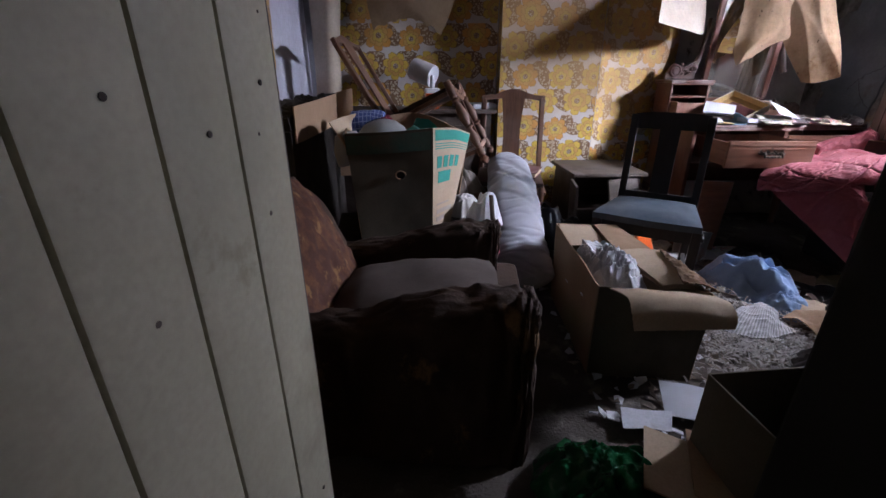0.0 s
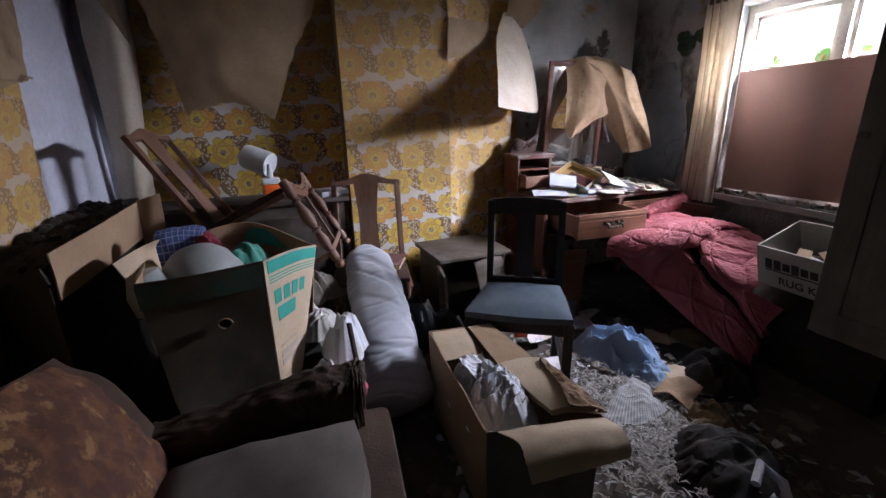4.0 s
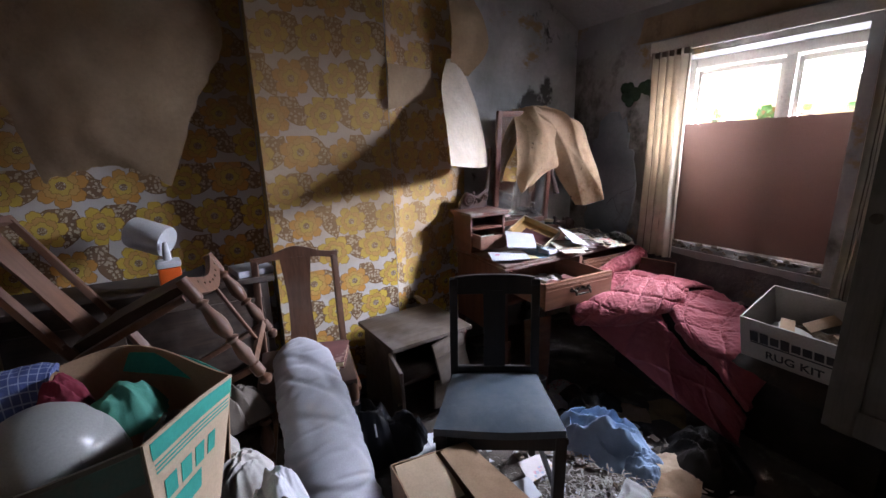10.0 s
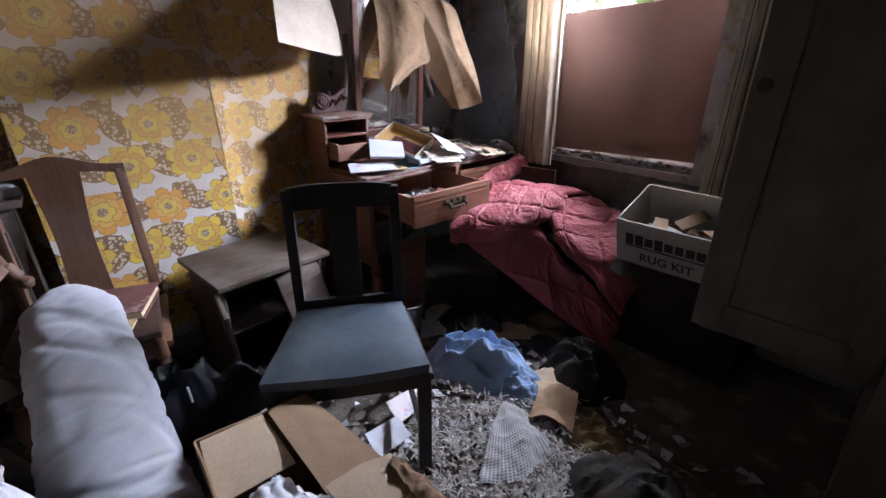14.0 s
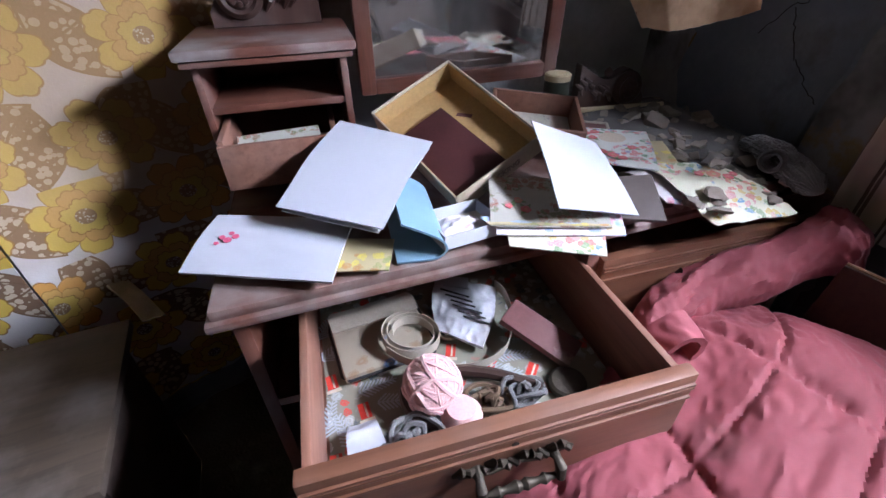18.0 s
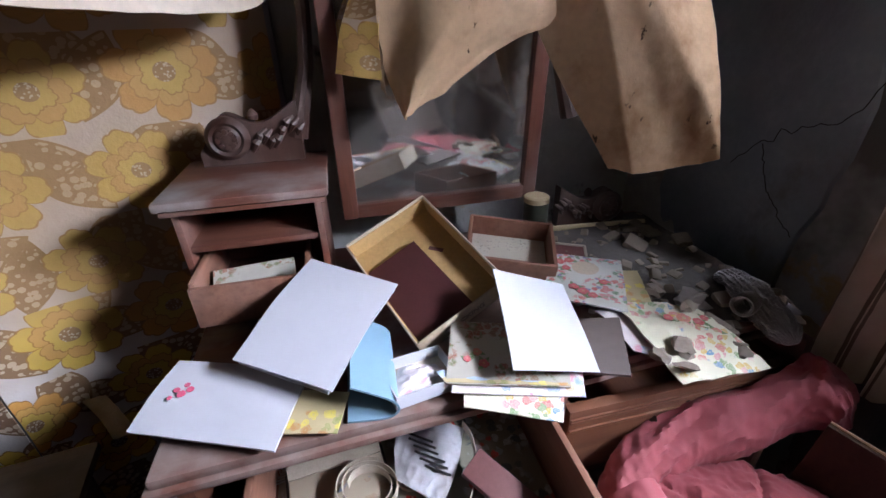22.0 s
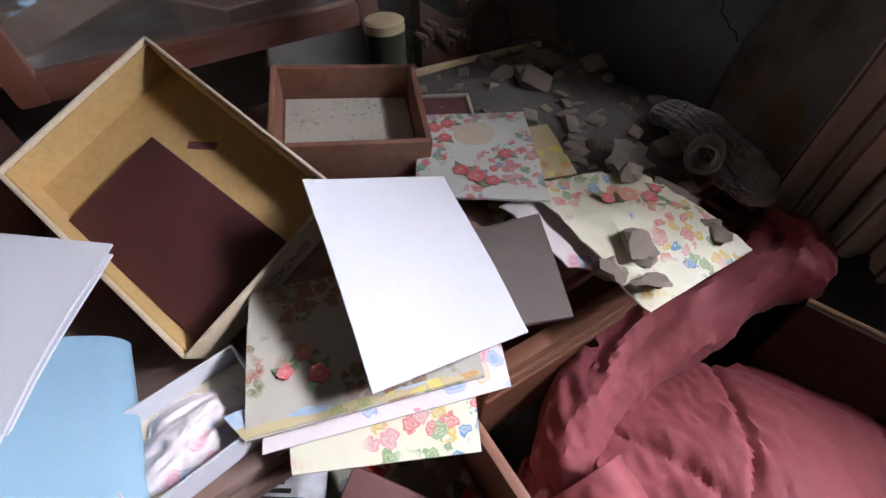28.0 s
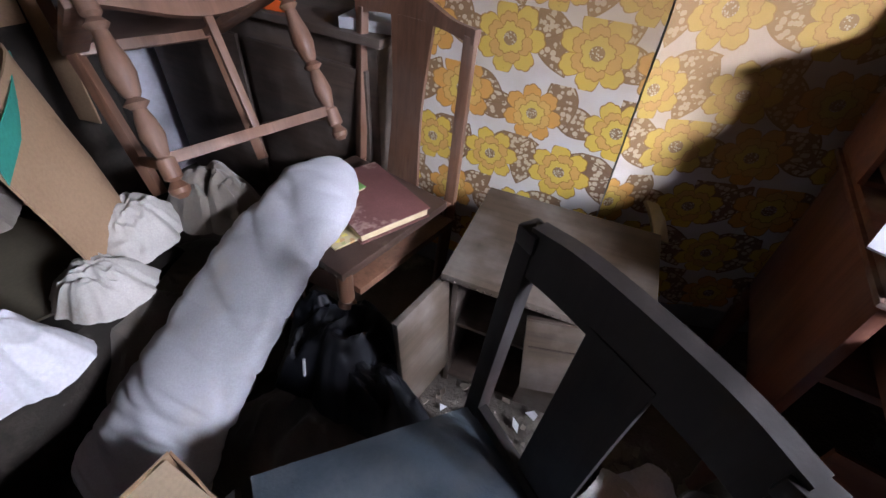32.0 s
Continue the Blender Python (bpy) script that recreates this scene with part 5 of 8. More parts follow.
painted(rose_card, rose_at, ((0.14, 0.22, 0.011, ROSEINK), (0.27, 0.16, 0.010, ROSEINK), (0.24, 0.36, 0.009, ROSEINK), (0.36, 0.74, 0.010, ROSEINK), (0.48, 0.80, 0.011, ROSEINK), (0.60, 0.84, 0.009, ROSEINK), (0.74, 0.56, 0.009, ROSEINK)), 3, 0.0022, 0.003)
part("printed_oval", lathe([(0.026, 0.0), (0.026, 0.0005), (0, 0.0006)], 24, m=Matrix.Translation(Vector((2.175, 2.815, 0.8010)) - rose_card.location)), TRAYWHITE, rose_card)
painted(posy_card, posy_at, ((0.62, 0.30, 0.012, BUDINK), (0.74, 0.36, 0.009, ROSEINK), (0.66, 0.46, 0.009, BUDINK), (0.55, 0.42, 0.008, ROSEINK), (0.80, 0.52, 0.009, BUDINK), (0.45, 0.28, 0.008, ROSEINK), (0.86, 0.30, 0.007, ROSEINK)), 5, 0.0045, 0.008)
painted(cottage_card, cottage_at, ((0.30, 0.72, 0.008, ROSEINK), (0.16, 0.66, 0.006, ROSEINK), (0.24, 0.55, 0.007, BUDINK)), 7, 0.0025, 0.004)
wv = lambda d0, d1: [[Vector(cottage_at[3]).lerp(Vector(cottage_at[2]), k / 12) + Vector((-0.016, 0.045, 0.0)).normalized() * (dd + (0.004 * math.sin(k * 1.3) if dd > 0.004 else 0)) + Vector((0, 0, 0.0030 + 0.05 * dd)) - cottage_card.location for k in range(13)] for dd in (d0, d1)]
part("gold_border", sheet(wv(0.001, 0.010), 36, 2, 0.0006), GOLDCARD, cottage_card, "gold printed border")
part("blue_border", sheet(wv(0.010, 0.024), 36, 2, 0.0006), SKYINK, cottage_card, "wavy pale blue printed edge")
pf = thing("photograph", pose(2.175, 2.915, 0.772, 4, 3, -24), "framed red toned picture", "picture")
part("print", box((0.105, 0.085, 0.003), (0, 0, 0.006), bev=0), PLUMBOOK, pf)
for w, d, x, y in ((0.115, 0.006, 0, -0.045), (0.115, 0.006, 0, 0.045), (0.006, 0.085, -0.055, 0), (0.006, 0.085, 0.055, 0)):
    part("frame_bar", box((w, d, 0.010), (x, y, 0.006), bev=0.002), GREYINK, pf)

tx = Vector((0.092, -0.23, -0.072)).normalized()
ty = Vector((0.155, 0.05, 0.070))
ty = (ty - tx * ty.dot(tx)).normalized()
tz = tx.cross(ty)
tm = Matrix.Translation(Vector((1.842, 2.812, 0.872)) - tz * 0.042) @ Matrix((tx, ty, tz)).transposed().to_4x4()
tray = thing("box_lid", tm, "cream boxboard stocking box lid lying open on the papers", "box lid")
part("base", box((0.255, 0.178, 0.003), (0, 0, 0.0), bev=0), TRAYGOLD, tray)
for w, d, x, y in ((0.255, 0.003, 0, -0.089), (0.255, 0.003, 0, 0.089), (0.003, 0.178, -0.1275, 0), (0.003, 0.178, 0.1275, 0)):
    part("rim", box((w, d, 0.042), (x, y, 0.02), bev=0.001), TRAYWHITE, tray)
for w, d, x, y in ((0.250, 0.0015, 0, -0.0865), (0.250, 0.0015, 0, 0.0865), (0.0015, 0.172, -0.125, 0), (0.0015, 0.172, 0.125, 0)):
    part("rim_lining", box((w, d, 0.036), (x, y, 0.018), bev=0), TRAYGOLD, tray)
part("scratch", box((0.03, 0.008, 0.0006), (-0.03, 0.045, 0.0018), (0, 0, 35), 0), PLUMBOOK, tray, "brown scuff mark")
lettering("STOCKING", 0.016, GREYINK, tray, pose(0.1295, 0.0, 0.012, 90, 0, 90))
nb = thing("notebook", tm @ pose(0.024, -0.031, 0.003, 0, 0, 2), "worn maroon notebook lying in the box lid", "book")
part("cover", box((0.180, 0.110, 0.003), (0, 0, 0.009)), MAROONCARD, nb)
part("cover", box((0.180, 0.110, 0.003), (0, 0, 0.002)), MAROONCARD, nb)
part("page_block", box((0.172, 0.104, 0.005), (0.001, 0, 0.0055)), PAGES, nb)
tr2 = thing("trinket_drawer", pose(2.045, 2.905, 0.793, 10, 6, -20), "loose small wooden drawer lined with lattice paper", "drawer")
part("bottom", box((0.17, 0.14, 0.006), (0, 0, 0.006)), DRAWERSIDE, tr2)
part("lining", box((0.158, 0.128, 0.001), (0, 0, 0.0105), bev=0), TRAYLINER, tr2)
for w, d, x, y in ((0.18, 0.008, 0, -0.07), (0.18, 0.008, 0, 0.07), (0.008, 0.14, -0.086, 0), (0.008, 0.14, 0.086, 0)):
    part("side", box((w, d, 0.055), (x, y, 0.028)), DRAWERSIDE, tr2)
can = thing("shaving_tin", pose(2.175, 3.055, 0.765), "small tarnished tin with a pale lid", "tin")
part("tin", lathe([(0.028, 0), (0.03, 0.003), (0.03, 0.085), (0.027, 0.088)], 20), TINGREEN, can)
part("lid", lathe([(0.031, 0.088), (0.031, 0.10), (0.027, 0.103), (0, 0.103)], 20), PAGES, can)
sbx = thing("small_box", pose(1.80, 2.625, 0.776, 0, 4, 14), "small white card box of trinkets", "box")
part("base", box((0.10, 0.075, 0.003), (0, 0, 0.002), bev=0), TRAYWHITE, sbx)
for w, d, x, y in ((0.10, 0.002, 0, -0.037), (0.10, 0.002, 0, 0.037), (0.002, 0.075, -0.05, 0), (0.002, 0.075, 0.05, 0)):
    part("side", box((w, d, 0.022), (x, y, 0.012), bev=0), WHITEPAPER, sbx)
part("trinket", heap((0, 0, 0.004), 0.045, 0.032, 0.016, 3), PASTELCARD, sbx)
glove = thing("sock", pose(2.405, 2.648, 0.768), "grey ribbed knitted sock lying in plaster dust", "sock")
sk = bmesh.new()
KS, NS = 90, 88
spine = [(0.036, 0.100, 0.020), (0.027, 0.048, 0.026), (0.010, 0.0, 0.026), (-0.005, -0.048, 0.020), (-0.014, -0.100, 0.011)]
rgs = []
for k in range(KS + 1):
    t_ = k / KS
    p = spline(spine, t_)
    d = (spline(spine, min(t_ + 0.02, 1)) - spline(spine, max(t_ - 0.02, 0))).normalized()
    sx = d.cross(Vector((0, 0, 1))).normalized()
    w = (0.026 + 0.008 * math.sin(t_ * 3.0)) * min(1, (t_ * 10 + 0.06) ** 0.5) * min(1, ((1 - t_) * 9 + 0.03) ** 0.5)
    ring = []
    for i in range(NS):
        a = 6.28319 * i / NS
        rib_ = 1 + 0.055 * math.sin(i * 6.28319 / 4) + 0.14 * noise.noise((t_ * 60, i * 0.7, 5.0)) + 0.28 * noise.noise((t_ * 7, math.cos(a), math.sin(a)))
        ring.append(sk.verts.new(p + sx * math.cos(a) * w * rib_ + Vector((0, 0, 0.58 * w * rib_ * math.sin(a)))))
    rgs.append(ring)
for a, b in zip(rgs, rgs[1:]):
    for i in range(NS):
        sk.faces.new((a[i], a[(i + 1) % NS], b[(i + 1) % NS], b[i]))
sk.faces.new(rgs[0])
sk.faces.new(rgs[-1])
part("leg", sk, GREYYARN, glove)
part("cuff", lathe([(r * 0.75, z * 0.75) for r, z in ((0.020, -0.004), (0.024, 0.0), (0.027, 0.020), (0.027, 0.048), (0.023, 0.054), (0.018, 0.050), (0.014, 0.030), (0.011, 0.004))], 30, m=pose(-0.014, -0.010, 0.032, 0, -80, 24)), GREYYARN, glove, "turned ribbed cuff")
for k, (x, y, z, r, tilt) in enumerate(((2.325, 2.690, 0.780, 0.030, 20), (2.205, 2.575, 0.793, 0.024, 12), (2.160, 2.570, 0.790, 0.017, -10), (2.186, 2.540, 0.789, 0.017, 25), (2.278, 2.655, 0.801, 0.016, -20), (2.292, 2.550, 0.784, 0.014, 10), (2.262, 2.728, 0.780, 0.018, 30), (2.300, 2.560, 0.786, 0.010, 0))):
    lump = bmesh.new()
    bmesh.ops.create_icosphere(lump, subdivisions=2, radius=r)
    for v in lump.verts:
        v.co = Vector((v.co.x * 1.25, v.co.y * 0.85, v.co.z * 0.36)) * (0.85 + 0.75 * noise.noise(v.co * (1.6 / r) + Vector((k * 3.1, 0, 0))))
    bmesh.ops.transform(lump, matrix=pose(x, y, z, tilt, 0, k * 47), verts=lump.verts)
    solo("plaster_lump", lump, RUBBLEPALE if k == 0 else RUBBLE, "broken lump of fallen plaster on the cards", "plaster", "plaster lumps")
rng = random.Random(5)
rub = bmesh.new()
for i in range(170):
    s = rng.uniform(0.004, 0.024) * (1 if i % 9 else 1.8)
    x, y = rng.uniform(2.12, 2.5), rng.uniform(2.60, 3.1)
    box((s * 1.3, s, s * 0.5), (x, y, 0.767 + s * 0.22), (rng.uniform(-25, 25), rng.uniform(-25, 25), rng.uniform(0, 180)), s * 0.2, rub)
tagged(solo("plaster_crumbs", rub, RUBBLE, "fallen plaster lumps on the dressing table", "rubble"), kind="stuff")
solo("dust_layer", sheet([[(2.14, 2.74, 0.7655), (2.30, 2.64, 0.7655), (2.50, 2.60, 0.7655)], [(2.12, 2.90, 0.767), (2.30, 2.88, 0.769), (2.50, 2.86, 0.768)], [(2.13, 3.09, 0.766), (2.30, 3.10, 0.768), (2.50, 3.10, 0.768)]], 40, 40, 0.002, 0.004, 14, 4, 0.06), DUSTLAYER, "layer of grey plaster dust on the table", "dust")
solo("curtain_cane", tube([(2.12, 3.06, 0.775), (2.30, 3.05, 0.772), (2.47, 3.03, 0.772)], 0.007, 8), PAGES, "thin pale cane lying at the back of the table", "cane")

# things in the open drawer (its floor is at 0.583)
DZ = 0.5835
pouch = thing("purse", pose(1.660, 2.622, DZ, 0, 0, 7), "floral cloth purse with a cream flap", "purse")
part("body", box((0.152, 0.140, 0.020), (0, 0, 0.011), bev=0.009), POUCHCLOTH, pouch)
part("flap", sheet([[(-0.074, 0.022, 0.024), (0.074, 0.022, 0.024)], [(-0.075, 0.05, 0.028), (0.075, 0.05, 0.028)], [(-0.070, 0.074, 0.018), (0.070, 0.074, 0.018)]], 16, 10, 0.003, 0.003, 20, 4), LACE, pouch)
piping = [(-0.070, 0.072), (-0.078, 0.040), (-0.077, -0.060), (-0.068, -0.071), (0.068, -0.071), (0.077, -0.060), (0.078, 0.040), (0.070, 0.072)]
part("piping", tube([(x, y, 0.012) for x, y in piping], 0.0026, 6), DARKINK, pouch, "dark edge binding")
rib = []
for k in range(56):
    a = 1.2 + k * 0.26
    r = 0.050 - 0.00035 * k
    rib.append((1.707 + r * math.cos(a), 2.587 + 0.86 * r * math.sin(a), DZ + 0.036 - 0.008 * math.cos(a + 0.6)))
solo("lace_ribbon", sheet([[(x, y, z - 0.009) for x, y, z in rib], [(x, y, z + 0.009) for x, y, z in rib]], 160, 2, 0.001), LACE, "coil of ecru lace ribbon", "ribbon")
tail = [(1.662, 2.570, DZ + 0.034), (1.690, 2.540, DZ + 0.032), (1.745, 2.520, DZ + 0.022), (1.80, 2.515, DZ + 0.018), (1.848, 2.535, DZ + 0.020), (1.876, 2.585, DZ + 0.030), (1.884, 2.635, DZ + 0.036), (1.876, 2.665, DZ + 0.036)]
lr = solo("lace_ribbon", sheet([[(x, y, z - 0.011) for x, y, z in tail], [(x, y - 0.004, z + 0.011) for x, y, z in tail]], 60, 2, 0.001), LACE, "trailing end of lace ribbon", "ribbon")
for k in range(40):
    p = spline(tail, 0.12 + 0.021 * k)
    q = spline(tail, 0.13 + 0.021 * k)
    side = (q - p).cross(Vector((0, 0, 1))).normalized()
    part("eyelet", lathe([(0.0019, 0), (0.0015, 0.0006), (0, 0.0007)], 6, m=Matrix.Translation(p - lr.location + side * 0.0008) @ side.to_track_quat("Z", "Y").to_matrix().to_4x4()), GREYINK, lr)
pk = solo("plastic_packet", sheet([[(1.752, 2.600, DZ + 0.016), (1.782, 2.570, DZ + 0.016), (1.812, 2.545, DZ + 0.012)], [(1.755, 2.645, DZ + 0.034), (1.80, 2.62, DZ + 0.036), (1.848, 2.592, DZ + 0.026)], [(1.778, 2.712, DZ + 0.030), (1.83, 2.685, DZ + 0.030), (1.876, 2.655, DZ + 0.026)]], 34, 34, 0.010, 0.007, 26, 7, 0.01), CRINKLE, "crinkled clear plastic packet of stockings with black print", "packet")
po = pk.location
part("label", sheet([[Vector((1.782, 2.672, DZ + 0.047)) - po, Vector((1.822, 2.652, DZ + 0.047)) - po], [Vector((1.790, 2.700, DZ + 0.046)) - po, Vector((1.832, 2.680, DZ + 0.046)) - po]], 6, 6, 0.001, 0.001, 20, 2), WHITEPAPER, pk, "pale green and white label")
for k in range(6):
    x, y = 1.777 + 0.004 * k, 2.655 - 0.011 * k
    part("print_bar", box((0.052 - 0.004 * (k % 3), 0.0045, 0.0008), (x + 0.018 - po.x, y - 0.012 - po.y, DZ + 0.0525 - 0.0035 * k - po.z), (-14, 8, -32), 0), DARKINK, pk)
wool = thing("ball_of_wool", pose(1.713, 2.483, DZ), "ball of pale pink knitting wool", "wool")
part("core", lathe([(0, 0.006), (0.022, 0.012), (0.036, 0.04), (0.022, 0.068), (0, 0.074)], 20), YARN, wool)
rng = random.Random(2)
for k in range(44):
    ax = Vector((rng.gauss(0, 1), rng.gauss(0, 1), rng.gauss(0, 1))).normalized()
    s_ = ax.orthogonal().normalized()
    t_ = ax.cross(s_)
    for m_ in range(2):
        o_ = ax * (rng.uniform(-0.012, 0.012) + 0.0065 * m_)
        part("strand", tube([Vector((0, 0, 0.04)) + o_ + 0.0365 * (math.cos(i * 0.349) * s_ + math.sin(i * 0.349) * t_) for i in range(19)], 0.0034, 5), YARN, wool)
solo("ball_of_wool", lathe([(0, 0.002), (0.022, 0.006), (0.030, 0.020), (0.020, 0.036), (0, 0.040)], 22, m=pose(1.742, 2.440, DZ)), YARN, "small flat remnant of pink wool", "wool")
solo("dark_belt", tube([spline([(1.722, 2.432, DZ + 0.012), (1.682, 2.458, DZ + 0.014), (1.676, 2.498, DZ + 0.016), (1.705, 2.530, DZ + 0.016), (1.765, 2.512, DZ + 0.016), (1.815, 2.487, DZ + 0.018), (1.868, 2.448, DZ + 0.016)], k / 30) for k in range(31)], 0.009, 8), BROWNVINYL, "dark leather belt curled round the wool", "belt")


def tangle(at, r, h, turns, seed, yarn):
    """Loose loops of thick yarn lying over one another."""
    g = random.Random(seed)
    pts = []
    for k in range(turns * 9):
        a = k * 6.28319 / 9 + g.uniform(-0.3, 0.3)
        q = r * (0.62 + 0.38 * math.sin(k * 0.37 + seed)) + g.uniform(-0.15, 0.15) * r
        pts.append((at[0] + q * math.cos(a) + 0.25 * r * math.sin(k * 0.21), at[1] + 0.62 * q * math.sin(a), at[2] + yarn + h * (0.5 + 0.5 * math.sin(k * 0.9 + seed)) * g.uniform(0.3, 1.0)))
    return tube([spline(pts, k / (turns * 30)) for k in range(turns * 30 + 1)], yarn, 6)


solo("tangled_wool", tangle((1.672, 2.432, DZ), 0.040, 0.024, 7, 4, 0.0042), GREYYARN, "tangle of grey wool", "wool")
solo("tangled_wool", tangle((1.845, 2.452, DZ), 0.034, 0.028, 6, 9, 0.0036), GREYYARN, "tangle of pale grey tape", "wool")
solo("tangled_wool", tangle((1.790, 2.455, DZ), 0.036, 0.022, 6, 15, 0.0040), BROWNSCRAP, "coil of brown knitting wool", "wool")
solo("tangled_wool", tangle((1.770, 2.598, DZ), 0.020, 0.020, 4, 6, 0.0024), LACE, "loops of thin cord in the packet's lee", "cord")
solo("crumpled_paper", sheet([[(1.585, 2.425, DZ + 0.006), (1.638, 2.425, DZ + 0.006)], [(1.588, 2.447, DZ + 0.024), (1.632, 2.448, DZ + 0.026)], [(1.592, 2.468, DZ + 0.010), (1.628, 2.470, DZ + 0.012)]], 12, 12, 0.001, 0.004, 30, 3), WHITEPAPER, "folded scrap of white paper", "paper")
solo("needle_case", box((0.125, 0.048, 0.018), (1.905, 2.535, DZ + 0.030), (14, 16, -50), 0.003), PLUMBOOK, "speckled pink brown card case", "case")
solo("tin_lid", lathe([(0.028, 0), (0.028, 0.010), (0.024, 0.013), (0, 0.013)], 20, m=pose(1.912, 2.452, DZ)), BRONZE, "round brass coloured tin lid", "tin lid")
# printed candles, sprigs and stars on the lining paper
for k, (x, y, a) in enumerate(((1.573, 2.560, 8), (1.615, 2.497, 8), (1.765, 2.568, -20), (1.815, 2.520, -35), (1.876, 2.495, -40), (1.862, 2.700, 10), (1.700, 2.412, 25), (1.570, 2.430, 0), (1.905, 2.600, 30))):
    m = pose(x - 1.775, y - 2.346, 0.0204, 0, 0, a)
    cd = part("printed_candle", box((0.016, 0.026, 0.0004), (0, 0, 0), bev=0), REDINK, open_drawer, "printed red candle", at=m)
    part("candle_foot", box((0.022, 0.006, 0.0004), (0, -0.017, 0), bev=0), TRAYWHITE, cd)
    part("candle_line", box((0.003, 0.024, 0.0005), (0.002, 0, 0.0001), bev=0), TRAYWHITE, cd)
for k, (x, y, a) in enumerate(((1.585, 2.625, 40), (1.565, 2.500, 75), (1.640, 2.535, 10), (1.835, 2.505, -30), (1.585, 2.475, 110), (1.665, 2.500, -10), (1.570, 2.680, 60), (1.86, 2.53, -15))):
    fern = part("printed_sprig", box((0.060, 0.0016, 0.0004), (0, 0, 0), bev=0), SILVERINK, open_drawer, "printed silver fir sprig", at=pose(x - 1.775, y - 2.346, 0.0204, 0, 0, a))
    lf = bmesh.new()
    for q in range(9):
        for sd_ in (-1, 1):
            box((0.018 - 0.0012 * q, 0.0026, 0.0004), (-0.024 + 0.006 * q, sd_ * (0.0075 - 0.0005 * q), 0.0001), (0, 0, sd_ * 48), 0, lf)
    part("needles", lf, SILVERINK, fern)


# ---- chairs ----
def ebony_chair():
    """A dark dining chair with a blue-grey drop-in seat, front towards -y."""
    c = thing("dining_chair", pose(0, 0, 0), "black dining chair with a worn blue-grey leathercloth seat", "chair")
    lean = 0.045
    for s in (-1, 1):
        part("back_post", bar((s * 0.172, 0.20, 0.40), (s * 0.172, 0.195 + lean, 0.845), 0.034, 0.026), EBONY, c)
        part("rear_leg", bar((s * 0.17, 0.23, 0.0), (s * 0.175, 0.20, 0.41), 0.034, 0.03), EBONY, c)
        part("front_leg", bar((s * 0.205, -0.165, 0.0), (s * 0.21, -0.165, 0.41), 0.040, 0.040), EBONY, c)
        part("side_rail", bar((s * 0.21, -0.165, 0.375), (s * 0.175, 0.20, 0.375), 0.022, 0.06, twist=90), EBONY, c)
        part("stretcher", bar((s * 0.205, -0.165, 0.16), (s * 0.172, 0.215, 0.16), 0.018, 0.022), EBONY, c)
    crest = sheet([[(-0.168, 0.236, 0.785), (-0.08, 0.244, 0.785), (0.08, 0.244, 0.785), (0.168, 0.236, 0.785)], [(-0.168, 0.242, 0.858), (-0.08, 0.250, 0.866), (0.08, 0.250, 0.866), (0.168, 0.242, 0.858)]], 16, 4, 0.026)
    part("crest_rail", crest, EBONY, c)
    part("splat", sheet([[(-0.045, 0.203, 0.46), (0.045, 0.203, 0.46)], [(-0.045, 0.222, 0.65), (0.045, 0.222, 0.65)], [(-0.047, 0.238, 0.80), (0.047, 0.238, 0.80)]], 8, 10, 0.012), EBONY, c)
    for s in (-1, 1):
        part("crest_ear", box((0.036, 0.034, 0.030), (s * 0.170, 0.240, 0.838), bev=0.005), EBONY, c)
    part("front_rail", box((0.38, 0.022, 0.055), (0, -0.170, 0.380)), EBONY, c)
    part("back_rail", box((0.34, 0.022, 0.06), (0, 0.20, 0.375)), EBONY, c)
    part("shoe_rail", box((0.34, 0.018, 0.05), (0, 0.203, 0.445)), EBONY, c)

    def puff(u, v):
        return 0.022 * (1 - (2 * u - 1) ** 4) * (1 - (2 * v - 1) ** 4)
    part("seat", sheet([[(-0.236, -0.182, 0.422), (0, -0.196, 0.422), (0.224, -0.182, 0.422)], [(-0.208, 0.0, 0.422), (0, 0, 0.422), (0.203, 0.0, 0.422)], [(-0.178, 0.205, 0.42), (0, 0.21, 0.42), (0.178, 0.205, 0.42)]], 18, 18, 0.03, 0.002, 9, 2, 0, puff), BLUEVINYL, c, "worn blue-grey leathercloth drop-in seat")
    return c


chair = ebony_chair()
chair.matrix_world = pose(1.010, 1.998, 0.0, 0, 0, -31)


def turned(a, b):
    a, b = Vector(a), Vector(b)
    L = (b - a).length
    pr = [(0.021, 0), (0.021, 0.18), (0.014, 0.20), (0.025, 0.225), (0.015, 0.25), (0.018, 0.29), (0.027, 0.37), (0.029, 0.43), (0.020, 0.51), (0.014, 0.53), (0.027, 0.555), (0.014, 0.58), (0.021, 0.63), (0.026, 0.70), (0.018, 0.77), (0.014, 0.80), (0.021, 0.81), (0.021, 0.90), (0.012, 0.915), (0.024, 0.95), (0.022, 0.975), (0.010, 1.0)]
    return lathe([(r * 0.95, z * L) for r, z in pr], 18, m=Matrix.Translation(a) @ (b - a).to_track_quat("Z", "Y").to_matrix().to_4x4())


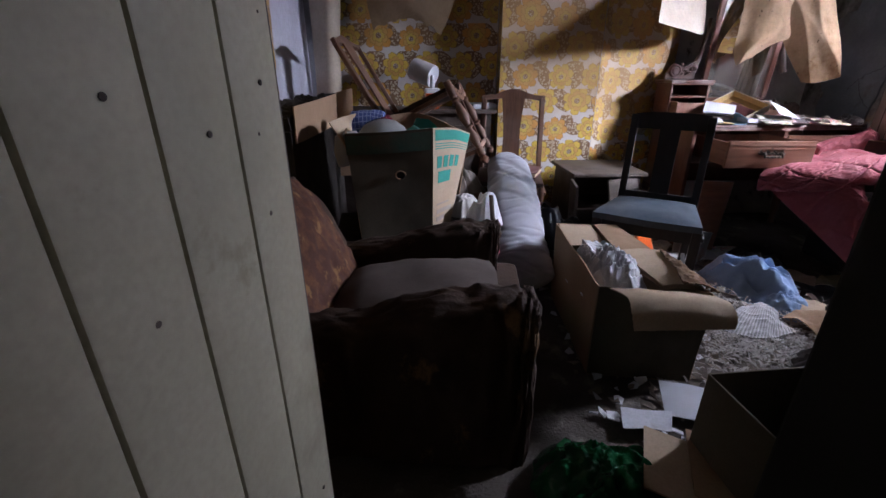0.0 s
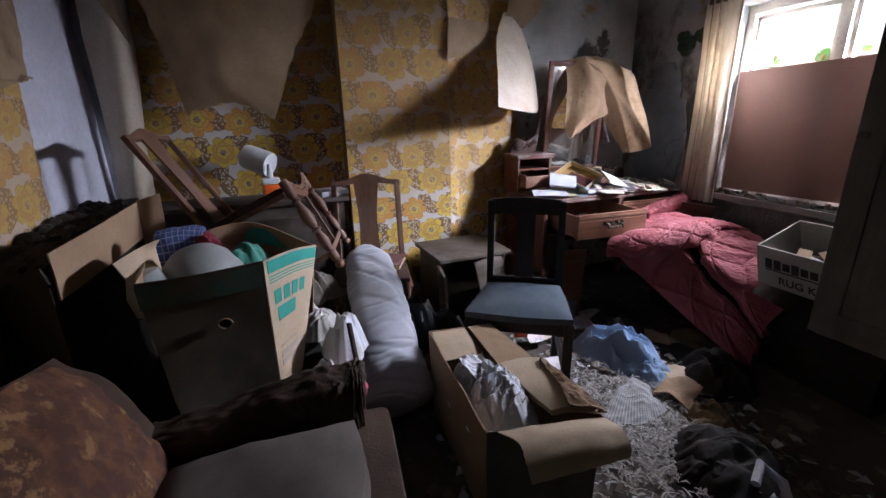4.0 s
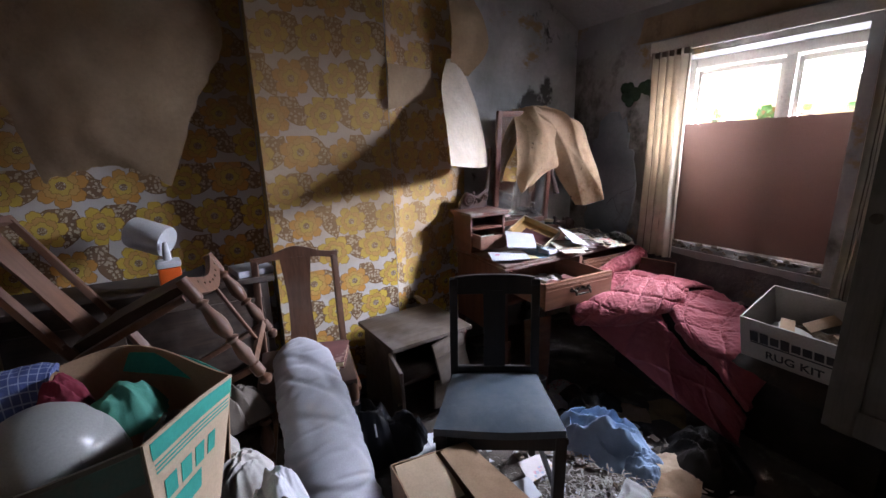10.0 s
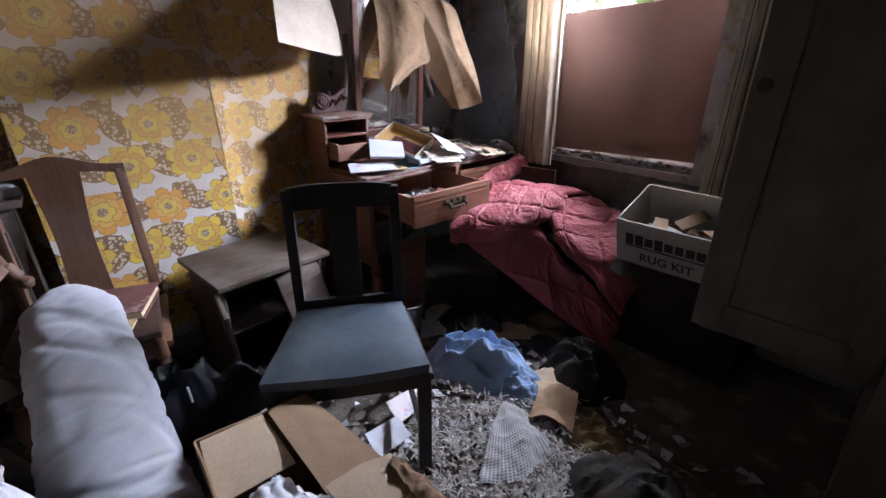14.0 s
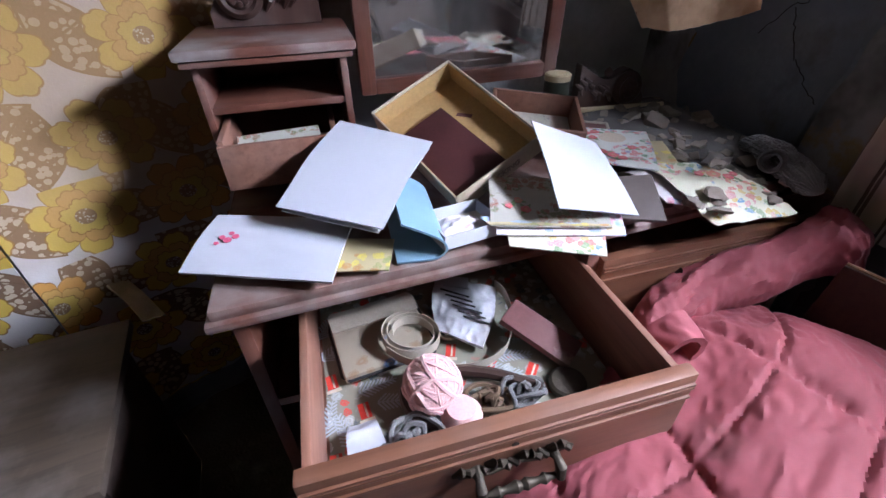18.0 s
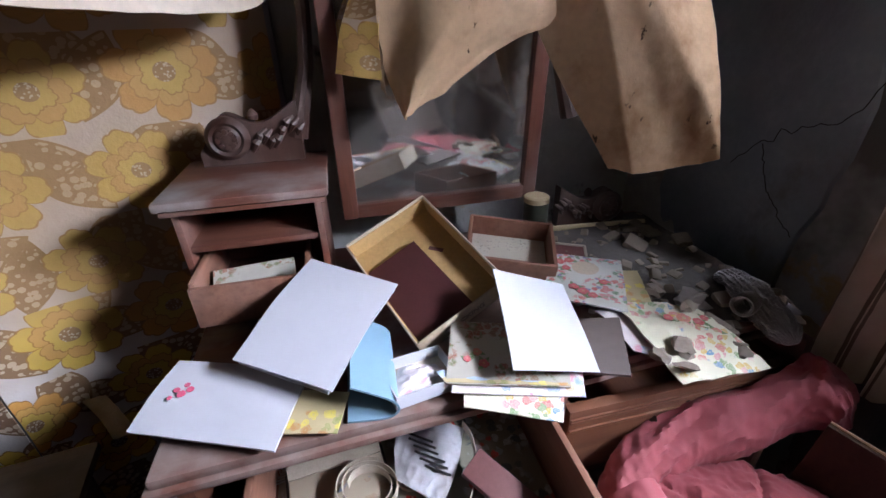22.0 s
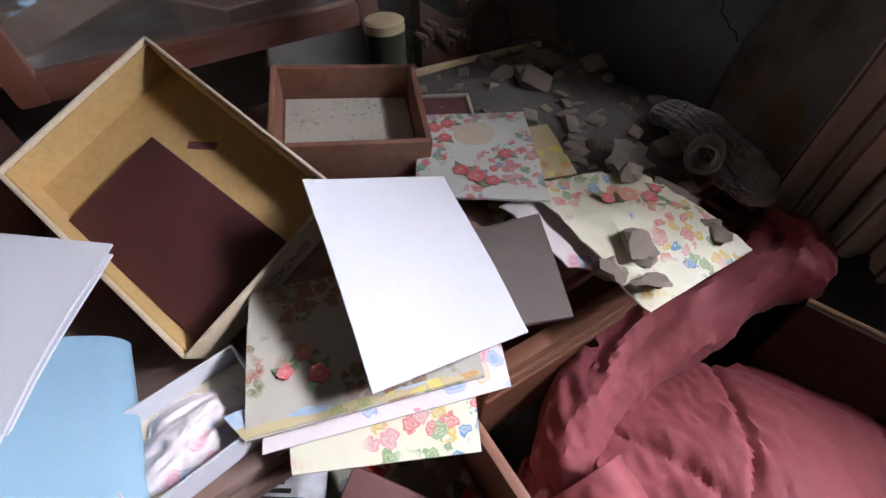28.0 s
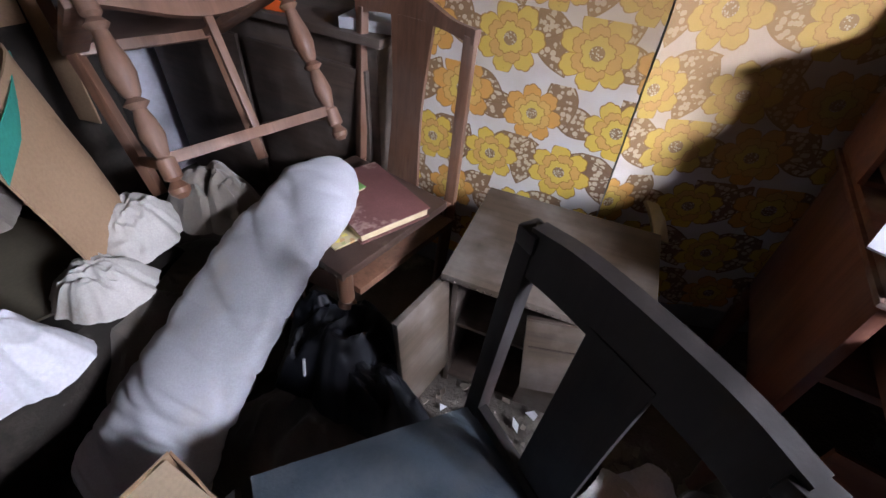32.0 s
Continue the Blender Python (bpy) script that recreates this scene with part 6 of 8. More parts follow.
def splat_chair(name, label, dished, fw=0.185):
    """A brown dining chair with an arched crest, a solid splat and turned front legs; the front looks along -y."""
    c = thing(name, pose(0, 0, 0), label, "chair", "brown splat-back chairs")
    for s in (-1, 1):
        part("back_post", bar((s * 0.165, 0.19, 0.0), (s * 0.185, 0.215, 0.46), 0.03, 0.03), CHAIRWOOD, c)
        part("back_upright", bar((s * 0.185, 0.215, 0.45), (s * 0.178, 0.255, 0.895), 0.030, 0.024), CHAIRWOOD, c)
        part("front_leg", turned((s * (fw - 0.01), -0.185, 0.455), (s * fw, -0.20, 0.0)), CHAIRWOOD, c, "turned front leg")
        part("side_rail", bar((s * (fw - 0.005), -0.17, 0.40), (s * 0.182, 0.20, 0.40), 0.060, 0.022), CHAIRWOOD, c)
        part("side_stretcher", bar((s * (fw - 0.002), -0.19, 0.075), (s * 0.168, 0.19, 0.10), 0.018, 0.024), CHAIRWOOD, c)
    part("crest_rail", sheet([[(-0.195, 0.253, 0.878), (-0.1, 0.258, 0.892), (0, 0.262, 0.895), (0.1, 0.258, 0.892), (0.195, 0.253, 0.878)], [(-0.195, 0.256, 0.912), (-0.12, 0.262, 0.918), (0, 0.268, 0.952), (0.12, 0.262, 0.918), (0.195, 0.256, 0.912)]], 24, 4, 0.022), CHAIRWOOD, c)
    part("splat", sheet([[(-0.062, 0.212, 0.44), (0.062, 0.212, 0.44)], [(-0.052, 0.235, 0.68), (0.052, 0.235, 0.68)], [(-0.07, 0.255, 0.90), (0.07, 0.255, 0.90)]], 6, 10, 0.01), CHAIRWOOD, c)
    part("front_apron", sheet([[(0.02 - fw, -0.188, 0.385), (0, -0.192, 0.345), (fw - 0.02, -0.188, 0.385)], [(0.02 - fw, -0.188, 0.450), (0, -0.192, 0.405), (fw - 0.02, -0.188, 0.450)]], 20, 4, 0.020), CHAIRWOOD, c, "dished front rail")
    part("front_stretcher", bar((0.005 - fw, -0.195, 0.085), (fw - 0.005, -0.195, 0.085), 0.018, 0.026), CHAIRWOOD, c)
    part("centre_slat", bar((0.0, -0.193, 0.085), (0.0, -0.192, 0.36), 0.020, 0.012), CHAIRWOOD, c)
    part("back_rail", box((0.35, 0.022, 0.055), (0, 0.205, 0.41)), CHAIRWOOD, c)
    if not dished:
        part("seat", box((0.385, 0.40, 0.028), (0, -0.005, 0.458), bev=0.01), BROWNVINYL, c, "flat dark leathercloth seat with studs")
        for k in range(9):
            part("stud", lathe([(0.005, 0), (0.004, 0.002), (0, 0.003)], 8, m=pose(-0.17 + 0.0425 * k, -0.205, 0.456, 90, 0, 0)), BRONZE, c)
        return c
    part("seat", sheet([[(-0.165, -0.165, 0.415), (0, -0.165, 0.385), (0.165, -0.165, 0.415)], [(-0.165, 0.0, 0.425), (0, 0.0, 0.42), (0.165, 0.0, 0.425)], [(-0.17, 0.195, 0.425), (0, 0.20, 0.425), (0.17, 0.195, 0.425)]], 14, 14, 0.035, 0.003, 8, 3), BROWNVINYL, c, "sagging dark leathercloth seat")
    for k in range(7):
        part("stud", lathe([(0.005, 0), (0.004, 0.002), (0, 0.003)], 8, m=pose(-0.15 + 0.05 * k, -0.2035, 0.415 - 0.036 * (1 - (k / 3 - 1) ** 2), 90, 0, 0)), BRONZE, c)
    return c


c1 = splat_chair("splat_chair", "brown wooden splat-back chair with books on its seat", False)
c1.matrix_world = pose(0.405, 2.595, 0.0, 0, 0, -8)
tip = Matrix(((0.160, -0.883, -0.442), (0.986, 0.120, 0.118), (-0.051, -0.455, 0.889))).to_quaternion().to_matrix().to_4x4()
c2 = splat_chair("splat_chair", "brown splat-back chair with turned legs, tipped backwards on the heap", True, 0.222)
c2.matrix_world = Matrix.Translation((-0.425, 2.617, 1.003)) @ tip @ pose(0, -0.24, -0.68)

# low dark sideboard filling the alcove
sbd = thing("sideboard", pose(-0.24, 3.0, 0.032), "low dark wooden sideboard in the alcove, buried under chairs", "sideboard")
part("carcass", box((1.10, 0.27, 0.74), (0, 0, 0.40)), DARKWOOD, sbd)
part("top", box((1.16, 0.31, 0.025), (0, -0.005, 0.785), bev=0.006), DARKWOOD, sbd)
for x in (-0.27, 0.27):
    part("door", box((0.50, 0.016, 0.60), (x, -0.143, 0.40)), DARKWOOD, sbd)
for x in (-0.52, 0.52):
    part("foot", box((0.05, 0.25, 0.04), (x, 0, 0.02)), DARKWOOD, sbd)
btl = thing("cleaning_bottle", pose(-0.068, 2.885, 0.830, 0, 0, 8), "orange plastic bottle with a white pump top", "bottle")
part("body", box((0.085, 0.07, 0.095), (0, 0, 0.048), bev=0.012), ORANGE, btl)
part("cap", box((0.092, 0.076, 0.03), (0, 0, 0.110), bev=0.010), WHITEPLASTIC, btl)
part("nozzle", lathe([(0.017, 0.125), (0.015, 0.15), (0.011, 0.185), (0.008, 0.20), (0, 0.20)], 16), WHITEPLASTIC, btl)
roll = thing("paper_roll", pose(-0.125, 2.975, 1.045, 0, 108, -30), "white paper roll lying tilted behind the bottle", "roll")
part("roll", lathe([(0.022, -0.075), (0.065, -0.075), (0.068, -0.06), (0.068, 0.06), (0.065, 0.075), (0.022, 0.075)], 26), WHITEPLASTIC, roll)
part("tube", lathe([(0.022, -0.074), (0.021, 0.074)], 18), CARD, roll)
solo("paper_stack", box((0.16, 0.16, 0.03), (0.25, 2.95, 0.846), (0, 0, 14), 0.004), WHITEPAPER, "small stack of white paper on the sideboard", "paper")

# books on the splat chair
bk = thing("book", pose(0.45, 2.62, 0.473, 0, 0, -22), "large plum coloured book with worn cover", "book", "books on the chair seat")
part("page_block", box((0.27, 0.20, 0.022), (0, 0, 0.018)), PAGES, bk)
part("cover", box((0.28, 0.21, 0.004), (0, 0, 0.031)), PLUMBOOK, bk)
part("cover", box((0.28, 0.21, 0.004), (0, 0, 0.004)), PLUMBOOK, bk)
bk = thing("book", pose(0.345, 2.56, 0.507, 0, 0, -14), "thin green book on the chair", "book", "books on the chair seat")
part("page_block", box((0.13, 0.18, 0.006), (0, 0, 0.005)), PAGES, bk)
part("cover", box((0.135, 0.185, 0.003), (0, 0, 0.0095)), GREENBOOK, bk)
solo("magazine", sheet([[(0.30, 2.47, 0.477), (0.50, 2.42, 0.477)], [(0.34, 2.60, 0.477), (0.55, 2.56, 0.477)]], 8, 8, 0.006, 0.002, 12, 3), GOLDCARD, "yellowed magazine under the books", "magazine")

# ---- bedside cabinet ----
nm = pose(0.958, 2.705, -0.02, 2, 1, 8)
nc = thing("bedside_cabinet", nm, "dusty broken bedside cabinet with its door hanging open", "cabinet")
part("top", box((0.465, 0.37, 0.022), (0, 0, 0.512), bev=0.004), DUSTY_CABINET, nc)
for x in (-0.205, 0.205):
    part("side", box((0.016, 0.30, 0.49), (x, 0, 0.256)), DARKWOOD, nc)
part("back", box((0.40, 0.01, 0.49), (0, 0.147, 0.256)), DARKWOOD, nc)
part("bottom", box((0.40, 0.30, 0.016), (0, 0, 0.06)), DARKWOOD, nc)
part("shelf", box((0.39, 0.27, 0.012), (0, 0, 0.29)), DUSTY_CABINET, nc)
nd = part("door", box((0.19, 0.016, 0.36), (0.095, 0, 0.18)), DUSTY_CABINET, nc, "open panelled door", at=pose(-0.205, -0.155, 0.13, 4, 0, -104))
part("knob", lathe([(0.005, 0), (0.005, 0.012), (0.012, 0.016), (0.0, 0.026)], 12, m=pose(0.17, -0.008, 0.2, 90, 0, 0)), BRONZE, nd)
ndr = part("drawer", box((0.20, 0.016, 0.20), (0, 0, 0), bev=0.004), DUSTY_CABINET, nc, "loose dusty drawer front", at=pose(0.090, -0.200, 0.395, -14, -7, 8))
part("top_edge", box((0.20, 0.014, 0.006), (0, 0, 0.102), bev=0.002), GREYWOOD, ndr, "pale dusty upper edge")
part("groove", box((0.18, 0.004, 0.004), (0, -0.009, 0.03), bev=0.001), DARKWOOD, ndr)
part("drawer", box((0.20, 0.016, 0.15), (0, 0, 0), bev=0.004), DUSTY_CABINET, nc, "lower drawer front", at=pose(0.11, -0.168, 0.18, -4, 4, 2))
rng = random.Random(3)
for k in range(26):
    part("edge_bead", lathe([(0.0032, 0), (0.0026, 0.002), (0, 0.003)], 7, m=pose(-0.215 + 0.0172 * k, -0.185, 0.508, 90, 0, 0)), DUSTY_CABINET, nc)

# ---- armchair inside the door ----
ac = thing("armchair", pose(-0.06, 1.25, 0, 0, 0, -4), "sagging brown velour armchair with rolled arms and a stained seat", "armchair")
part("base", box((0.66, 0.66, 0.34), (0, 0, 0.19), bev=0.03), ARMFABRIC, ac)


def arm_cover(yc, top, x1):
    """A squared padded arm under a loose creased cover, closed at the front."""
    rows = []
    for x, k in ((-0.36, 1.0), (-0.15, 1.0), (0.08, 1.0), (x1 - 0.05, 1.0), (x1, 0.97), (x1 + 0.015, 0.80), (x1 + 0.012, 0.05)):
        z = top - 0.02 * (x > x1 - 0.08) + 0.010 * math.sin(x * 9) - 0.20 * (x1 - x)
        zc = 0.33
        sec = [(-0.078, 0.06), (-0.08, 0.30), (-0.078, z - 0.05), (-0.045, z - 0.008), (0.0, z), (0.045, z - 0.008), (0.078, z - 0.05), (0.08, 0.34)]
        rows.append([(x, yc + y * k, zc + (zz - zc) * k) for y, zz in sec])
    return sheet(rows, 64, 80, 0.012, 0.012, 9, yc * 3, 0, lambda u, v: 0.007 * (1 - 2.6 * abs(noise.noise((u * 5 + v * 2, v * 16 - u * 5, yc * 9)))) + 0.003 * (1 - 2.6 * abs(noise.noise((u * 13, v * 34 + u * 8, yc * 5)))))


for s, tp_, xe in ((-1, 0.585, 0.30), (1, 0.55, 0.24)):
    arm = part("arm", arm_cover(s * 0.305, tp_, xe), ARMFABRIC, ac, "creased brown velour arm")
    part("arm_core", box((0.50, 0.12, 0.34), (0.0, s * 0.305, 0.23), bev=0.03), ARMFABRIC, arm)


def cush(u, v):
    return 0.05 * (1 - (2 * u - 1) ** 4) * (1 - (2 * v - 1) ** 4)


part("seat_cushion", sheet([[(-0.28, -0.21, 0.32), (0.20, -0.21, 0.37)], [(-0.28, 0.0, 0.34), (0.24, 0.0, 0.395)], [(-0.28, 0.20, 0.32), (0.22, 0.20, 0.37)]], 20, 18, 0.09, 0.008, 7, 2, 0, cush), SEATFABRIC, ac, "faded stained seat cushion")
part("backrest", sheet([[(-0.37, -0.30, 0.30), (-0.34, 0, 0.30), (-0.37, 0.30, 0.30)], [(-0.48, -0.32, 0.52), (-0.45, 0, 0.54), (-0.48, 0.32, 0.52)], [(-0.57, -0.28, 0.67), (-0.56, 0, 0.70), (-0.57, 0.28, 0.65)]], 18, 18, 0.14, 0.012, 6, 5), ARMFABRIC, ac, "brown velour back")
part("throw", sheet([[(-0.28, -0.28, 0.36), (-0.265, 0.0, 0.36), (-0.295, 0.22, 0.36)], [(-0.395, -0.32, 0.56), (-0.36, 0, 0.58), (-0.40, 0.26, 0.55)], [(-0.495, -0.30, 0.73), (-0.485, 0, 0.75), (-0.50, 0.24, 0.69)]], 40, 40, 0.02, 0.016, 9, 8, 0.02), surface("floral_throw", (0.075, 0.030, 0.020), (0.13, 0.055, 0.026), 0.9, 22, 120, (0.22, 0.12, 0.05), 0.4, 0.004, spread=(0.45, 0.6), stain_at=(0.56, 0.62)), ac, "brown floral throw over the back")
for x in (-0.26, 0.26):
    for y in (-0.26, 0.26):
        part("foot", lathe([(0.02, 0), (0.028, 0.02), (0.024, 0.04)], 12, m=pose(x, y, 0)), DARKWOOD, ac)

# ---- large carton of household goods ----
bxm = thing("carton", pose(-0.19, 1.94, 0.36), "large brown carton with green print, full of clothes", "carton")
b0 = Matrix.Translation((0.19, -1.94, -0.36))
P_ = lambda x, y, z: b0 @ Vector((x, y, z))
# the front is darker than the other panels: shade put into its colour
part("front_panel", sheet([[P_(-0.33, 1.66, 0.37), P_(-0.05, 1.72, 0.37)], [P_(-0.37, 1.655, 0.84), P_(-0.20, 1.67, 0.845), P_(-0.042, 1.69, 0.856)]], 14, 12, 0.006, 0.004, 6, 2), CARD_DARK, bxm, "cardboard panel with shade in its dark colour and a torn hole")
endp = part("printed_end", sheet([[P_(-0.046, 1.72, 0.37), P_(0.02, 1.86, 0.37)], [P_(-0.04, 1.69, 0.856), P_(0.05, 1.86, 0.835), P_(0.122, 2.03, 0.792)]], 10, 12, 0.005), CARD_PALE, bxm, "buff panel with a green band and green lettering blocks")


def on_end(u0, u1, v0, v1, mat, name="print_bar", lift=0.0042):
    """A printed patch lying on the end panel."""
    def pt(u, v):
        lo = spline([P_(-0.046, 1.72, 0.37), P_(0.02, 1.86, 0.37)], u)
        hi = spline([P_(-0.04, 1.69, 0.856), P_(0.05, 1.86, 0.835), P_(0.122, 2.03, 0.792)], u)
        return lo.lerp(hi, v) + Vector((0.90, -0.42, 0)) * lift
    return part(name, sheet([[pt(u0, v0), pt((u0 + u1) / 2, v0), pt(u1, v0)], [pt(u0, v1), pt((u0 + u1) / 2, v1), pt(u1, v1)]], 8, 3, 0.0008), mat, endp)


on_end(0.04, 0.98, 0.90, 0.985, GREENINK, "green_band")
for v in (0.870, 0.850, 0.830):
    on_end(0.05, 0.96, v, v + 0.008, GREENINK)
for u in (0.10, 0.27, 0.44, 0.62):
    on_end(u, u + 0.12, 0.67, 0.77, GREENINK, "logo_block")
on_end(0.14, 0.52, 0.54, 0.64, GREENINK, "logo_block")
# duller green than on the end panel, to carry the front's shade
part("green_band", sheet([[P_(-0.367, 1.650, 0.76), P_(-0.20, 1.664, 0.765), P_(-0.046, 1.688, 0.775)], [P_(-0.369, 1.648, 0.83), P_(-0.20, 1.662, 0.835), P_(-0.044, 1.685, 0.845)]], 12, 3, 0.001), surface("faded_shaded_green_print", (0.05, 0.13, 0.095), (0.09, 0.10, 0.07), 0.9, 9, 130, (0.12, 0.095, 0.065), 0.1, 0.001), bxm, "faded green printed band, darkened with its shaded panel")
on_end(0.14, 0.62, 0.34, 0.355, GREYINK)
on_end(0.14, 0.80, 0.26, 0.30, GREYINK)
on_end(0.14, 0.55, 0.19, 0.23, GREYINK)
part("back_panel", sheet([[P_(-0.42, 2.14, 0.40), P_(-0.06, 2.26, 0.45), P_(0.07, 2.10, 0.40)], [P_(-0.46, 2.13, 0.82), P_(-0.14, 2.22, 0.865), P_(0.118, 2.035, 0.792)]], 16, 10, 0.005, 0.004, 5, 3), CARD, bxm)
part("green_band", sheet([[P_(-0.16, 2.228, 0.785), P_(0.0, 2.142, 0.760), P_(0.112, 2.046, 0.715)], [P_(-0.16, 2.233, 0.845), P_(0.0, 2.155, 0.826), P_(0.120, 2.048, 0.780)]], 16, 4, 0.002), GREENINK, bxm, "green printed band round the carton")
part("left_panel", sheet([[P_(-0.33, 1.66, 0.37), P_(-0.42, 2.12, 0.37)], [P_(-0.37, 1.655, 0.84), P_(-0.46, 2.13, 0.82)]], 10, 10, 0.005, 0.004, 5, 4), CARD, bxm)
part("flap", sheet([[P_(-0.35, 1.665, 0.74), P_(-0.42, 2.06, 0.74)], [P_(-0.41, 1.74, 0.81), P_(-0.425, 2.06, 0.83)], [P_(-0.462, 1.797, 0.862), P_(-0.43, 1.90, 0.875), P_(-0.385, 1.99, 0.880)]], 14, 12, 0.004, 0.003, 5, 6), CARD_PALE, bxm, "pale torn flap")
part("base", prism([(-0.14, -0.28), (0.14, -0.22), (0.24, 0.12), (0.09, 0.26), (-0.23, 0.18)], 0.004, 0.012), CARD_DARK, bxm)
part("torn_hole", lathe([(0.018, 0), (0.016, 0.004), (0, 0.005)], 12, m=b0 @ pose(-0.165, 1.672, 0.68, 90, 0, 0)), DARKINK, bxm, "torn dark hand hole")
part("torn_rim", tube([P_(-0.165 + 0.020 * math.cos(a * 0.42), 1.664, 0.68 + 0.016 * math.sin(a * 0.42)) for a in range(12)], 0.003, 6), CARD, bxm)
sh = thing("lamp_bowl", pose(-0.255, 1.93, 0.70, 10, -6, 0), "white opal glass lampshade bowl in the carton", "lampshade")
part("bowl", lathe([(r * 0.86, z * 0.92) for r, z in ((0.0, 0.180), (0.04, 0.176), (0.085, 0.160), (0.122, 0.126), (0.147, 0.070), (0.156, 0.0), (0.151, 0.0), (0.142, 0.066), (0.112, 0.120), (0.0, 0.170))], 36), OPAL, sh)
def shard(c, r, a0, a1, e0, e1):
    """A curved piece of a broken globe."""
    pt = lambda a, e: (c[0] + r * math.cos(e) * math.cos(a), c[1] + r * math.cos(e) * math.sin(a), c[2] + r * math.sin(e))
    return sheet([[pt(a0 + (a1 - a0) * (0.5 + (k / 4 - 0.5) * w), e) for k in range(5)] for e, w in ((e0, 0.7), (e0 * 0.6 + e1 * 0.4, 1.0), (e0 * 0.3 + e1 * 0.7, 0.8), (e1, 0.12))], 20, 20, 0.004)


solo("glass_shard", shard((-0.252, 1.928, 0.700), 0.141, -0.9, 0.75, 0.06, 1.38), OPAL, "curved piece of broken opal glass shade", "glass")
solo("glass_shard", shard((-0.258, 1.928, 0.700), 0.142, 3.4, 4.7, 0.05, 1.25), OPAL, "curved piece of broken opal glass shade", "glass")
solo("lamp_bowl", lathe([(0.0, 0.13), (0.045, 0.12), (0.07, 0.06), (0.07, 0.0), (0.064, 0.0), (0.04, 0.112)], 24, m=pose(-0.375, 1.83, 0.70, 0, -14, 0)), OPAL, "small white opal glass shade", "lampshade")
solo("folded_shirt", sheet([[(-0.44, 2.10, 0.74), (-0.36, 2.11, 0.74), (-0.29, 2.12, 0.74)], [(-0.44, 2.11, 0.84), (-0.36, 2.12, 0.85), (-0.29, 2.13, 0.84)], [(-0.43, 2.14, 0.868), (-0.36, 2.15, 0.875), (-0.28, 2.16, 0.865)], [(-0.42, 2.18, 0.85), (-0.36, 2.18, 0.855), (-0.28, 2.18, 0.85)]], 24, 24, 0.02, 0.008, 14, 3), PLAID, "blue checked folded shirt", "shirt")
solo("red_cloth", heap((-0.265, 2.11, 0.76), 0.065, 0.05, 0.115, 3.2, 10, 0.5), REDCLOTH, "bundle of wine red cloth", "cloth")
solo("green_cloth", heap((-0.14, 2.07, 0.71), 0.10, 0.085, 0.14, 6.2, 10, 0.26, 80, 2, 0, 0.8, 1.5, 0.15), GREENCLOTH, "bundle of mottled green cloth", "cloth")
solo("grey_cloth", heap((-0.03, 1.98, 0.62), 0.10, 0.10, 0.14, 1.2, 10, 0.5), GREYHEAP, "grey knitted cloth in the carton", "cloth")
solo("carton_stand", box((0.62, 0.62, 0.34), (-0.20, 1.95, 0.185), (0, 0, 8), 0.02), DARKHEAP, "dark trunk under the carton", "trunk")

# leaning cardboard sheet and dark trunk by the west wall
trk = thing("trunk", pose(-0.735, 2.16, 0), "tall dark trunk with a ragged lid by the wall", "trunk")
part("body", prism([(0.135, -0.42), (0.135, 0.42), (-0.125, 0.60), (-0.125, -0.20)], 0.004, 0.83), DARKHEAP, trk)
part("lid", sheet([[(-0.14, -0.20, 0.80), (0.0, -0.32, 0.83), (0.14, -0.43, 0.85)], [(-0.14, 0.2, 0.855), (0, 0.1, 0.86), (0.13, 0, 0.87)], [(-0.13, 0.60, 0.88), (0, 0.52, 0.89), (0.14, 0.43, 0.90)]], 30, 60, 0.05, 0.028, 17, 4), DARKHEAP, trk, "black ragged lid cloth")
solo("cardboard_sheet", sheet([[(-0.588, 1.752, 0.786), (-0.584, 2.08, 0.785), (-0.58, 2.43, 0.79)], [(-0.578, 1.735, 0.93), (-0.575, 2.08, 0.935), (-0.572, 2.435, 0.945)]], 24, 12, 0.005, 0.003, 4, 6), CARD, "long flap of brown cardboard standing against the trunk", "cardboard")
solo("cardboard_sheet", sheet([[(-0.585, 2.44, 0.5), (-0.50, 2.46, 0.5)], [(-0.572, 2.44, 0.95), (-0.49, 2.47, 0.97)]], 8, 10, 0.005, 0.003, 4, 9), CARD, "folded end of the cardboard sheet", "cardboard")

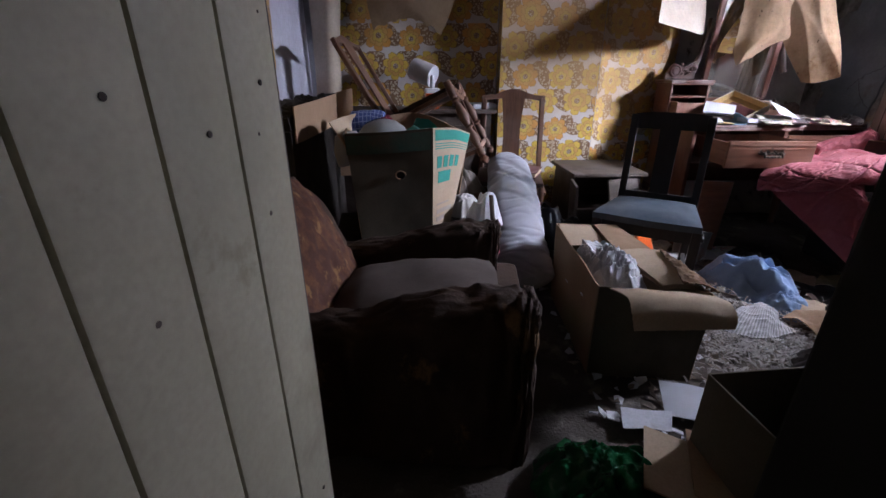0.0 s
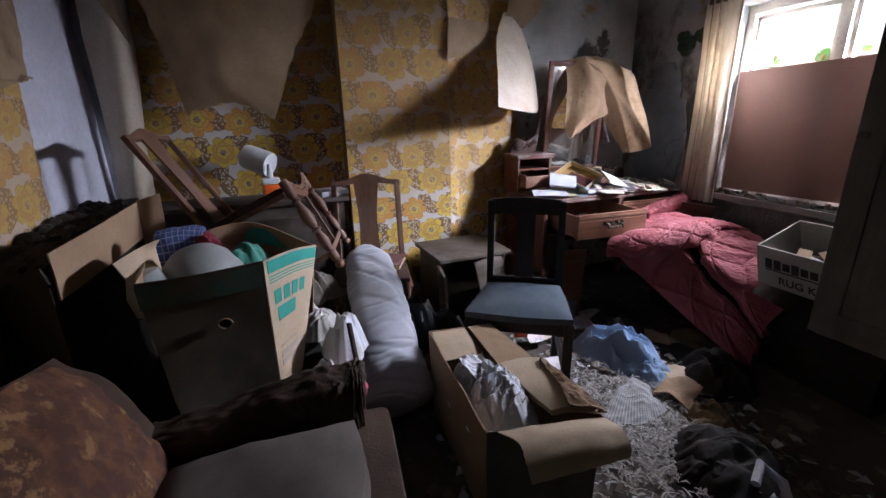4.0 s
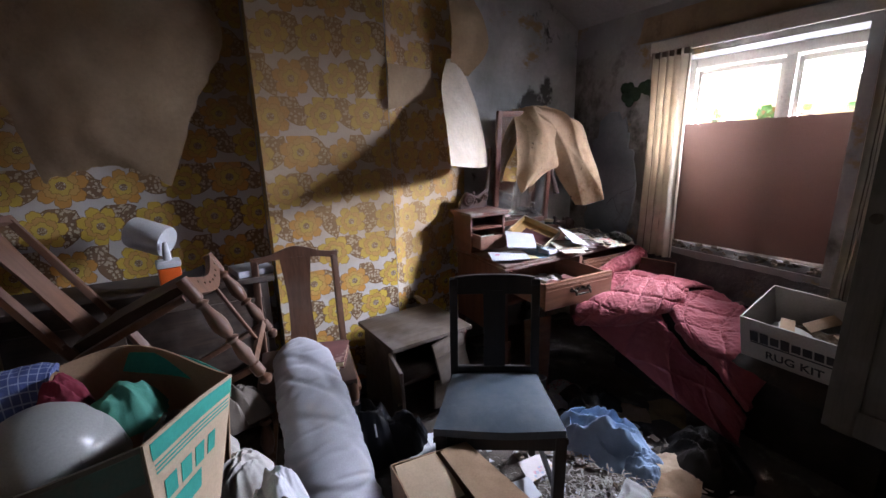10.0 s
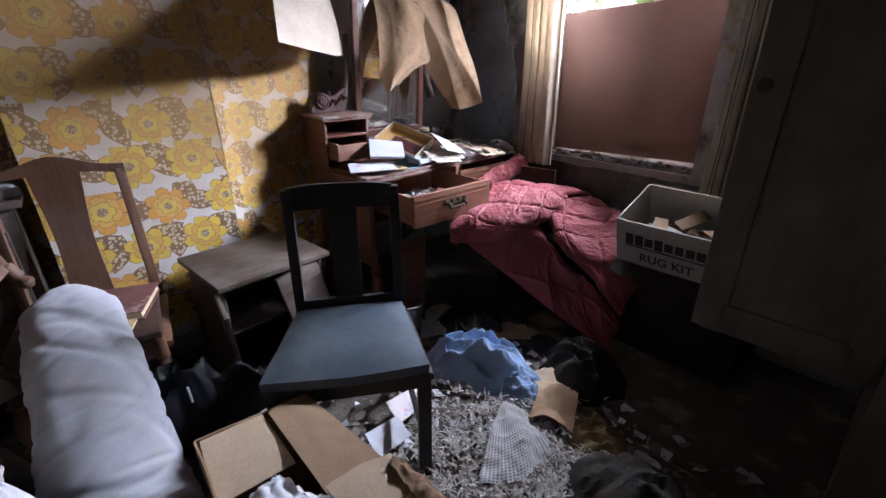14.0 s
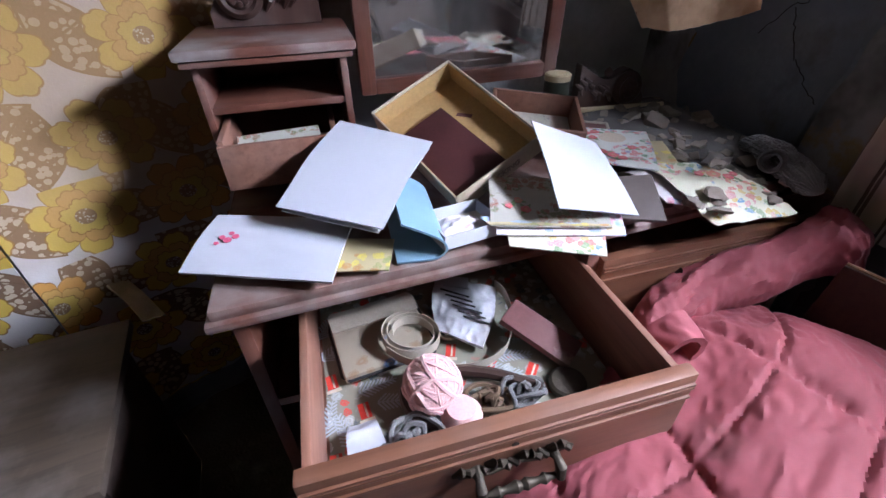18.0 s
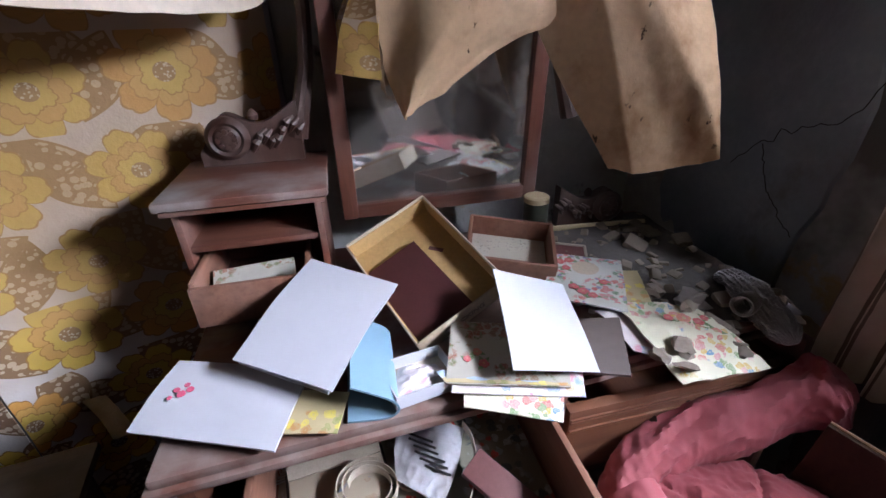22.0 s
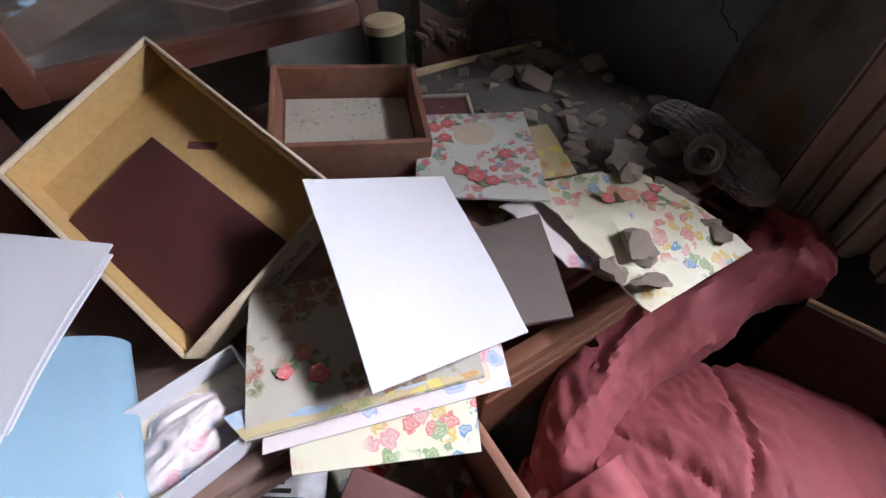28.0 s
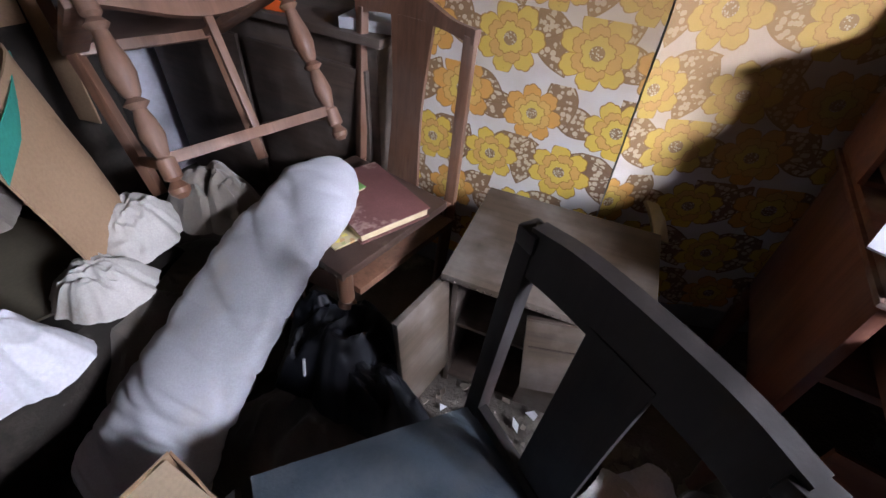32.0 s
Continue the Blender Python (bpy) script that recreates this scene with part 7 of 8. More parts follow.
# ---- bolster pillow, bags and heap behind the carton ----
pl = thing("pillow", pose(0.36, 1.62, 0.20), "long white striped pillow slumped over the heap", "pillow")
axis = [(0.005, 0.20, -0.11), (0.008, 0.36, 0.03), (0.015, 0.66, 0.24), (0.015, 0.99, 0.385)]
pb = bmesh.new()
rings, K, NR = [], 260, 56
for k in range(K + 1):
    t_ = k / K
    p = spline(axis, t_)
    d = (spline(axis, min(t_ + 0.02, 1)) - spline(axis, max(t_ - 0.02, 0))).normalized()
    sx = Vector((1, 0, 0)) - d * d.x
    sx.normalize()
    up = d.cross(sx) * -1
    w = 0.015 + 0.112 * min(1, (t_ * 9) ** 0.5) * min(1, ((1 - t_) * 11) ** 0.5) * (1.42 - 0.62 * t_)
    hh = w * 0.58
    ring = []
    for i in range(NR):
        a = 6.28319 * i / NR
        g1 = noise.noise((t_ * 11 + 0.9 * math.cos(a + 0.6), math.cos(a) * 0.55 + 4, math.sin(a) * 0.55))
        g2 = noise.noise((t_ * 19 - 0.8 * math.cos(a), math.cos(a) * 0.8 + 9, math.sin(a) * 0.8))
        crease = 0.006 - 0.0075 * math.exp(-(g1 / 0.13) ** 2) - 0.0040 * math.exp(-(g2 / 0.15) ** 2) + 0.010 * noise.noise((t_ * 3, math.cos(a) * 1.2, math.sin(a) * 1.2))
        ring.append(pb.verts.new(p + sx * math.cos(a) * (w + crease) + up * math.sin(a) * (hh + crease)))
    rings.append(ring)
for a, b in zip(rings, rings[1:]):
    for i in range(NR):
        pb.faces.new((a[i], a[(i + 1) % NR], b[(i + 1) % NR], b[i]))
pb.faces.new(rings[0])
pb.faces.new(rings[-1])
part("cover", pb, PILLOWCLOTH, pl)
pg = spline(axis, 0.985)
part("gathered_end", heap((pg.x, pg.y, pg.z - 0.02), 0.045, 0.030, 0.04, 3.3, 0, 0.4), PILLOWCLOTH, pl)
solo("blanket", heap((0.08, 2.22, 0.0), 0.25, 0.36, 0.47, 2.6, 0, 0.25), GREYHEAP, "heaped grey brown blanket under the pillow", "blanket")
solo("carrier_bag", heap((0.19, 1.87, 0.40), 0.085, 0.11, 0.20, 5.2, 0, 0.36, 90, 3, 0, 0.85, 1.6, 0.12), CRINKLE, "crumpled white plastic carrier bag", "bag")
solo("crumpled_linen", heap((-0.01, 2.24, 0.42), 0.13, 0.12, 0.11, 3.6, 20, 0.5, 90, 2, 0, 1.2, 1.8, 0.08), LINEN, "bundle of grubby white linen under the tipped chair", "linen")
solo("crumpled_linen", heap((0.10, 2.08, 0.40), 0.10, 0.11, 0.10, 7.1, -10, 0.5, 90, 2, 0, 1.2, 1.8, 0.08), LINEN, "bundle of grubby white linen beside the carton", "linen")
solo("carrier_bag", heap((0.10, 1.72, 0.36), 0.06, 0.06, 0.12, 6.2, 0, 0.45), CRINKLE, "crumpled white plastic bag", "bag")
solo("pink_garment", heap((0.17, 1.68, 0.35), 0.06, 0.07, 0.10, 1.7, 0, 0.6), PINKCLOTH, "bright pink garment in the heap", "garment")
solo("wooden_lath", bar((0.22, 1.70, 0.36), (0.20, 1.74, 0.58), 0.012, 0.02), GREYWOOD, "short wooden lath standing in the heap", "lath")
jk = thing("padded_jacket", pose(0.58, 2.34, 0.20, 0, 0, 20), "black padded nylon jacket slumped beside the pillow", "jacket")
part("body", heap((0, 0, -0.06), 0.18, 0.15, 0.27, 3.9, 0, 0.42, 90, 3, 0, 0.9, 1.7, 0.12), BLACKCLOTH, jk)
part("sleeve", heap((0.10, -0.09, -0.06), 0.14, 0.08, 0.20, 6.1, -25, 0.40, 80, 2, 0, 0.9, 2.2, 0.10), BLACKCLOTH, jk)
part("hood", heap((-0.09, 0.05, -0.02), 0.09, 0.09, 0.22, 2.1, 30, 0.35, 72, 2, 0, 0.9, 1.6, 0.12), BLACKCLOTH, jk)
part("zip", tube([(-0.05, -0.135, 0.10), (-0.048, -0.125, 0.15)], 0.0035, 6), WHITEPLASTIC, jk, "pale zip")
solo("jacket_base", heap((0.55, 2.20, 0.0), 0.24, 0.24, 0.14, 1.9, 0, 0.5), GREYHEAP, "pale matted cloth under the black jacket", "cloth")
solo("dusty_cloth", heap((0.08, 2.42, 0.42), 0.14, 0.12, 0.15, 7.9, 0, 0.5), GREYHEAP, "brown dusty cloth between the chair posts", "cloth")

# ---- open carton of rubbish ----
oc = thing("open_carton", pose(0.70, 1.53, 0), "open brown carton full of crumpled plastic, flaps folded out", "carton")
o0 = Matrix.Translation((-0.70, -1.53, 0))
Q_ = lambda x, y, z: o0 @ Vector((x, y, z))
TLc, BRc, FLc, FRc = (0.54, 1.925, 0.39), (0.81, 1.905, 0.385), (0.53, 1.295, 0.385), (0.90, 1.25, 0.37)
low = lambda p, z=0.015: Q_(0.70 + (p[0] - 0.70) * 0.96, 1.58 + (p[1] - 1.58) * 0.96, z)
# front_panel takes the dark tone, which paints in the shade below its flap
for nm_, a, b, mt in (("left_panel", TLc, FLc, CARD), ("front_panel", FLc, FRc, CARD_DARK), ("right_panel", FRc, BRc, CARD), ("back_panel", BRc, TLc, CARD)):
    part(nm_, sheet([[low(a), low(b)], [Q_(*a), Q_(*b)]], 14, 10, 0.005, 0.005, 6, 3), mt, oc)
part("base", sheet([[low(FLc, 0.012), low(FRc, 0.012)], [low(TLc, 0.012), low(BRc, 0.012)]], 4, 4, 0.005), CARD, oc)
part("flap", sheet([[Q_(0.548, 1.915, 0.388), Q_(0.695, 1.915, 0.386)], [Q_(0.540, 1.83, 0.378), Q_(0.700, 1.82, 0.378)], [Q_(0.535, 1.745, 0.352), Q_(0.705, 1.735, 0.356)]], 14, 12, 0.004, 0.003, 7, 6), CARD_PALE, oc, "pale inner flap")
part("flap", sheet([[Q_(0.706, 1.900, 0.392), Q_(0.750, 1.905, 0.394), Q_(0.808, 1.902, 0.389)], [Q_(0.715, 1.70, 0.378), Q_(0.78, 1.70, 0.384), Q_(0.838, 1.70, 0.387)], [Q_(0.725, 1.50, 0.365), Q_(0.80, 1.50, 0.378), Q_(0.868, 1.49, 0.384)], [Q_(0.765, 1.32, 0.355), Q_(0.83, 1.30, 0.37), Q_(0.897, 1.26, 0.376)]], 20, 40, 0.004, 0.004, 8, 7, 0.01), CARD, oc, "long flap folded inwards")
part("flap", sheet([[Q_(0.718, 1.610, 0.388), Q_(0.800, 1.600, 0.396), Q_(0.868, 1.578, 0.398)], [Q_(0.735, 1.47, 0.378), Q_(0.81, 1.46, 0.392), Q_(0.872, 1.45, 0.396)], [Q_(0.768, 1.335, 0.366), Q_(0.82, 1.315, 0.382), Q_(0.868, 1.300, 0.386)]], 18, 22, 0.004, 0.004, 9, 9, 0.02), CARD_PALE, oc, "torn paler flap")
part("torn_edge", sheet([[Q_(0.812, 1.30, 0.392), Q_(0.860, 1.275, 0.394), Q_(0.912, 1.250, 0.378)], [Q_(0.838, 1.42, 0.402), Q_(0.868, 1.42, 0.402), Q_(0.900, 1.40, 0.384)], [Q_(0.850, 1.56, 0.404), Q_(0.868, 1.56, 0.402), Q_(0.882, 1.55, 0.386)]], 16, 44, 0.004, 0.010, 30, 5, 0.08), surface("mouldy_cardboard", (0.21, 0.125, 0.07), (0.10, 0.06, 0.035), 0.95, 16, 130, (0.30, 0.20, 0.12), 0.6, 0.006, stain_at=(0.54, 0.62)), oc, "brown mouldy torn edge")
part("flap", sheet([[Q_(0.56, 1.29, 0.384), Q_(0.74, 1.265, 0.384), Q_(0.90, 1.245, 0.374)], [Q_(0.60, 1.235, 0.378), Q_(0.76, 1.21, 0.385), Q_(0.91, 1.19, 0.378)], [Q_(0.60, 1.19, 0.345), Q_(0.77, 1.165, 0.355), Q_(0.915, 1.15, 0.350)], [Q_(0.61, 1.165, 0.29), Q_(0.77, 1.15, 0.305), Q_(0.91, 1.14, 0.315)]], 20, 18, 0.004, 0.005, 8, 5, 0.02), CARD_PALE, oc, "curled front flap")
solo("crumpled_plastic", heap((0.660, 1.52, 0.265), 0.125, 0.215, 0.175, 2.9, 0, 0.50, 140, 3, 0, 2.3, 1.6, 0.05), CRINKLE, "crumpled white plastic sheet in the open carton", "plastic")
solo("crumpled_plastic", heap((0.60, 1.64, 0.22), 0.06, 0.11, 0.19, 4.9, 0, 0.5, 96, 3, 0, 1.8, 1.6, 0.05), CRINKLE, "crumpled white wrapping in the open carton", "plastic")
solo("crumpled_plastic", sheet([[(0.59, 1.70, 0.385), (0.66, 1.72, 0.38)], [(0.565, 1.60, 0.420), (0.675, 1.60, 0.415)], [(0.60, 1.52, 0.395), (0.70, 1.50, 0.39)]], 40, 40, 0.002, 0.020, 16, 5, 0.06), CRINKLE, "crumpled end of the white wrapping", "plastic")

# ---- divan with pink quilt under the window ----
dv = thing("divan", pose(2.28, 1.85, 0), "low dark divan base under the quilt", "divan")
part("base", box((0.34, 1.24, 0.32), (0.11, 0.0, 0.17), bev=0.03), DARKHEAP, dv)
part("mattress", box((0.34, 1.22, 0.08), (0.11, 0.0, 0.365), bev=0.03), DARKHEAP, dv)


def quilting(lu, lv, seed, pitch=0.15, turn=0.6):
    """Padding between crossed lines of stitching, puckered along the lines; lu and lv are the sheet's lengths."""
    ct, st = math.cos(turn), math.sin(turn)

    def f(u, v):
        x, y = u * lu, v * lv
        w = 0.02 * noise.noise((x * 5, y * 5, seed))
        a, b = (x * ct - y * st) / pitch + w * 6, (x * st + y * ct) / pitch - w * 5
        da, db = abs((a % 1.0) - 0.5) * pitch, abs((b % 1.0) - 0.5) * pitch
        d = min(da, db)
        puff = 0.0065 * (1 - math.exp(-(d / 0.006) ** 2)) + 0.005 * (1 - math.exp(-d / 0.03)) - 0.008
        puff += 0.016 * noise.noise((x * 4.5, y * 4.5, seed + 7)) + 0.010 * (1 - 2.6 * math.sqrt(noise.noise((x * 7 + y * 2, y * 4 - x * 3, seed + 11)) ** 2 + 0.006))
        pk = 0.0034 * (1 - 2.6 * abs(noise.noise((a * 3.6, b * 3.6, seed)))) + 0.0028 * (1 - 2.6 * abs(noise.noise((a * 8, b * 8, seed + 3)))) + 0.0014 * (1 - 2.6 * abs(noise.noise((x * 110, y * 110, seed))))
        return puff + pk * (0.45 + 0.55 * math.exp(-d / 0.03))
    return f


qt = thing("quilt", pose(2.12, 2.05, 0.0), "faded pink quilted satin eiderdown thrown over the divan", "quilt")
q0 = Matrix.Translation((-2.12, -2.05, 0))
QR = lambda rows: [[q0 @ Vector(p) for p in r] for r in rows]


def tucked(edge, inward, rest):
    """Rows that start tucked under, roll round the edge and go on as the rest."""
    d = Vector(inward).normalized()
    mv = lambda k, z: [Vector(p) + d * k + Vector((0, 0, z)) for p in edge]
    return [mv(0.10, -0.055), mv(0.03, -0.066), mv(-0.010, -0.036), mv(0.008, 0.002)] + rest


lip = [(1.755, 2.345, 0.520), (1.81, 2.235, 0.535), (1.91, 2.135, 0.565), (2.03, 2.075, 0.600), (2.15, 2.06, 0.622), (2.265, 2.075, 0.610)]
part("folded_back_layer", sheet(QR(tucked(lip, (0.5, 0.85, 0), [
    [(1.80, 2.37, 0.553), (1.88, 2.29, 0.575), (1.97, 2.20, 0.610), (2.09, 2.14, 0.640), (2.20, 2.12, 0.645), (2.30, 2.10, 0.622)],
    [(1.90, 2.42, 0.552), (1.98, 2.36, 0.570), (2.08, 2.30, 0.628), (2.20, 2.24, 0.640), (2.32, 2.18, 0.632), (2.42, 2.10, 0.605)],
    [(2.00, 2.475, 0.560), (2.07, 2.45, 0.600), (2.18, 2.40, 0.640), (2.30, 2.34, 0.632), (2.43, 2.24, 0.605), (2.52, 2.09, 0.565)],
    [(2.05, 2.515, 0.560), (2.12, 2.515, 0.580), (2.23, 2.495, 0.600), (2.36, 2.455, 0.580), (2.49, 2.34, 0.555), (2.55, 2.20, 0.535)]])), 190, 180, 0.012, 0.006, 4, 5, 0, quilting(0.75, 0.72, 5.0)), QUILT, qt)
part("hanging_layer", sheet(QR([
    [(1.86, 2.37, 0.47), (1.98, 2.24, 0.52), (2.09, 2.17, 0.55), (2.16, 2.14, 0.50), (2.18, 2.15, 0.42)],
    [(1.80, 2.30, 0.45), (1.93, 2.16, 0.510), (2.03, 2.09, 0.545), (2.085, 2.065, 0.490), (2.10, 2.07, 0.40)],
    [(1.89, 2.09, 0.31), (1.975, 2.06, 0.440), (2.03, 2.02, 0.485), (2.075, 1.99, 0.425), (2.085, 2.00, 0.33)],
    [(1.98, 1.88, 0.17), (2.02, 1.94, 0.320), (2.055, 1.93, 0.405), (2.085, 1.91, 0.340), (2.095, 1.92, 0.25)],
    [(2.05, 1.73, 0.08), (2.075, 1.79, 0.20), (2.11, 1.79, 0.295), (2.14, 1.78, 0.250), (2.16, 1.79, 0.16)],
    [(2.09, 1.64, 0.04), (2.11, 1.66, 0.08), (2.14, 1.67, 0.15), (2.17, 1.67, 0.14), (2.19, 1.68, 0.08)]]), 110, 190, 0.014, 0.008, 4, 3, 0, quilting(0.45, 0.85, 2.0, 0.19, 0.35)), QUILT, qt)
fld = [(2.205, 2.10, 0.600), (2.118, 2.045, 0.575), (2.095, 1.98, 0.530), (2.108, 1.892, 0.462), (2.130, 1.776, 0.370), (2.155, 1.66, 0.250)]
part("turned_fold", sheet(QR(tucked(fld, (1.0, 0.15, 0), [
    [(2.27, 2.10, 0.605), (2.21, 2.03, 0.580), (2.19, 1.95, 0.530), (2.20, 1.86, 0.480), (2.22, 1.75, 0.415), (2.23, 1.64, 0.34)],
    [(2.40, 2.08, 0.590), (2.36, 1.99, 0.545), (2.33, 1.91, 0.505), (2.33, 1.83, 0.480), (2.33, 1.73, 0.45), (2.33, 1.62, 0.43)],
    [(2.53, 2.05, 0.550), (2.52, 1.96, 0.52), (2.50, 1.88, 0.50), (2.49, 1.80, 0.485), (2.48, 1.71, 0.47), (2.47, 1.60, 0.46)]])), 150, 150, 0.012, 0.007, 4, 8, 0, quilting(0.62, 0.55, 9.0)), QUILT, qt)
bunch = bmesh.new()
roll_axis = [(2.05, 2.47, 0.585), (2.12, 2.515, 0.610), (2.21, 2.535, 0.625), (2.32, 2.53, 0.655), (2.42, 2.515, 0.690), (2.475, 2.50, 0.715)]
rgs, KR, NR_ = [], 150, 52
for k in range(KR + 1):
    t_ = k / KR
    p = spline(roll_axis, t_)
    d = (spline(roll_axis, min(t_ + 0.02, 1)) - spline(roll_axis, max(t_ - 0.02, 0))).normalized()
    sx = d.cross(Vector((0, 0, 1))).normalized()
    up = sx.cross(d)
    w = (0.034 + 0.016 * t_ + 0.010 * noise.noise((t_ * 5, 1.0, 2.0))) * min(1, (t_ * 12 + 0.1) ** 0.5) * min(1, ((1 - t_) * 8 + 0.05) ** 0.5)
    ring = []
    for i in range(NR_):
        a = 6.28319 * i / NR_
        q = Vector((t_ * 5.5 + 0.5 * math.cos(a), math.cos(a) * 0.9 + 3, math.sin(a) * 0.9))
        f = 1 + 0.26 * (0.5 - 1.9 * math.sqrt(noise.noise(q) ** 2 + 0.003)) + 0.09 * (0.5 - 1.9 * abs(noise.noise(q * 2.6))) + 0.05 * noise.noise(q * 9)
        ring.append(bunch.verts.new(p + sx * math.cos(a) * w * f + up * math.sin(a) * w * 1.15 * f - Vector((2.12, 2.05, 0))))
    rgs.append(ring)
for a, b in zip(rgs, rgs[1:]):
    for i in range(NR_):
        bunch.faces.new((a[i], a[(i + 1) % NR_], b[(i + 1) % NR_], b[i]))
bunch.faces.new(rgs[0])
bunch.faces.new(rgs[-1])
part("bunched_edge", bunch, QUILT, qt, "crumpled edge bunched against the drawer")
part("curl", sheet(QR([[(2.025, 2.43, 0.585), (2.03, 2.47, 0.590)], [(2.035, 2.42, 0.645), (2.04, 2.465, 0.650)], [(2.065, 2.415, 0.675), (2.07, 2.46, 0.680)], [(2.10, 2.415, 0.655), (2.105, 2.46, 0.660)], [(2.095, 2.415, 0.615), (2.10, 2.46, 0.620)]]), 20, 44, 0.010, 0.008, 14, 6, 0.03), QUILT, qt, "curled corner")
# rubble in a near-black colour, added so the gap by the wall reads dark
solo("dark_debris", heap((2.535, 1.92, 0.40), 0.055, 0.36, 0.13, 4.7, 0, 0.8, 96, 3, 0, 2.6), DARKHEAP, "dark rubble heap added to darken the gap between quilt and wall", "rags")
for k, (x, y, r) in enumerate(((2.50, 2.10, 20), (2.53, 1.98, -35), (2.49, 1.84, 60), (2.53, 1.74, 10))):
    solo("wood_scrap", box((0.10, 0.035, 0.012), (x, y, 0.535 - 0.012 * k), (12, -14 + 8 * k, r), 0.002), BOXBROWN, "splinter of broken brown board in the rubble", "wood", "broken boards")
wbx = thing("wooden_board", pose(2.41, 2.385, 0.590, 0, 0, 0), "dark brown board leaning under the sill beside the quilt", "board")
part("board", sheet([[(-0.035, 0.078, -0.025), (0.015, -0.125, -0.025)], [(-0.016, 0.076, 0.105), (0.024, -0.070, 0.105), (0.030, -0.115, 0.105)]], 10, 8, 0.018, 0.001, 6, 4), BOXBROWN, wbx)
# highlight on the board's top edge, modelled as a thin pale strip
part("edge_highlight", tube([(-0.016, 0.076, 0.107), (0.005, 0.0, 0.107), (0.028, -0.112, 0.107)], 0.003, 6), CARD, wbx, "pale strip standing in for the edge highlight")

# white printed carton on the divan
wc = thing("rug_kit_carton", pose(2.255, 1.462, 0.515, 0, -18, 2), "white cardboard rug kit carton with black lettering, lid off", "carton")
for w, d, x, y, sag in ((0.28, 0.006, 0, 0.25, 0), (0.28, 0.006, 0, -0.25, 0), (0.006, 0.50, -0.139, 0, 1), (0.006, 0.50, 0.139, 0, 1)):
    lo = [(x - w / 2, y - d / 2, 0.0), (x + w / 2, y + d / 2, 0.0)] if not sag else [(x, y - d / 2, 0.0), (x, y + d / 2, 0.0)]
    if not sag:
        lo = [(x - w / 2, y, 0.0), (x + w / 2, y, 0.0)]
    hi = [(a, b, 0.20) for a, b, c in lo]
    md = [(a + 0.004 * sag * (1 if x > 0 else -1), b, 0.10) for a, b, c in lo]
    part("panel", sheet([lo, md, hi], 24, 10, 0.006, 0.003, 5, 3 + x), CARD_WHITE, wc)
part("base", box((0.27, 0.49, 0.006), (0, 0, 0.006)), CARD_WHITE, wc)
for k, (x, y, r) in enumerate(((-0.05, 0.12, 20), (0.05, 0.04, -30), (-0.03, -0.08, 50), (0.06, -0.14, 10))):
    part("card_scrap", box((0.13, 0.05, 0.004), (x, y, 0.125 + 0.006 * k), (14, -10 + 9 * k, r), 0.001), CARD, wc)
lettering("RUG KIT", 0.052, DARKINK, wc, pose(-0.1485, 0.055, 0.030, 90, 0, -90))
for k in range(9):
    part("logo_block", box((0.0008, 0.030, 0.050 if k in (0, 1, 3) else 0.038), (-0.1485, 0.195 - 0.037 * k, 0.125), bev=0), DARKINK, wc, "black printed brand block")
part("logo_line", box((0.0008, 0.33, 0.006), (-0.1485, 0.045, 0.094), bev=0), DARKINK, wc)
part("wool_scrap", heap((0, 0.0, 0.02), 0.12, 0.22, 0.11, 3.8, 0, 0.6), BROWNSCRAP, wc, "brown wool scraps")
part("pattern_leaf", box((0.12, 0.16, 0.002), (-0.02, 0.08, 0.105), (12, 8, 20)), CARD_WHITE, wc)
solo("old_blanket", heap((2.30, 1.50, 0.39), 0.20, 0.34, 0.13, 9.3, 0, 0.35), DARKHEAP, "dark folded blanket under the white carton", "blanket")

# ---- floor litter ----
bs_ = thing("blue_shirt", pose(1.59, 1.99, 0.0, 0, 0, -62), "crumpled light blue shirt on the floor", "shirt")
part("body", heap((0, 0, 0), 0.22, 0.15, 0.21, 1.35, 0, 0.60, 120, 2, 0, 1.05, 2.0, 0.08), BLUECLOTH, bs_)
part("sleeve", heap((0.19, -0.05, 0), 0.14, 0.085, 0.10, 4.1, -20, 0.60, 100, 2, 0, 1.1, 2.0, 0.08), BLUECLOTH, bs_)
part("collar", sheet([[(-0.16, -0.10, 0.06), (-0.20, 0.0, 0.08), (-0.14, 0.10, 0.05)], [(-0.12, -0.09, 0.13), (-0.15, 0.0, 0.15), (-0.10, 0.09, 0.12)]], 20, 8, 0.004, 0.012, 14, 3), BLUECLOTH, bs_)
solo("mouldy_rag", heap((1.90, 1.68, 0.0), 0.20, 0.18, 0.15, 5.4, 10, 0.6), DARKHEAP, "dark mouldy rag crumpled on the floor", "rag", "rags on the floor")
solo("mouldy_rag", heap((1.45, 1.25, 0.0), 0.24, 0.18, 0.14, 3.4, 30, 0.6), DARKHEAP, "dark mouldy rag crumpled on the floor", "rag", "rags on the floor")
solo("mouldy_rag", heap((1.75, 2.20, 0.0), 0.20, 0.18, 0.14, 2.4, 0, 0.6), DARKHEAP, "dark mouldy rag crumpled on the floor", "rag", "rags on the floor")
solo("ochre_rag", heap((1.63, 1.45, 0.0), 0.14, 0.10, 0.07, 8.4, 60, 0.8), surface("ochre_cloth", (0.24, 0.17, 0.085), (0.16, 0.11, 0.06), 0.9, 9, 180, None, 0.4, 0.004), "trodden ochre rag on the floor", "rag")
bkt = thing("enamel_bucket", pose(1.465, 2.365, 0.012, -14, 10, 0), "old grey enamel pot standing tilted in the litter", "pot")
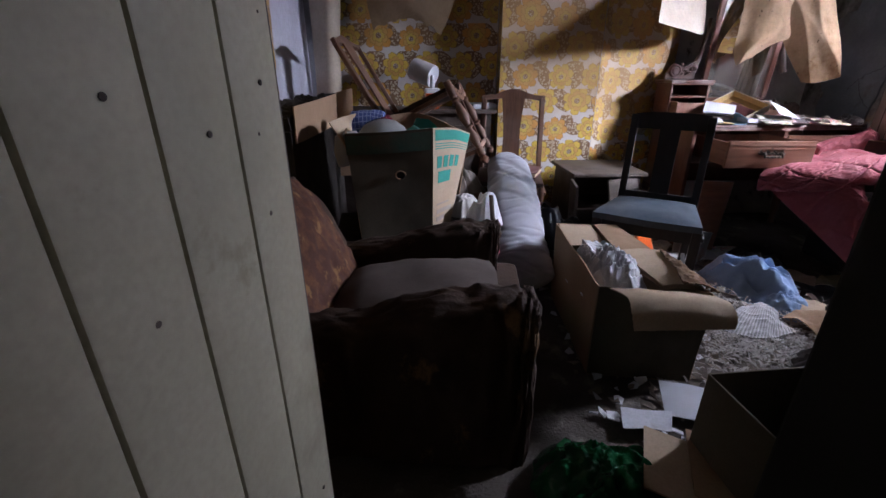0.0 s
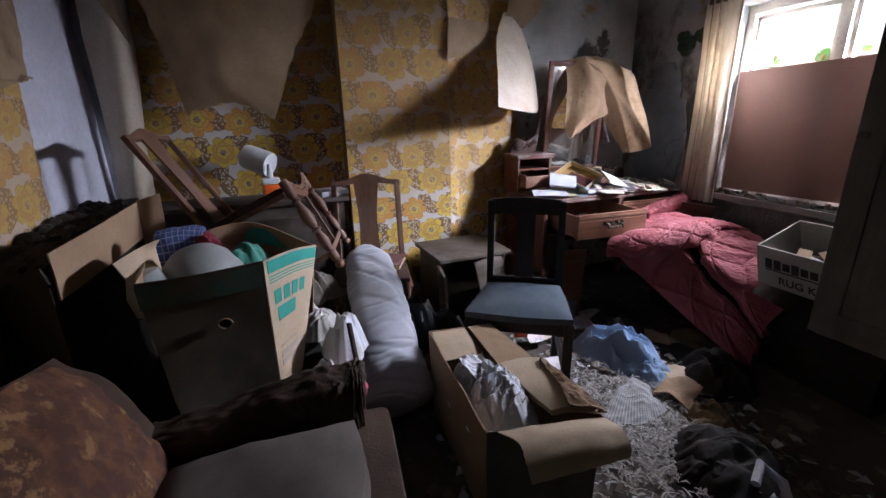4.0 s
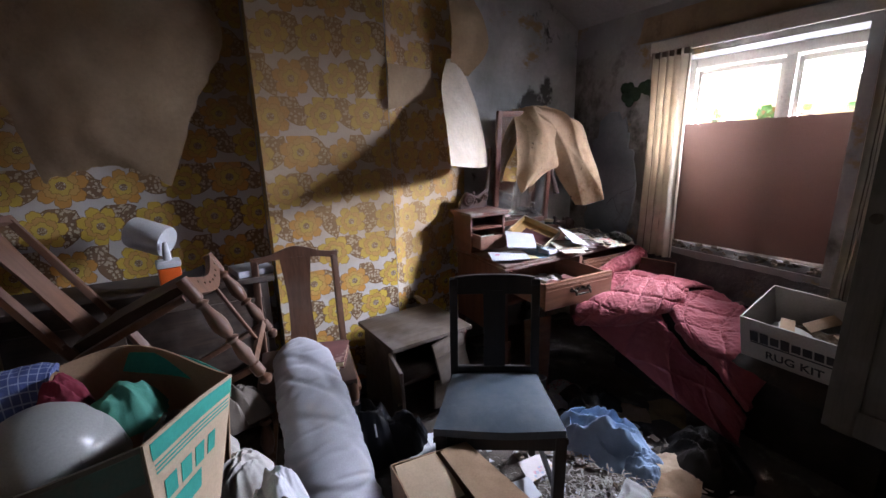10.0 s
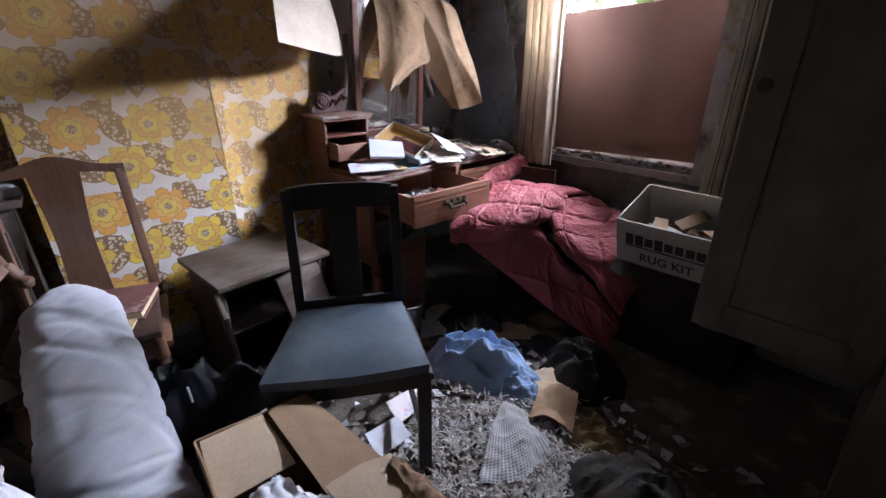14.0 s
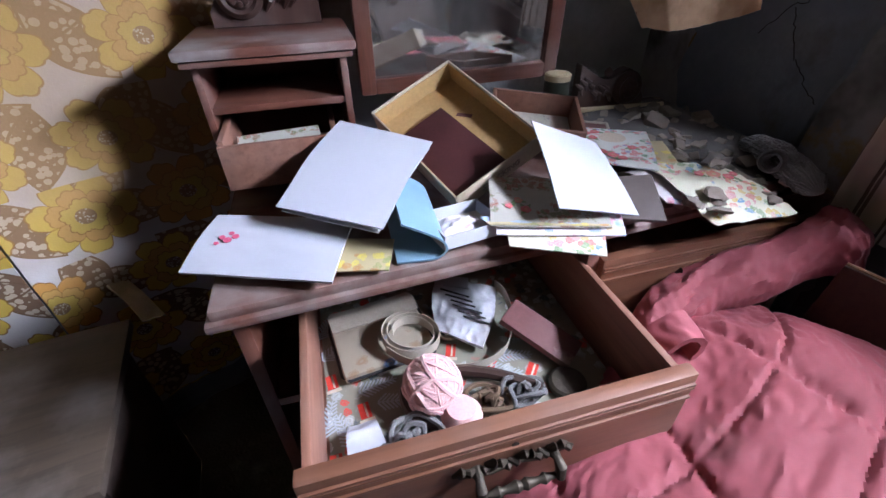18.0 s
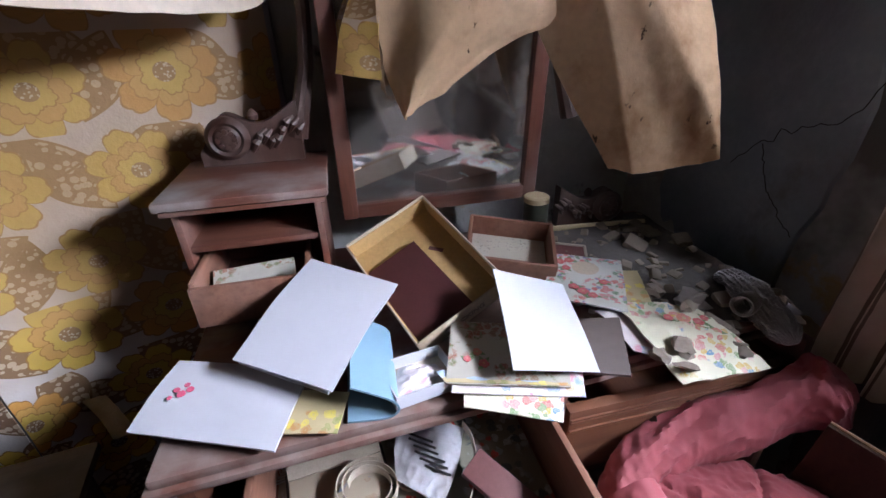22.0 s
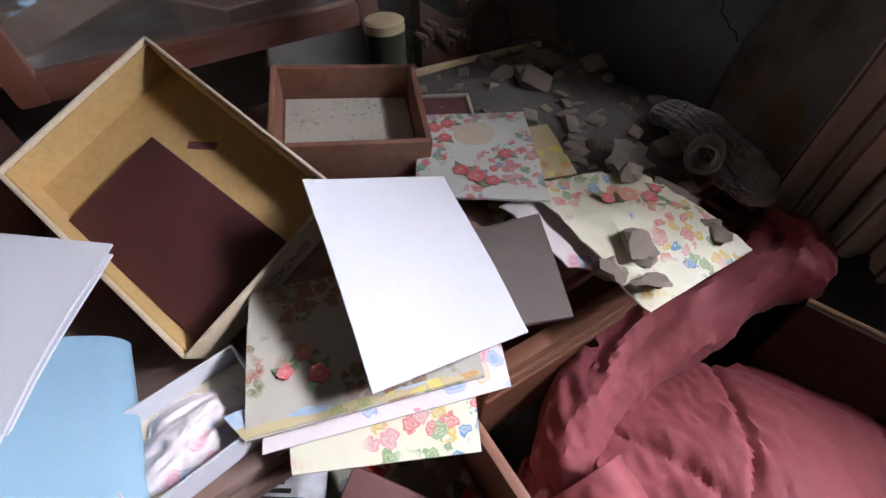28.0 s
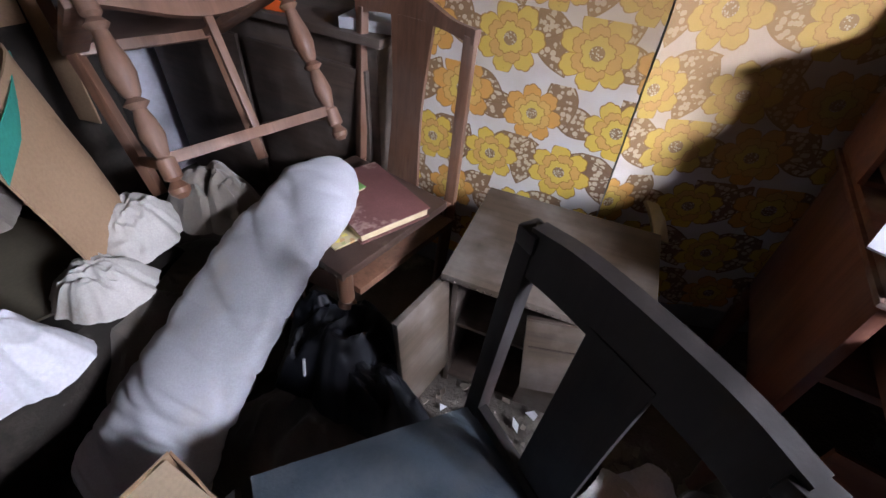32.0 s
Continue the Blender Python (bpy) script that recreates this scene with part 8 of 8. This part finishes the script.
part("pot", lathe([(0.075, 0), (0.085, 0.01), (0.095, 0.17), (0.10, 0.175), (0.095, 0.18), (0.09, 0.172), (0.08, 0.015), (0, 0.012)], 26), POTGREY, bkt)
part("rag", heap((0, 0, 0.08), 0.07, 0.07, 0.06, 2.2, 0, 0.7), GOLDCARD, bkt)
solo("oak_board", sheet([[(1.50, 2.42, 0.03), (1.62, 2.40, 0.03)], [(1.55, 2.52, 0.45), (1.72, 2.50, 0.45)]], 4, 8, 0.014), DRAWERWOOD, "triangular oak offcut leaning under the table", "board")
solo("orange_box", box((0.075, 0.21, 0.05), (1.150, 2.30, 0.155), (20, 0, -12), 0.008), ORANGE, "bright orange plastic case", "case")
solo("net_cloth", sheet([[(1.17, 1.58, 0.035), (1.30, 1.50, 0.035), (1.47, 1.53, 0.03)], [(1.30, 1.66, 0.06), (1.40, 1.63, 0.07), (1.48, 1.62, 0.045)], [(1.47, 1.75, 0.06), (1.49, 1.74, 0.06), (1.51, 1.72, 0.05)]], 30, 30, 0.003, 0.018, 12, 2, 0.03), NETCLOTH, "scrap of grey net cloth", "cloth")
solo("grey_boot", heap((1.38, 1.22, 0.02), 0.16, 0.09, 0.10, 6.6, 0, 0.35), DARKHEAP, "dark felt slipper boot", "boot")
solo("white_strap", tube([(1.40, 1.10, 0.09), (1.47, 1.14, 0.11), (1.50, 1.08, 0.08), (1.46, 1.02, 0.05), (1.42, 1.05, 0.07)], [0.014, 0.018, 0.016, 0.014, 0.012], 10), CRINKLE, "loop of off-white webbing strap", "strap")
solo("green_sack", heap((0.42, 0.82, 0.0), 0.20, 0.17, 0.14, 2.0, 20, 0.6, 96, 3, 0, 1.9, 1.5, 0.03), GREENBAG, "glossy dark green plastic sack", "sack")
solo("cardboard_piece", sheet([[(0.50, 0.76, 0.10), (0.72, 0.62, 0.11)], [(0.58, 0.95, 0.11), (0.80, 0.80, 0.12)]], 8, 8, 0.006, 0.002, 6, 4), CARD_PALE, "flat piece of pale brown cardboard", "cardboard")
solo("cardboard_piece", sheet([[(0.60, 0.72, 0.125), (0.76, 0.60, 0.125)], [(0.68, 0.92, 0.13), (0.84, 0.80, 0.13)]], 8, 8, 0.006, 0.002, 6, 5), CARD, "folded brown cardboard flap", "cardboard")
dk = thing("dark_carton", pose(0.84, 0.74, 0.0, 0, 0, 6), "dark open cardboard carton beside the doorway", "carton")
for w, d, x, y in ((0.30, 0.006, 0, 0.16), (0.30, 0.006, 0, -0.16), (0.006, 0.32, -0.15, 0), (0.006, 0.32, 0.15, 0)):
    part("panel", box((w, d, 0.34), (x, y, 0.18), bev=0.002), CARD_DARK, dk)
part("base", box((0.29, 0.31, 0.006), (0, 0, 0.014)), CARD_DARK, dk)
solo("paper_sheet", sheet([[(0.72, 1.08, 0.03), (0.86, 1.03, 0.035)], [(0.76, 1.22, 0.05), (0.92, 1.17, 0.05)]], 8, 8, 0.002, 0.006, 9, 3), WHITEPAPER, "torn sheet of white paper on the floor", "paper", "loose papers")
solo("paper_sheet", sheet([[(0.56, 1.02, 0.03), (0.70, 1.00, 0.04)], [(0.58, 1.10, 0.04), (0.74, 1.08, 0.04)]], 8, 8, 0.002, 0.008, 12, 4), CRINKLE, "strip of crumpled white paper", "paper", "loose papers")
for k, (x, y) in enumerate(((1.02, 2.26), (0.82, 2.30), (1.20, 1.98), (1.06, 1.90), (0.93, 2.34), (1.26, 2.26))):
    solo("paper_sheet", sheet([[(x - 0.07, y - 0.05, 0.05), (x + 0.07, y - 0.04, 0.05)], [(x - 0.06, y + 0.05, 0.07), (x + 0.08, y + 0.06, 0.05)]], 8, 8, 0.002, 0.01, 10, k + 20), (WHITEPAPER, CRINKLE, PASTELCARD)[k % 3], "scrap of pale paper in the litter", "paper", "loose papers")

for k, (x, y, a, b, r, mt, lb) in enumerate(((1.684, 2.371, 0.11, 0.08, 20, FLOWERCARD, "dirty printed sheet under the table"), (1.60, 2.30, 0.09, 0.06, -30, CRINKLE, "torn pale paper under the table"), (1.367, 2.500, 0.07, 0.05, 50, CRINKLE, "crumpled tissue beside the pot"), (1.371, 2.311, 0.06, 0.05, -15, WHITEPAPER, "torn paper beside the pot"), (1.30, 2.42, 0.07, 0.06, 70, LINEN, "scrap of pale cloth beside the pot"), (1.724, 2.127, 0.10, 0.07, 10, COTTAGECARD, "trodden brown card on the floor"), (2.02, 1.96, 0.10, 0.09, 35, PAPER_OCHRE, "trodden ochre cloth on the floor"), (1.86, 2.05, 0.09, 0.07, -40, CARD, "scrap of brown card on the floor"), (1.62, 1.62, 0.10, 0.08, 25, CARD, "scrap of brown card on the floor"), (1.72, 1.72, 0.08, 0.06, -20, CARD_PALE, "torn buff card on the floor"))):
    c_, s__ = math.cos(radians(r)), math.sin(radians(r))
    pt_ = lambda u, v, z: (x + u * a * c_ - v * b * s__, y + u * a * s__ + v * b * c_, z)
    solo("paper_scrap", sheet([[pt_(-1, -1, 0.035), pt_(0, -1, 0.055), pt_(1, -0.9, 0.04)], [pt_(-0.9, 0, 0.06), pt_(0, 0, 0.045), pt_(1, 0, 0.065)], [pt_(-1, 1, 0.04), pt_(0, 0.9, 0.06), pt_(0.9, 1, 0.035)]], 16, 16, 0.002, 0.010, 18, k + 31, 0.05), mt, lb, "paper", "loose papers")

# ---- peeled wallpaper ----
def creased(f, seed, depth):
    """Flat facets of stiff paper that meet in sharp creases."""
    return lambda u, v: depth * (abs(noise.noise((u * f * 0.6 + v * 0.7, v * f * 0.7 - u * 0.6, seed))) - 0.12) + 0.3 * depth * abs(noise.noise((u * f - v * 1.4, v * f * 0.8 + u * 0.9, seed + 5)))


solo("hanging_wallpaper", sheet([[(-0.50, 3.10, 2.12), (-0.10, 3.10, 2.14), (0.22, 3.10, 2.10)],
                                 [(-0.56, 3.00, 1.90), (-0.15, 2.96, 1.94), (0.27, 3.02, 1.86)],
                                 [(-0.50, 2.98, 1.60), (-0.18, 2.94, 1.62), (0.13, 2.97, 1.58)],
                                 [(-0.436, 3.0, 1.285), (-0.21, 2.96, 1.345), (-0.010, 2.94, 1.253)]], 46, 52, 0.002, 0.010, 3.2, 5, 0.035, creased(2.6, 5, 0.045)), PAPER_BACK, "brown backed sheet of wallpaper peeled down from the alcove", "wallpaper", "peeling wallpaper")
solo("hanging_wallpaper", sheet([[(-0.85, 3.13, 2.3), (-0.66, 3.06, 2.3)], [(-0.845, 3.10, 1.7), (-0.70, 3.00, 1.7), (-0.62, 3.05, 1.7)], [(-0.85, 3.10, 1.1), (-0.74, 3.02, 1.1), (-0.67, 3.06, 1.1)], [(-0.86, 3.10, 0.5), (-0.75, 3.03, 0.5), (-0.69, 3.08, 0.5)]], 16, 26, 0.002, 0.006, 4, 6), PAPER_BACK_PALE, "curled strip of wallpaper in the corner", "wallpaper", "peeling wallpaper")
solo("hanging_wallpaper", sheet([[(-0.84, 3.05, 2.25), (-0.70, 3.02, 2.25)], [(-0.78, 2.98, 1.95), (-0.66, 2.97, 1.88)], [(-0.66, 2.98, 1.70), (-0.62, 2.98, 1.62)]], 10, 16, 0.002, 0.006, 5, 9), PAPER_BACK, "narrow dangling strip of wallpaper", "wallpaper", "peeling wallpaper")
solo("hanging_wallpaper", sheet([[(-0.86, 1.6, 2.3), (-0.87, 2.60, 2.3)], [(-0.84, 1.7, 1.9), (-0.85, 2.56, 1.85)], [(-0.80, 1.9, 1.5), (-0.83, 2.50, 1.46)], [(-0.78, 2.0, 1.36), (-0.80, 2.28, 1.39), (-0.83, 2.45, 1.44)]], 40, 40, 0.002, 0.008, 4, 7, 0.04, creased(2.4, 3, 0.035)), PAPER_BACK, "brown backed wallpaper folded down over the west wall", "wallpaper", "peeling wallpaper")
solo("hanging_wallpaper", sheet([[(1.40, 3.08, 1.86), (1.46, 3.10, 1.88), (1.50, 3.12, 1.90)], [(1.32, 2.98, 1.70), (1.46, 3.02, 1.68), (1.60, 3.10, 1.67)], [(1.24, 2.78, 1.48), (1.44, 2.88, 1.47), (1.66, 3.09, 1.45)], [(1.17, 2.61, 1.30), (1.42, 2.78, 1.268), (1.60, 2.97, 1.262), (1.668, 3.06, 1.30)]], 60, 60, 0.002, 0.004, 4, 8, 0.006, creased(1.6, 8, 0.022)), PAPER_BACK_PALE, "pale strip of wallpaper hanging forward from the chimney breast", "wallpaper", "peeling wallpaper")
solo("hanging_wallpaper", sheet([[(1.42, 3.15, 2.35), (1.56, 3.19, 2.35)], [(1.40, 3.02, 2.10), (1.64, 3.06, 2.08)], [(1.42, 3.05, 1.90), (1.68, 3.08, 1.92)], [(1.44, 3.12, 1.80), (1.56, 3.10, 1.78)]], 16, 18, 0.002, 0.010, 5, 10), PAPER_BACK, "curling brown strip of wallpaper high on the breast", "wallpaper", "peeling wallpaper")
part("wallpaper_flap", sheet([[(1.0, 2.955, 1.80), (1.30, 3.075, 1.80)], [(0.99, 2.95, 1.66), (1.33, 3.08, 1.70)], [(0.99, 2.955, 1.575), (1.34, 3.09, 1.66)]], 12, 10, 0.002, 0.006, 5, 3), PAPER_BACK, breast, "torn brown patch of lining paper")
cv = thing("hanging_wallpaper", pose(2.05, 2.95, 1.0), "big buff sheet of fallen wallpaper draped over the mirror", "wallpaper", "peeling wallpaper")
c0 = Matrix.Translation((-2.05, -2.95, -1.0))
R_ = lambda rows: [[c0 @ Vector(p) for p in r] for r in rows]
part("right_lobe", sheet(R_([[(1.90, 3.06, 1.60), (2.00, 3.00, 1.625), (2.12, 2.96, 1.61)],
                            [(1.95, 2.95, 1.52), (2.10, 2.90, 1.56), (2.24, 2.86, 1.52)],
                            [(2.03, 2.92, 1.33), (2.17, 2.86, 1.36), (2.30, 2.82, 1.36)],
                            [(2.10, 2.90, 1.17), (2.22, 2.82, 1.17), (2.34, 2.78, 1.18)],
                            [(2.215, 2.85, 0.985), (2.29, 2.80, 0.99), (2.365, 2.755, 1.02)]]), 50, 64, 0.002, 0.010, 4.2, 4, 0.004, creased(2.0, 4, 0.05)), PAPER_BACK_TAN, cv)
part("left_lobe", sheet(R_([[(1.86, 3.08, 1.60), (1.94, 3.02, 1.62), (2.02, 2.98, 1.60)],
                           [(1.83, 2.99, 1.47), (1.93, 2.92, 1.49), (2.06, 2.90, 1.48)],
                           [(1.814, 2.950, 1.290), (1.938, 2.900, 1.332), (2.149, 2.920, 1.351)],
                           [(1.812, 2.950, 1.198), (1.917, 2.900, 1.230), (2.116, 2.920, 1.246)],
                           [(1.823, 2.950, 1.139), (1.906, 2.910, 1.174), (2.047, 2.920, 1.207)],
                           [(1.846, 2.950, 1.080), (1.866, 2.930, 1.102), (1.921, 2.930, 1.133)]]), 50, 60, 0.002, 0.008, 4.6, 7, 0.012, creased(2.2, 7, 0.05)), PAPER_BACK_TAN, cv)
part("pattern_side", sheet(R_([[(1.863, 3.000, 1.430), (1.902, 2.970, 1.426)], [(1.803, 3.000, 1.320), (1.843, 2.960, 1.318)], [(1.761, 3.000, 1.243), (1.818, 2.960, 1.232)], [(1.738, 3.000, 1.166), (1.815, 2.960, 1.154)]]), 14, 26, 0.002, 0.010, 6, 8), PAPER, cv, "floral printed side turned outwards")
mo = bmesh.new()
rng = random.Random(6)
for k in range(16):
    z, y = rng.uniform(1.62, 1.74), rng.uniform(2.62, 2.86)
    lathe([(0, 0.003), (rng.uniform(0.014, 0.034), 0.002), (0.036, 0)], 9, mo, pose(X1 - 0.001, y, z, 0, -90, 0))
part("mould", mo, LEAFMOULD, east, "dark green mould spots")

# ---- scattered litter on the floor ----
rng = random.Random(11)
lit, pap, sto = bmesh.new(), bmesh.new(), bmesh.new()
for i in range(900):
    x, y = rng.uniform(0.5, 1.85), rng.uniform(0.9, 2.6)
    s = rng.uniform(0.008, 0.035)
    tgt = lit if i % 3 else pap
    one = bmesh.new()
    n = rng.choice((3, 4, 5))
    ring = [one.verts.new((s * rng.uniform(0.5, 1.2) * math.cos(6.283 * k / n), s * rng.uniform(0.4, 1.0) * math.sin(6.283 * k / n), rng.uniform(0, 0.3) * s)) for k in range(n)]
    low_ = [one.verts.new(v.co - Vector((0, 0, 0.003))) for v in ring]
    one.faces.new(ring)
    one.faces.new(list(reversed(low_)))
    for k in range(n):
        one.faces.new((ring[k], low_[k], low_[(k + 1) % n], ring[(k + 1) % n]))
    bmesh.ops.transform(one, matrix=pose(x, y, 0.016 + 0.012 * noise.noise((x * 5, y * 5, 0)), rng.uniform(-25, 25), rng.uniform(-25, 25), rng.uniform(0, 360)), verts=one.verts)
    joined(tgt, one)
tagged(solo("floor_litter", lit, RUBBLE, "crumbled plaster and trodden scraps over the floor", "litter"), kind="stuff")
tagged(solo("paper_scraps", pap, CRINKLE, "torn pale paper scraps over the floor", "litter"), kind="stuff")

# matted pale shreds between the cartons and the chair
shr = bmesh.new()
rng = random.Random(21)
for i in range(2600):
    x, y = rng.gauss(1.28, 0.17), rng.gauss(1.55, 0.21)
    a, L, w = rng.uniform(0, 6.283), rng.uniform(0.006, 0.026), rng.uniform(0.0012, 0.0042)
    dx, dy = math.cos(a), math.sin(a)
    z = 0.018 + 0.035 * max(0, noise.noise((x * 9, y * 9, 2.0))) + rng.uniform(0, 0.014)
    rows_ = []
    for u, lift in ((-1, 0.0), (0, rng.uniform(0, 0.010)), (1, -0.003)):
        p = Vector((x + dx * L * u, y + dy * L * u, z + lift))
        tw = Vector((-dy * w, dx * w, rng.uniform(-0.6, 0.6) * w))
        rows_.append([shr.verts.new(p - tw), shr.verts.new(p + tw), shr.verts.new(p - Vector((0, 0, 0.0012)))])
    for q0_, q1_ in zip(rows_, rows_[1:]):
        for k in range(3):
            shr.faces.new((q0_[k], q0_[(k + 1) % 3], q1_[(k + 1) % 3], q1_[k]))
    shr.faces.new(rows_[0])
    shr.faces.new(rows_[-1])
tagged(solo("shredded_paper", shr, RUBBLEPALE, "matted pale grey shreds trodden into the floor", "litter"), kind="stuff")

solo("broken_lath", sheet([[(1.105, 3.01, 0.525), (1.140, 3.03, 0.515)], [(1.14, 2.98, 0.487), (1.178, 2.995, 0.48)], [(1.165, 2.95, 0.45), (1.205, 2.97, 0.44)]], 8, 12, 0.012, 0.006, 20, 2, 0.08), PAGES, "pale broken lath behind the bedside cabinet", "lath")
ivy = thing("ivy", pose(2.93, 2.1, 1.45), "green ivy leaves pressing against the window outside", "ivy")
rng = random.Random(9)
part("creeper_root", tube([(-0.02, -0.41, -0.72), (0.0, -0.42, -0.3), (0, -0.42, 0.0)], 0.005, 6), DARKWOOD, ivy)
stem = part("stem", tube([(0, -0.42, 0.0), (0.0, -0.1, 0.06), (0.01, 0.15, 0.03), (0, 0.40, 0.05)], 0.004, 6), DARKWOOD, ivy)
green = surface("ivy_leaf", (0.05, 0.12, 0.03), (0.08, 0.16, 0.04), 0.5, 20, 90, (0.25, 0.09, 0.03), 0.2, 0.002, stain_at=(0.55, 0.62), translucent=0.4)
for k in range(22):
    y = rng.choice((-0.36, -0.1, 0.0, 0.08, 0.3)) + rng.uniform(-0.05, 0.05)
    s = rng.uniform(0.02, 0.04)
    bm = sheet([[(0, -s * 0.2, -s), (0, s * 0.2, -s)], [(0.004, -s * 0.9, -s * 0.2), (0.0, s * 0.9, -s * 0.2)], [(0.006, -s * 0.5, s * 0.4), (0.0, s * 0.5, s * 0.4)], [(0, -0.002, s), (0, 0.002, s)]], 4, 6, 0.0008)
    part("leaf", bm, green, ivy, at=pose(rng.uniform(-0.01, 0.02), y, rng.uniform(0.02, 0.10), rng.uniform(-60, 60), rng.uniform(-30, 30), rng.uniform(-30, 30)))
